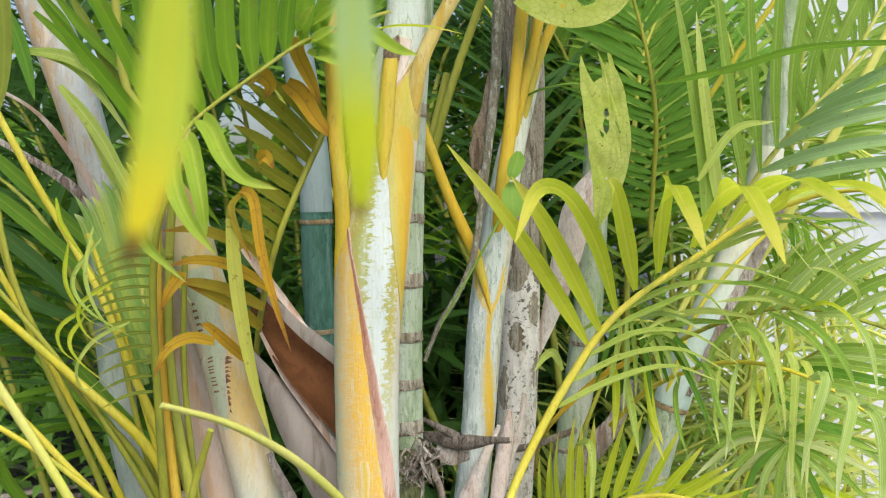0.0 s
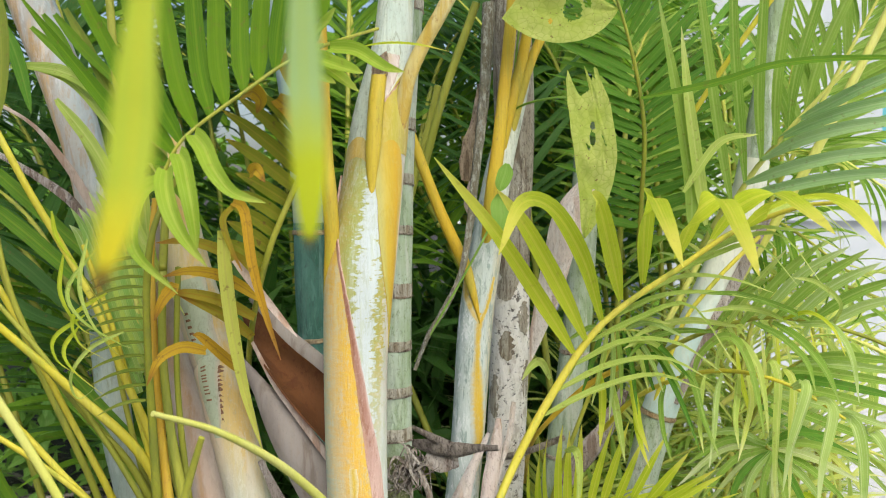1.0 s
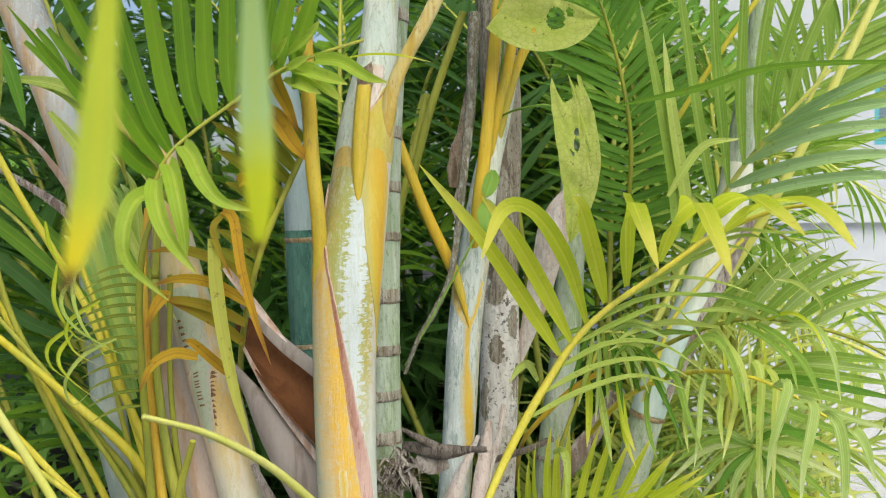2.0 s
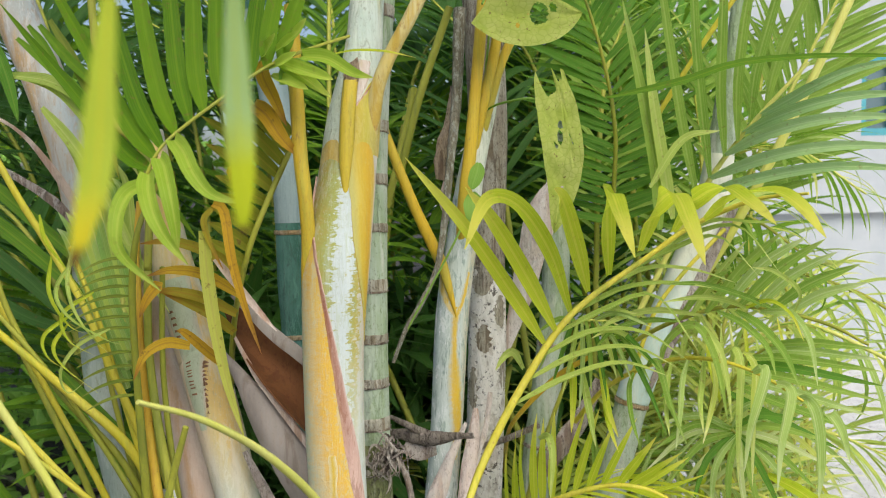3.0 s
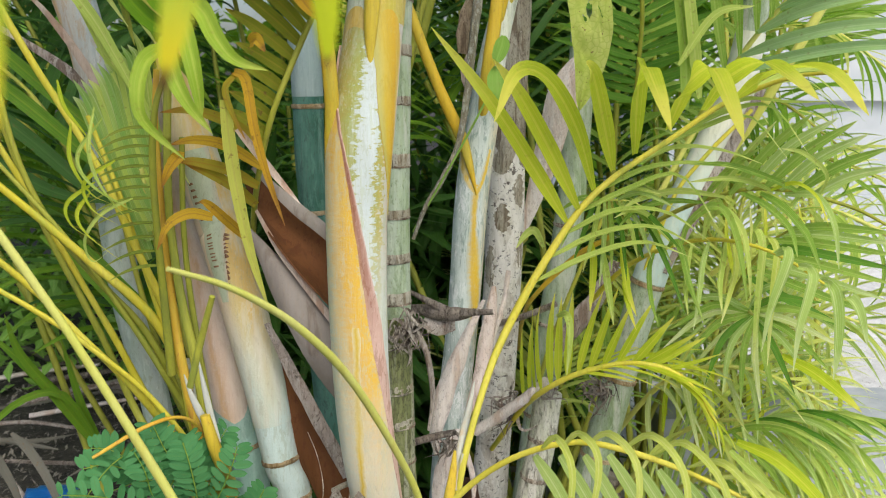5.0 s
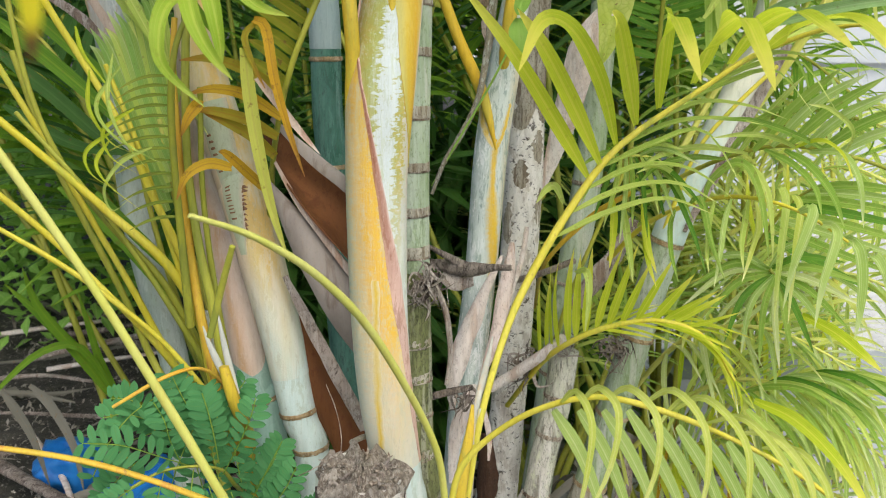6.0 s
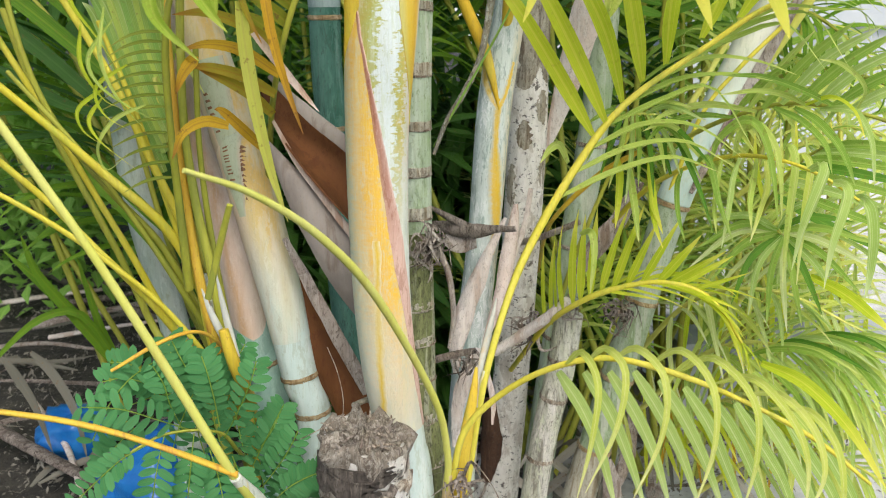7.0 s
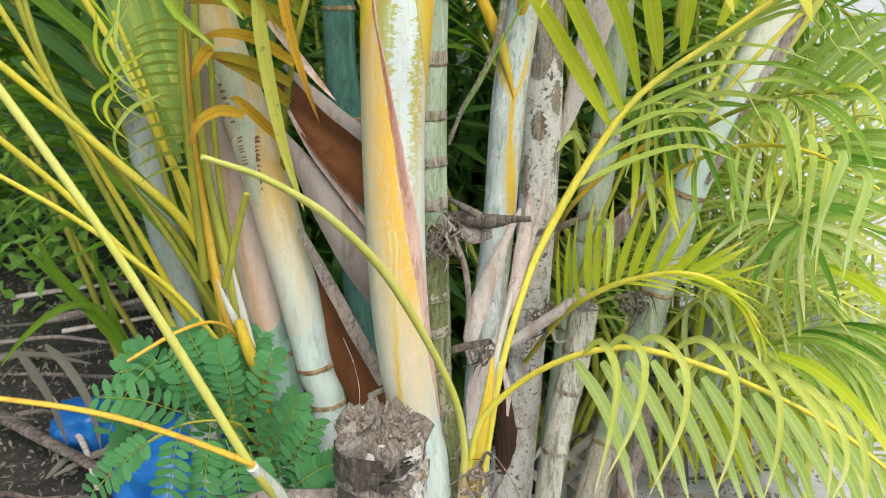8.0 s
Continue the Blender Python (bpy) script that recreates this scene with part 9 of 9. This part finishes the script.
herb_leaf(0, [(-0.406, 1.100, 0.637), (-0.420, 1.060, 0.633), (-0.438, 1.040, 0.609), (-0.456, 1.040, 0.573)])
herb_leaf(1, [(-0.344, 1.050, 0.560), (-0.370, 1.020, 0.587), (-0.398, 1.000, 0.608), (-0.438, 1.000, 0.610)])
herb_leaf(2, [(-0.388, 1.000, 0.565), (-0.411, 0.990, 0.554), (-0.430, 0.980, 0.539), (-0.459, 0.980, 0.511)])
herb_leaf(3, [(-0.372, 1.020, 0.567), (-0.373, 1.000, 0.549), (-0.377, 0.990, 0.522), (-0.384, 0.990, 0.486)])
herb_leaf(4, [(-0.339, 1.040, 0.561), (-0.338, 1.020, 0.539), (-0.340, 1.010, 0.511), (-0.345, 1.010, 0.478)])
herb_leaf(5, [(-0.307, 1.050, 0.565), (-0.308, 1.040, 0.602), (-0.313, 1.040, 0.630), (-0.321, 1.050, 0.646)])
herb_leaf(6, [(-0.360, 1.060, 0.555), (-0.368, 1.050, 0.589), (-0.373, 1.050, 0.613), (-0.390, 1.070, 0.625)])
herb_leaf(7, [(-0.308, 1.070, 0.538), (-0.288, 1.060, 0.576), (-0.273, 1.060, 0.609), (-0.268, 1.070, 0.629)])
herb_leaf(8, [(-0.293, 1.050, 0.523), (-0.283, 1.040, 0.503), (-0.272, 1.030, 0.484), (-0.263, 1.030, 0.454)])
herb_leaf(9, [(-0.320, 1.040, 0.537), (-0.311, 1.030, 0.517), (-0.304, 1.020, 0.494), (-0.302, 1.020, 0.464)])
herb_leaf(10, [(-0.368, 1.150, 0.553), (-0.376, 1.130, 0.587), (-0.383, 1.130, 0.612), (-0.391, 1.140, 0.634)])
herb_leaf(11, [(-0.397, 1.140, 0.558), (-0.415, 1.130, 0.592), (-0.434, 1.120, 0.613), (-0.457, 1.120, 0.616)])
herb_leaf(12, [(-0.337, 1.100, 0.574), (-0.344, 1.090, 0.604), (-0.357, 1.090, 0.629), (-0.370, 1.100, 0.649)])
herb_leaf(13, [(-0.302, 1.130, 0.543), (-0.314, 1.120, 0.574), (-0.324, 1.120, 0.599), (-0.333, 1.130, 0.621)])
herb_leaf(14, [(-0.302, 1.120, 0.432), (-0.277, 1.110, 0.483), (-0.259, 1.110, 0.518), (-0.248, 1.120, 0.539)])
herb_leaf(15, [(-0.395, 1.100, 0.487), (-0.381, 1.090, 0.527), (-0.366, 1.090, 0.562), (-0.356, 1.100, 0.582)])
herb_leaf(16, [(-0.443, 1.100, 0.573), (-0.415, 1.090, 0.587), (-0.391, 1.090, 0.591), (-0.371, 1.100, 0.582)])
herb_leaf(17, [(-0.320, 1.140, 0.556), (-0.323, 1.130, 0.586), (-0.306, 1.130, 0.612), (-0.295, 1.140, 0.630)])
herb_leaf(18, [(-0.284, 1.100, 0.452), (-0.303, 1.080, 0.472), (-0.323, 1.070, 0.486), (-0.346, 1.070, 0.491)])
herb_leaf(19, [(-0.420, 1.120, 0.547), (-0.438, 1.100, 0.539), (-0.456, 1.090, 0.522), (-0.474, 1.090, 0.500)])
herb_leaf(20, [(-0.316, 1.150, 0.376), (-0.320, 1.130, 0.444), (-0.327, 1.120, 0.499), (-0.335, 1.130, 0.529)])
herb_leaf(21, [(-0.291, 1.150, 0.377), (-0.291, 1.130, 0.444), (-0.296, 1.120, 0.495), (-0.303, 1.130, 0.525)])
herb_leaf(22, [(-0.274, 1.150, 0.367), (-0.272, 1.130, 0.426), (-0.273, 1.120, 0.477), (-0.278, 1.130, 0.508)])
herb_leaf(23, [(-0.253, 1.150, 0.367), (-0.247, 1.130, 0.417), (-0.246, 1.120, 0.464), (-0.249, 1.130, 0.490)])
herb_leaf(24, [(-0.345, 1.150, 0.386), (-0.349, 1.130, 0.453), (-0.355, 1.120, 0.503), (-0.363, 1.130, 0.534)])
herb_leaf(25, [(-0.277, 1.100, 0.434), (-0.254, 1.090, 0.467), (-0.236, 1.090, 0.494), (-0.225, 1.100, 0.515)])
herb_leaf(26, [(-0.254, 1.100, 0.407), (-0.231, 1.090, 0.432), (-0.211, 1.090, 0.450), (-0.196, 1.100, 0.462)])
herb_leaf(27, [(-0.287, 1.120, 0.477), (-0.268, 1.110, 0.505), (-0.254, 1.110, 0.527), (-0.247, 1.120, 0.544)])
herb_leaf(28, [(-0.387, 1.100, 0.582), (-0.402, 1.080, 0.608), (-0.425, 1.070, 0.620), (-0.444, 1.060, 0.620)])
herb_leaf(29, [(-0.249, 1.060, 0.441), (-0.227, 1.050, 0.468), (-0.207, 1.050, 0.481), (-0.187, 1.050, 0.490)])

BLUE = plain_mat("blue_plastic", (0.004, 0.085, 0.33), (0.015, 0.17, 0.46), 16, 0.3, 0.6)


def plastic_bag(centre, size, seed, label):
    """A crumpled plastic bag lying on the soil."""
    fm = Form()
    rows = []
    for i in range(25):
        th = math.pi * i / 24
        row = []
        for j in range(40):
            ph = 2 * math.pi * j / 40
            d = Vector((math.sin(th) * math.cos(ph), math.sin(th) * math.sin(ph), math.cos(th)))
            k = 1 + 0.30 * noise.noise(d * 1.7 + Vector((seed, 0, 0))) + 0.16 * abs(noise.noise(d * 4.5 + Vector((0, seed, 0)))) + 0.06 * noise.noise(d * 11)
            row.append((centre[0] + d.x * k * size[0], centre[1] + d.y * k * size[1], max(0.005, centre[2] + d.z * k * size[2])))
        rows.append(row)
    fm.grid(rows, (np.arange(41) / 40, np.linspace(0, 1, 25)), wrap=True)
    tagged(part("plastic_bag", fm, BLUE), label, "plastic bag", "plastic bags")


plastic_bag((-0.58, 1.60, 0.125), (0.135, 0.12, 0.135), 1, "crumpled blue plastic bag lying under the herb")
plastic_bag((-0.94, 2.00, 0.070), (0.090, 0.08, 0.068), 2, "small crumpled blue plastic bag on the soil")


def litter(count, seed):
    r = random.Random(seed)
    for i in range(count):
        x, y = r.uniform(-2.2, 0.7), r.uniform(1.5, 3.6)
        a = r.uniform(0, 3.14)
        L = r.uniform(0.15, 0.7)
        dx, dy = math.cos(a) * L / 2, math.sin(a) * L / 4
        z = 0.02 + r.uniform(0, 0.05)
        pts = [(x - dx, y - dy, z), (x - dx * 0.3, y - dy * 0.3, z + r.uniform(0, 0.05)), (x + dx * 0.4, y + dy * 0.4, z + r.uniform(0, 0.04)), (x + dx, y + dy, z)]
        ob = part("dead_leaf", Form().ribbon(pts, r.uniform(0.008, 0.03), (r.gauss(0, 0.4), -0.3, 1), 8, 0.4), (STRAW, STRAW, STRAW, DEAD)[i % 4])
        tagged(ob, "dry fallen palm leaf on the soil", "dead leaf", "fallen leaves")


block = thing("concrete_block", (0.85, 2.35, 0), "grey concrete block beside the fronds", "block")
part("body", box(Form(), 0.62, 1.35, 2.25, 2.5, -0.02, 0.22), plain_mat("grey_concrete", (0.30, 0.33, 0.36), (0.40, 0.42, 0.44), 14, 0.9, 0.4), block, smooth=False)
litter(150, 9)


def fallen_stalk(pts, mat, label):
    """A shed leaf stalk, flattened and ribbed, lying in the litter."""
    tagged(part("fallen_stalk", Form().tube(pts, 24, 10, 0.12, flat=0.6, seed=len(label)), mat), label, "leaf stalk", "fallen stalks")


fallen_stalk([(-1.414, 2.795, 0.060, 0.022), (-1.217, 2.886, 0.080, 0.018), (-0.959, 3.019, 0.100, 0.013)], GREYDRY, "grey fallen leaf stalk lying on the soil")
fallen_stalk([(-1.311, 2.690, 0.060, 0.014), (-1.122, 2.735, 0.080, 0.011), (-0.941, 2.760, 0.100, 0.008)], PALEDRY, "bleached fallen leaf stalk on the soil")
fallen_stalk([(-1.399, 3.033, 0.060, 0.020), (-1.206, 3.075, 0.080, 0.016), (-1.009, 3.189, 0.100, 0.012)], DEAD, "brown fallen leaf stalk in the litter")
fallen_stalk([(-1.251, 2.107, 0.060, 0.022), (-1.005, 1.901, 0.080, 0.018), (-0.730, 1.676, 0.100, 0.013)], DEAD, "thick dark fallen leaf stalk on the soil")
fallen_stalk([(-1.481, 2.587, 0.060, 0.012), (-1.282, 2.588, 0.080, 0.010), (-1.083, 2.493, 0.100, 0.007)], GREYDRY, "grey fallen leaf stalk lying on the soil")
fallen_stalk([(-1.644, 3.029, 0.060, 0.016), (-1.454, 3.070, 0.080, 0.013), (-1.234, 3.100, 0.100, 0.010)], PALEDRY, "bleached fallen leaf stalk on the soil")
fallen_stalk([(-1.150, 2.214, 0.060, 0.010), (-0.930, 1.917, 0.080, 0.008), (-0.781, 1.652, 0.100, 0.006)], PALEDRY, "bleached fallen leaf stalk on the soil")
CRUMB = leaf_mat("dry_crumb", (0.07, 0.065, 0.05), (0.26, 0.24, 0.20), (0.40, 0.37, 0.32), 1.0, 0.1, 0.9, 0.5)
leaf_mass("leaf_litter", "small dry leaf scraps scattered over the soil", 9000, lambda r: (r.uniform(-2.4, 1.4), r.uniform(1.3, 3.4), r.uniform(0.015, 0.05)), 0.020, CRUMB, 12, "leaf litter", 0.4)
grass = thing("strap_leaf_plant", (-0.903, 1.900, 0.287), "green plant with strap leaves beside the litter", "plant")
grass.location.z = 0
for w, mat, pts in ((0.03, GREEN, [(-0.776, 1.900, 0.288), (-0.830, 1.880, 0.393), (-0.901, 1.860, 0.494), (-0.986, 1.850, 0.588)]), (0.024, GREEN, [(-0.776, 1.900, 0.288), (-0.856, 1.860, 0.441), (-0.912, 1.840, 0.540), (-0.933, 1.830, 0.632)]), (0.018, GREEN, [(-0.769, 1.900, 0.288), (-0.831, 1.860, 0.434), (-0.902, 1.820, 0.441), (-0.976, 1.800, 0.382), (-1.036, 1.800, 0.314)]),
                    (0.022, STRAW, [(-1.046, 1.900, 0.314), (-1.003, 1.880, 0.266), (-0.962, 1.860, 0.204), (-0.935, 1.860, 0.088)]), (0.022, STRAW, [(-0.978, 1.900, 0.329), (-0.922, 1.880, 0.281), (-0.870, 1.860, 0.191), (-0.856, 1.860, 0.074)]), (0.02, GREEN, [(-0.769, 1.900, 0.288), (-0.811, 1.900, 0.400), (-0.846, 1.900, 0.562)])):
    part("leaf", Form().ribbon(pts, w, (0.1, -1, 0.4), 12, 0.4), mat, grass)

GREYLEAF = leaf_mat("weathered_grey_leaflet", (0.32, 0.29, 0.25), (0.50, 0.46, 0.40), (0.42, 0.36, 0.28), 1.1, 0.2, 0.85, 0.5)
heap = random.Random(21)
for i in range(34):
    x, y = heap.uniform(0.16, 0.78), heap.uniform(1.72, 2.2)
    a, L = heap.uniform(-0.9, 0.9), heap.uniform(0.10, 0.34)
    up = heap.uniform(0.05, 0.7) * L
    pts = [(x, y, 0.01), (x + math.sin(a) * L * 0.4, y - 0.01, up * 0.6), (x + math.sin(a) * L * 0.8, y - 0.03, up), (x + math.sin(a) * L, y - 0.05, up * 0.75)]
    tagged(part("dead_leaf", Form().ribbon(pts, heap.uniform(0.010, 0.030), (0.2, -1, 0.6), 9, 0.5), (GREYLEAF, GREYLEAF, STRAW)[i % 3]), "grey withered palm leaf on the soil behind the stems", "dead leaf", "fallen leaves")
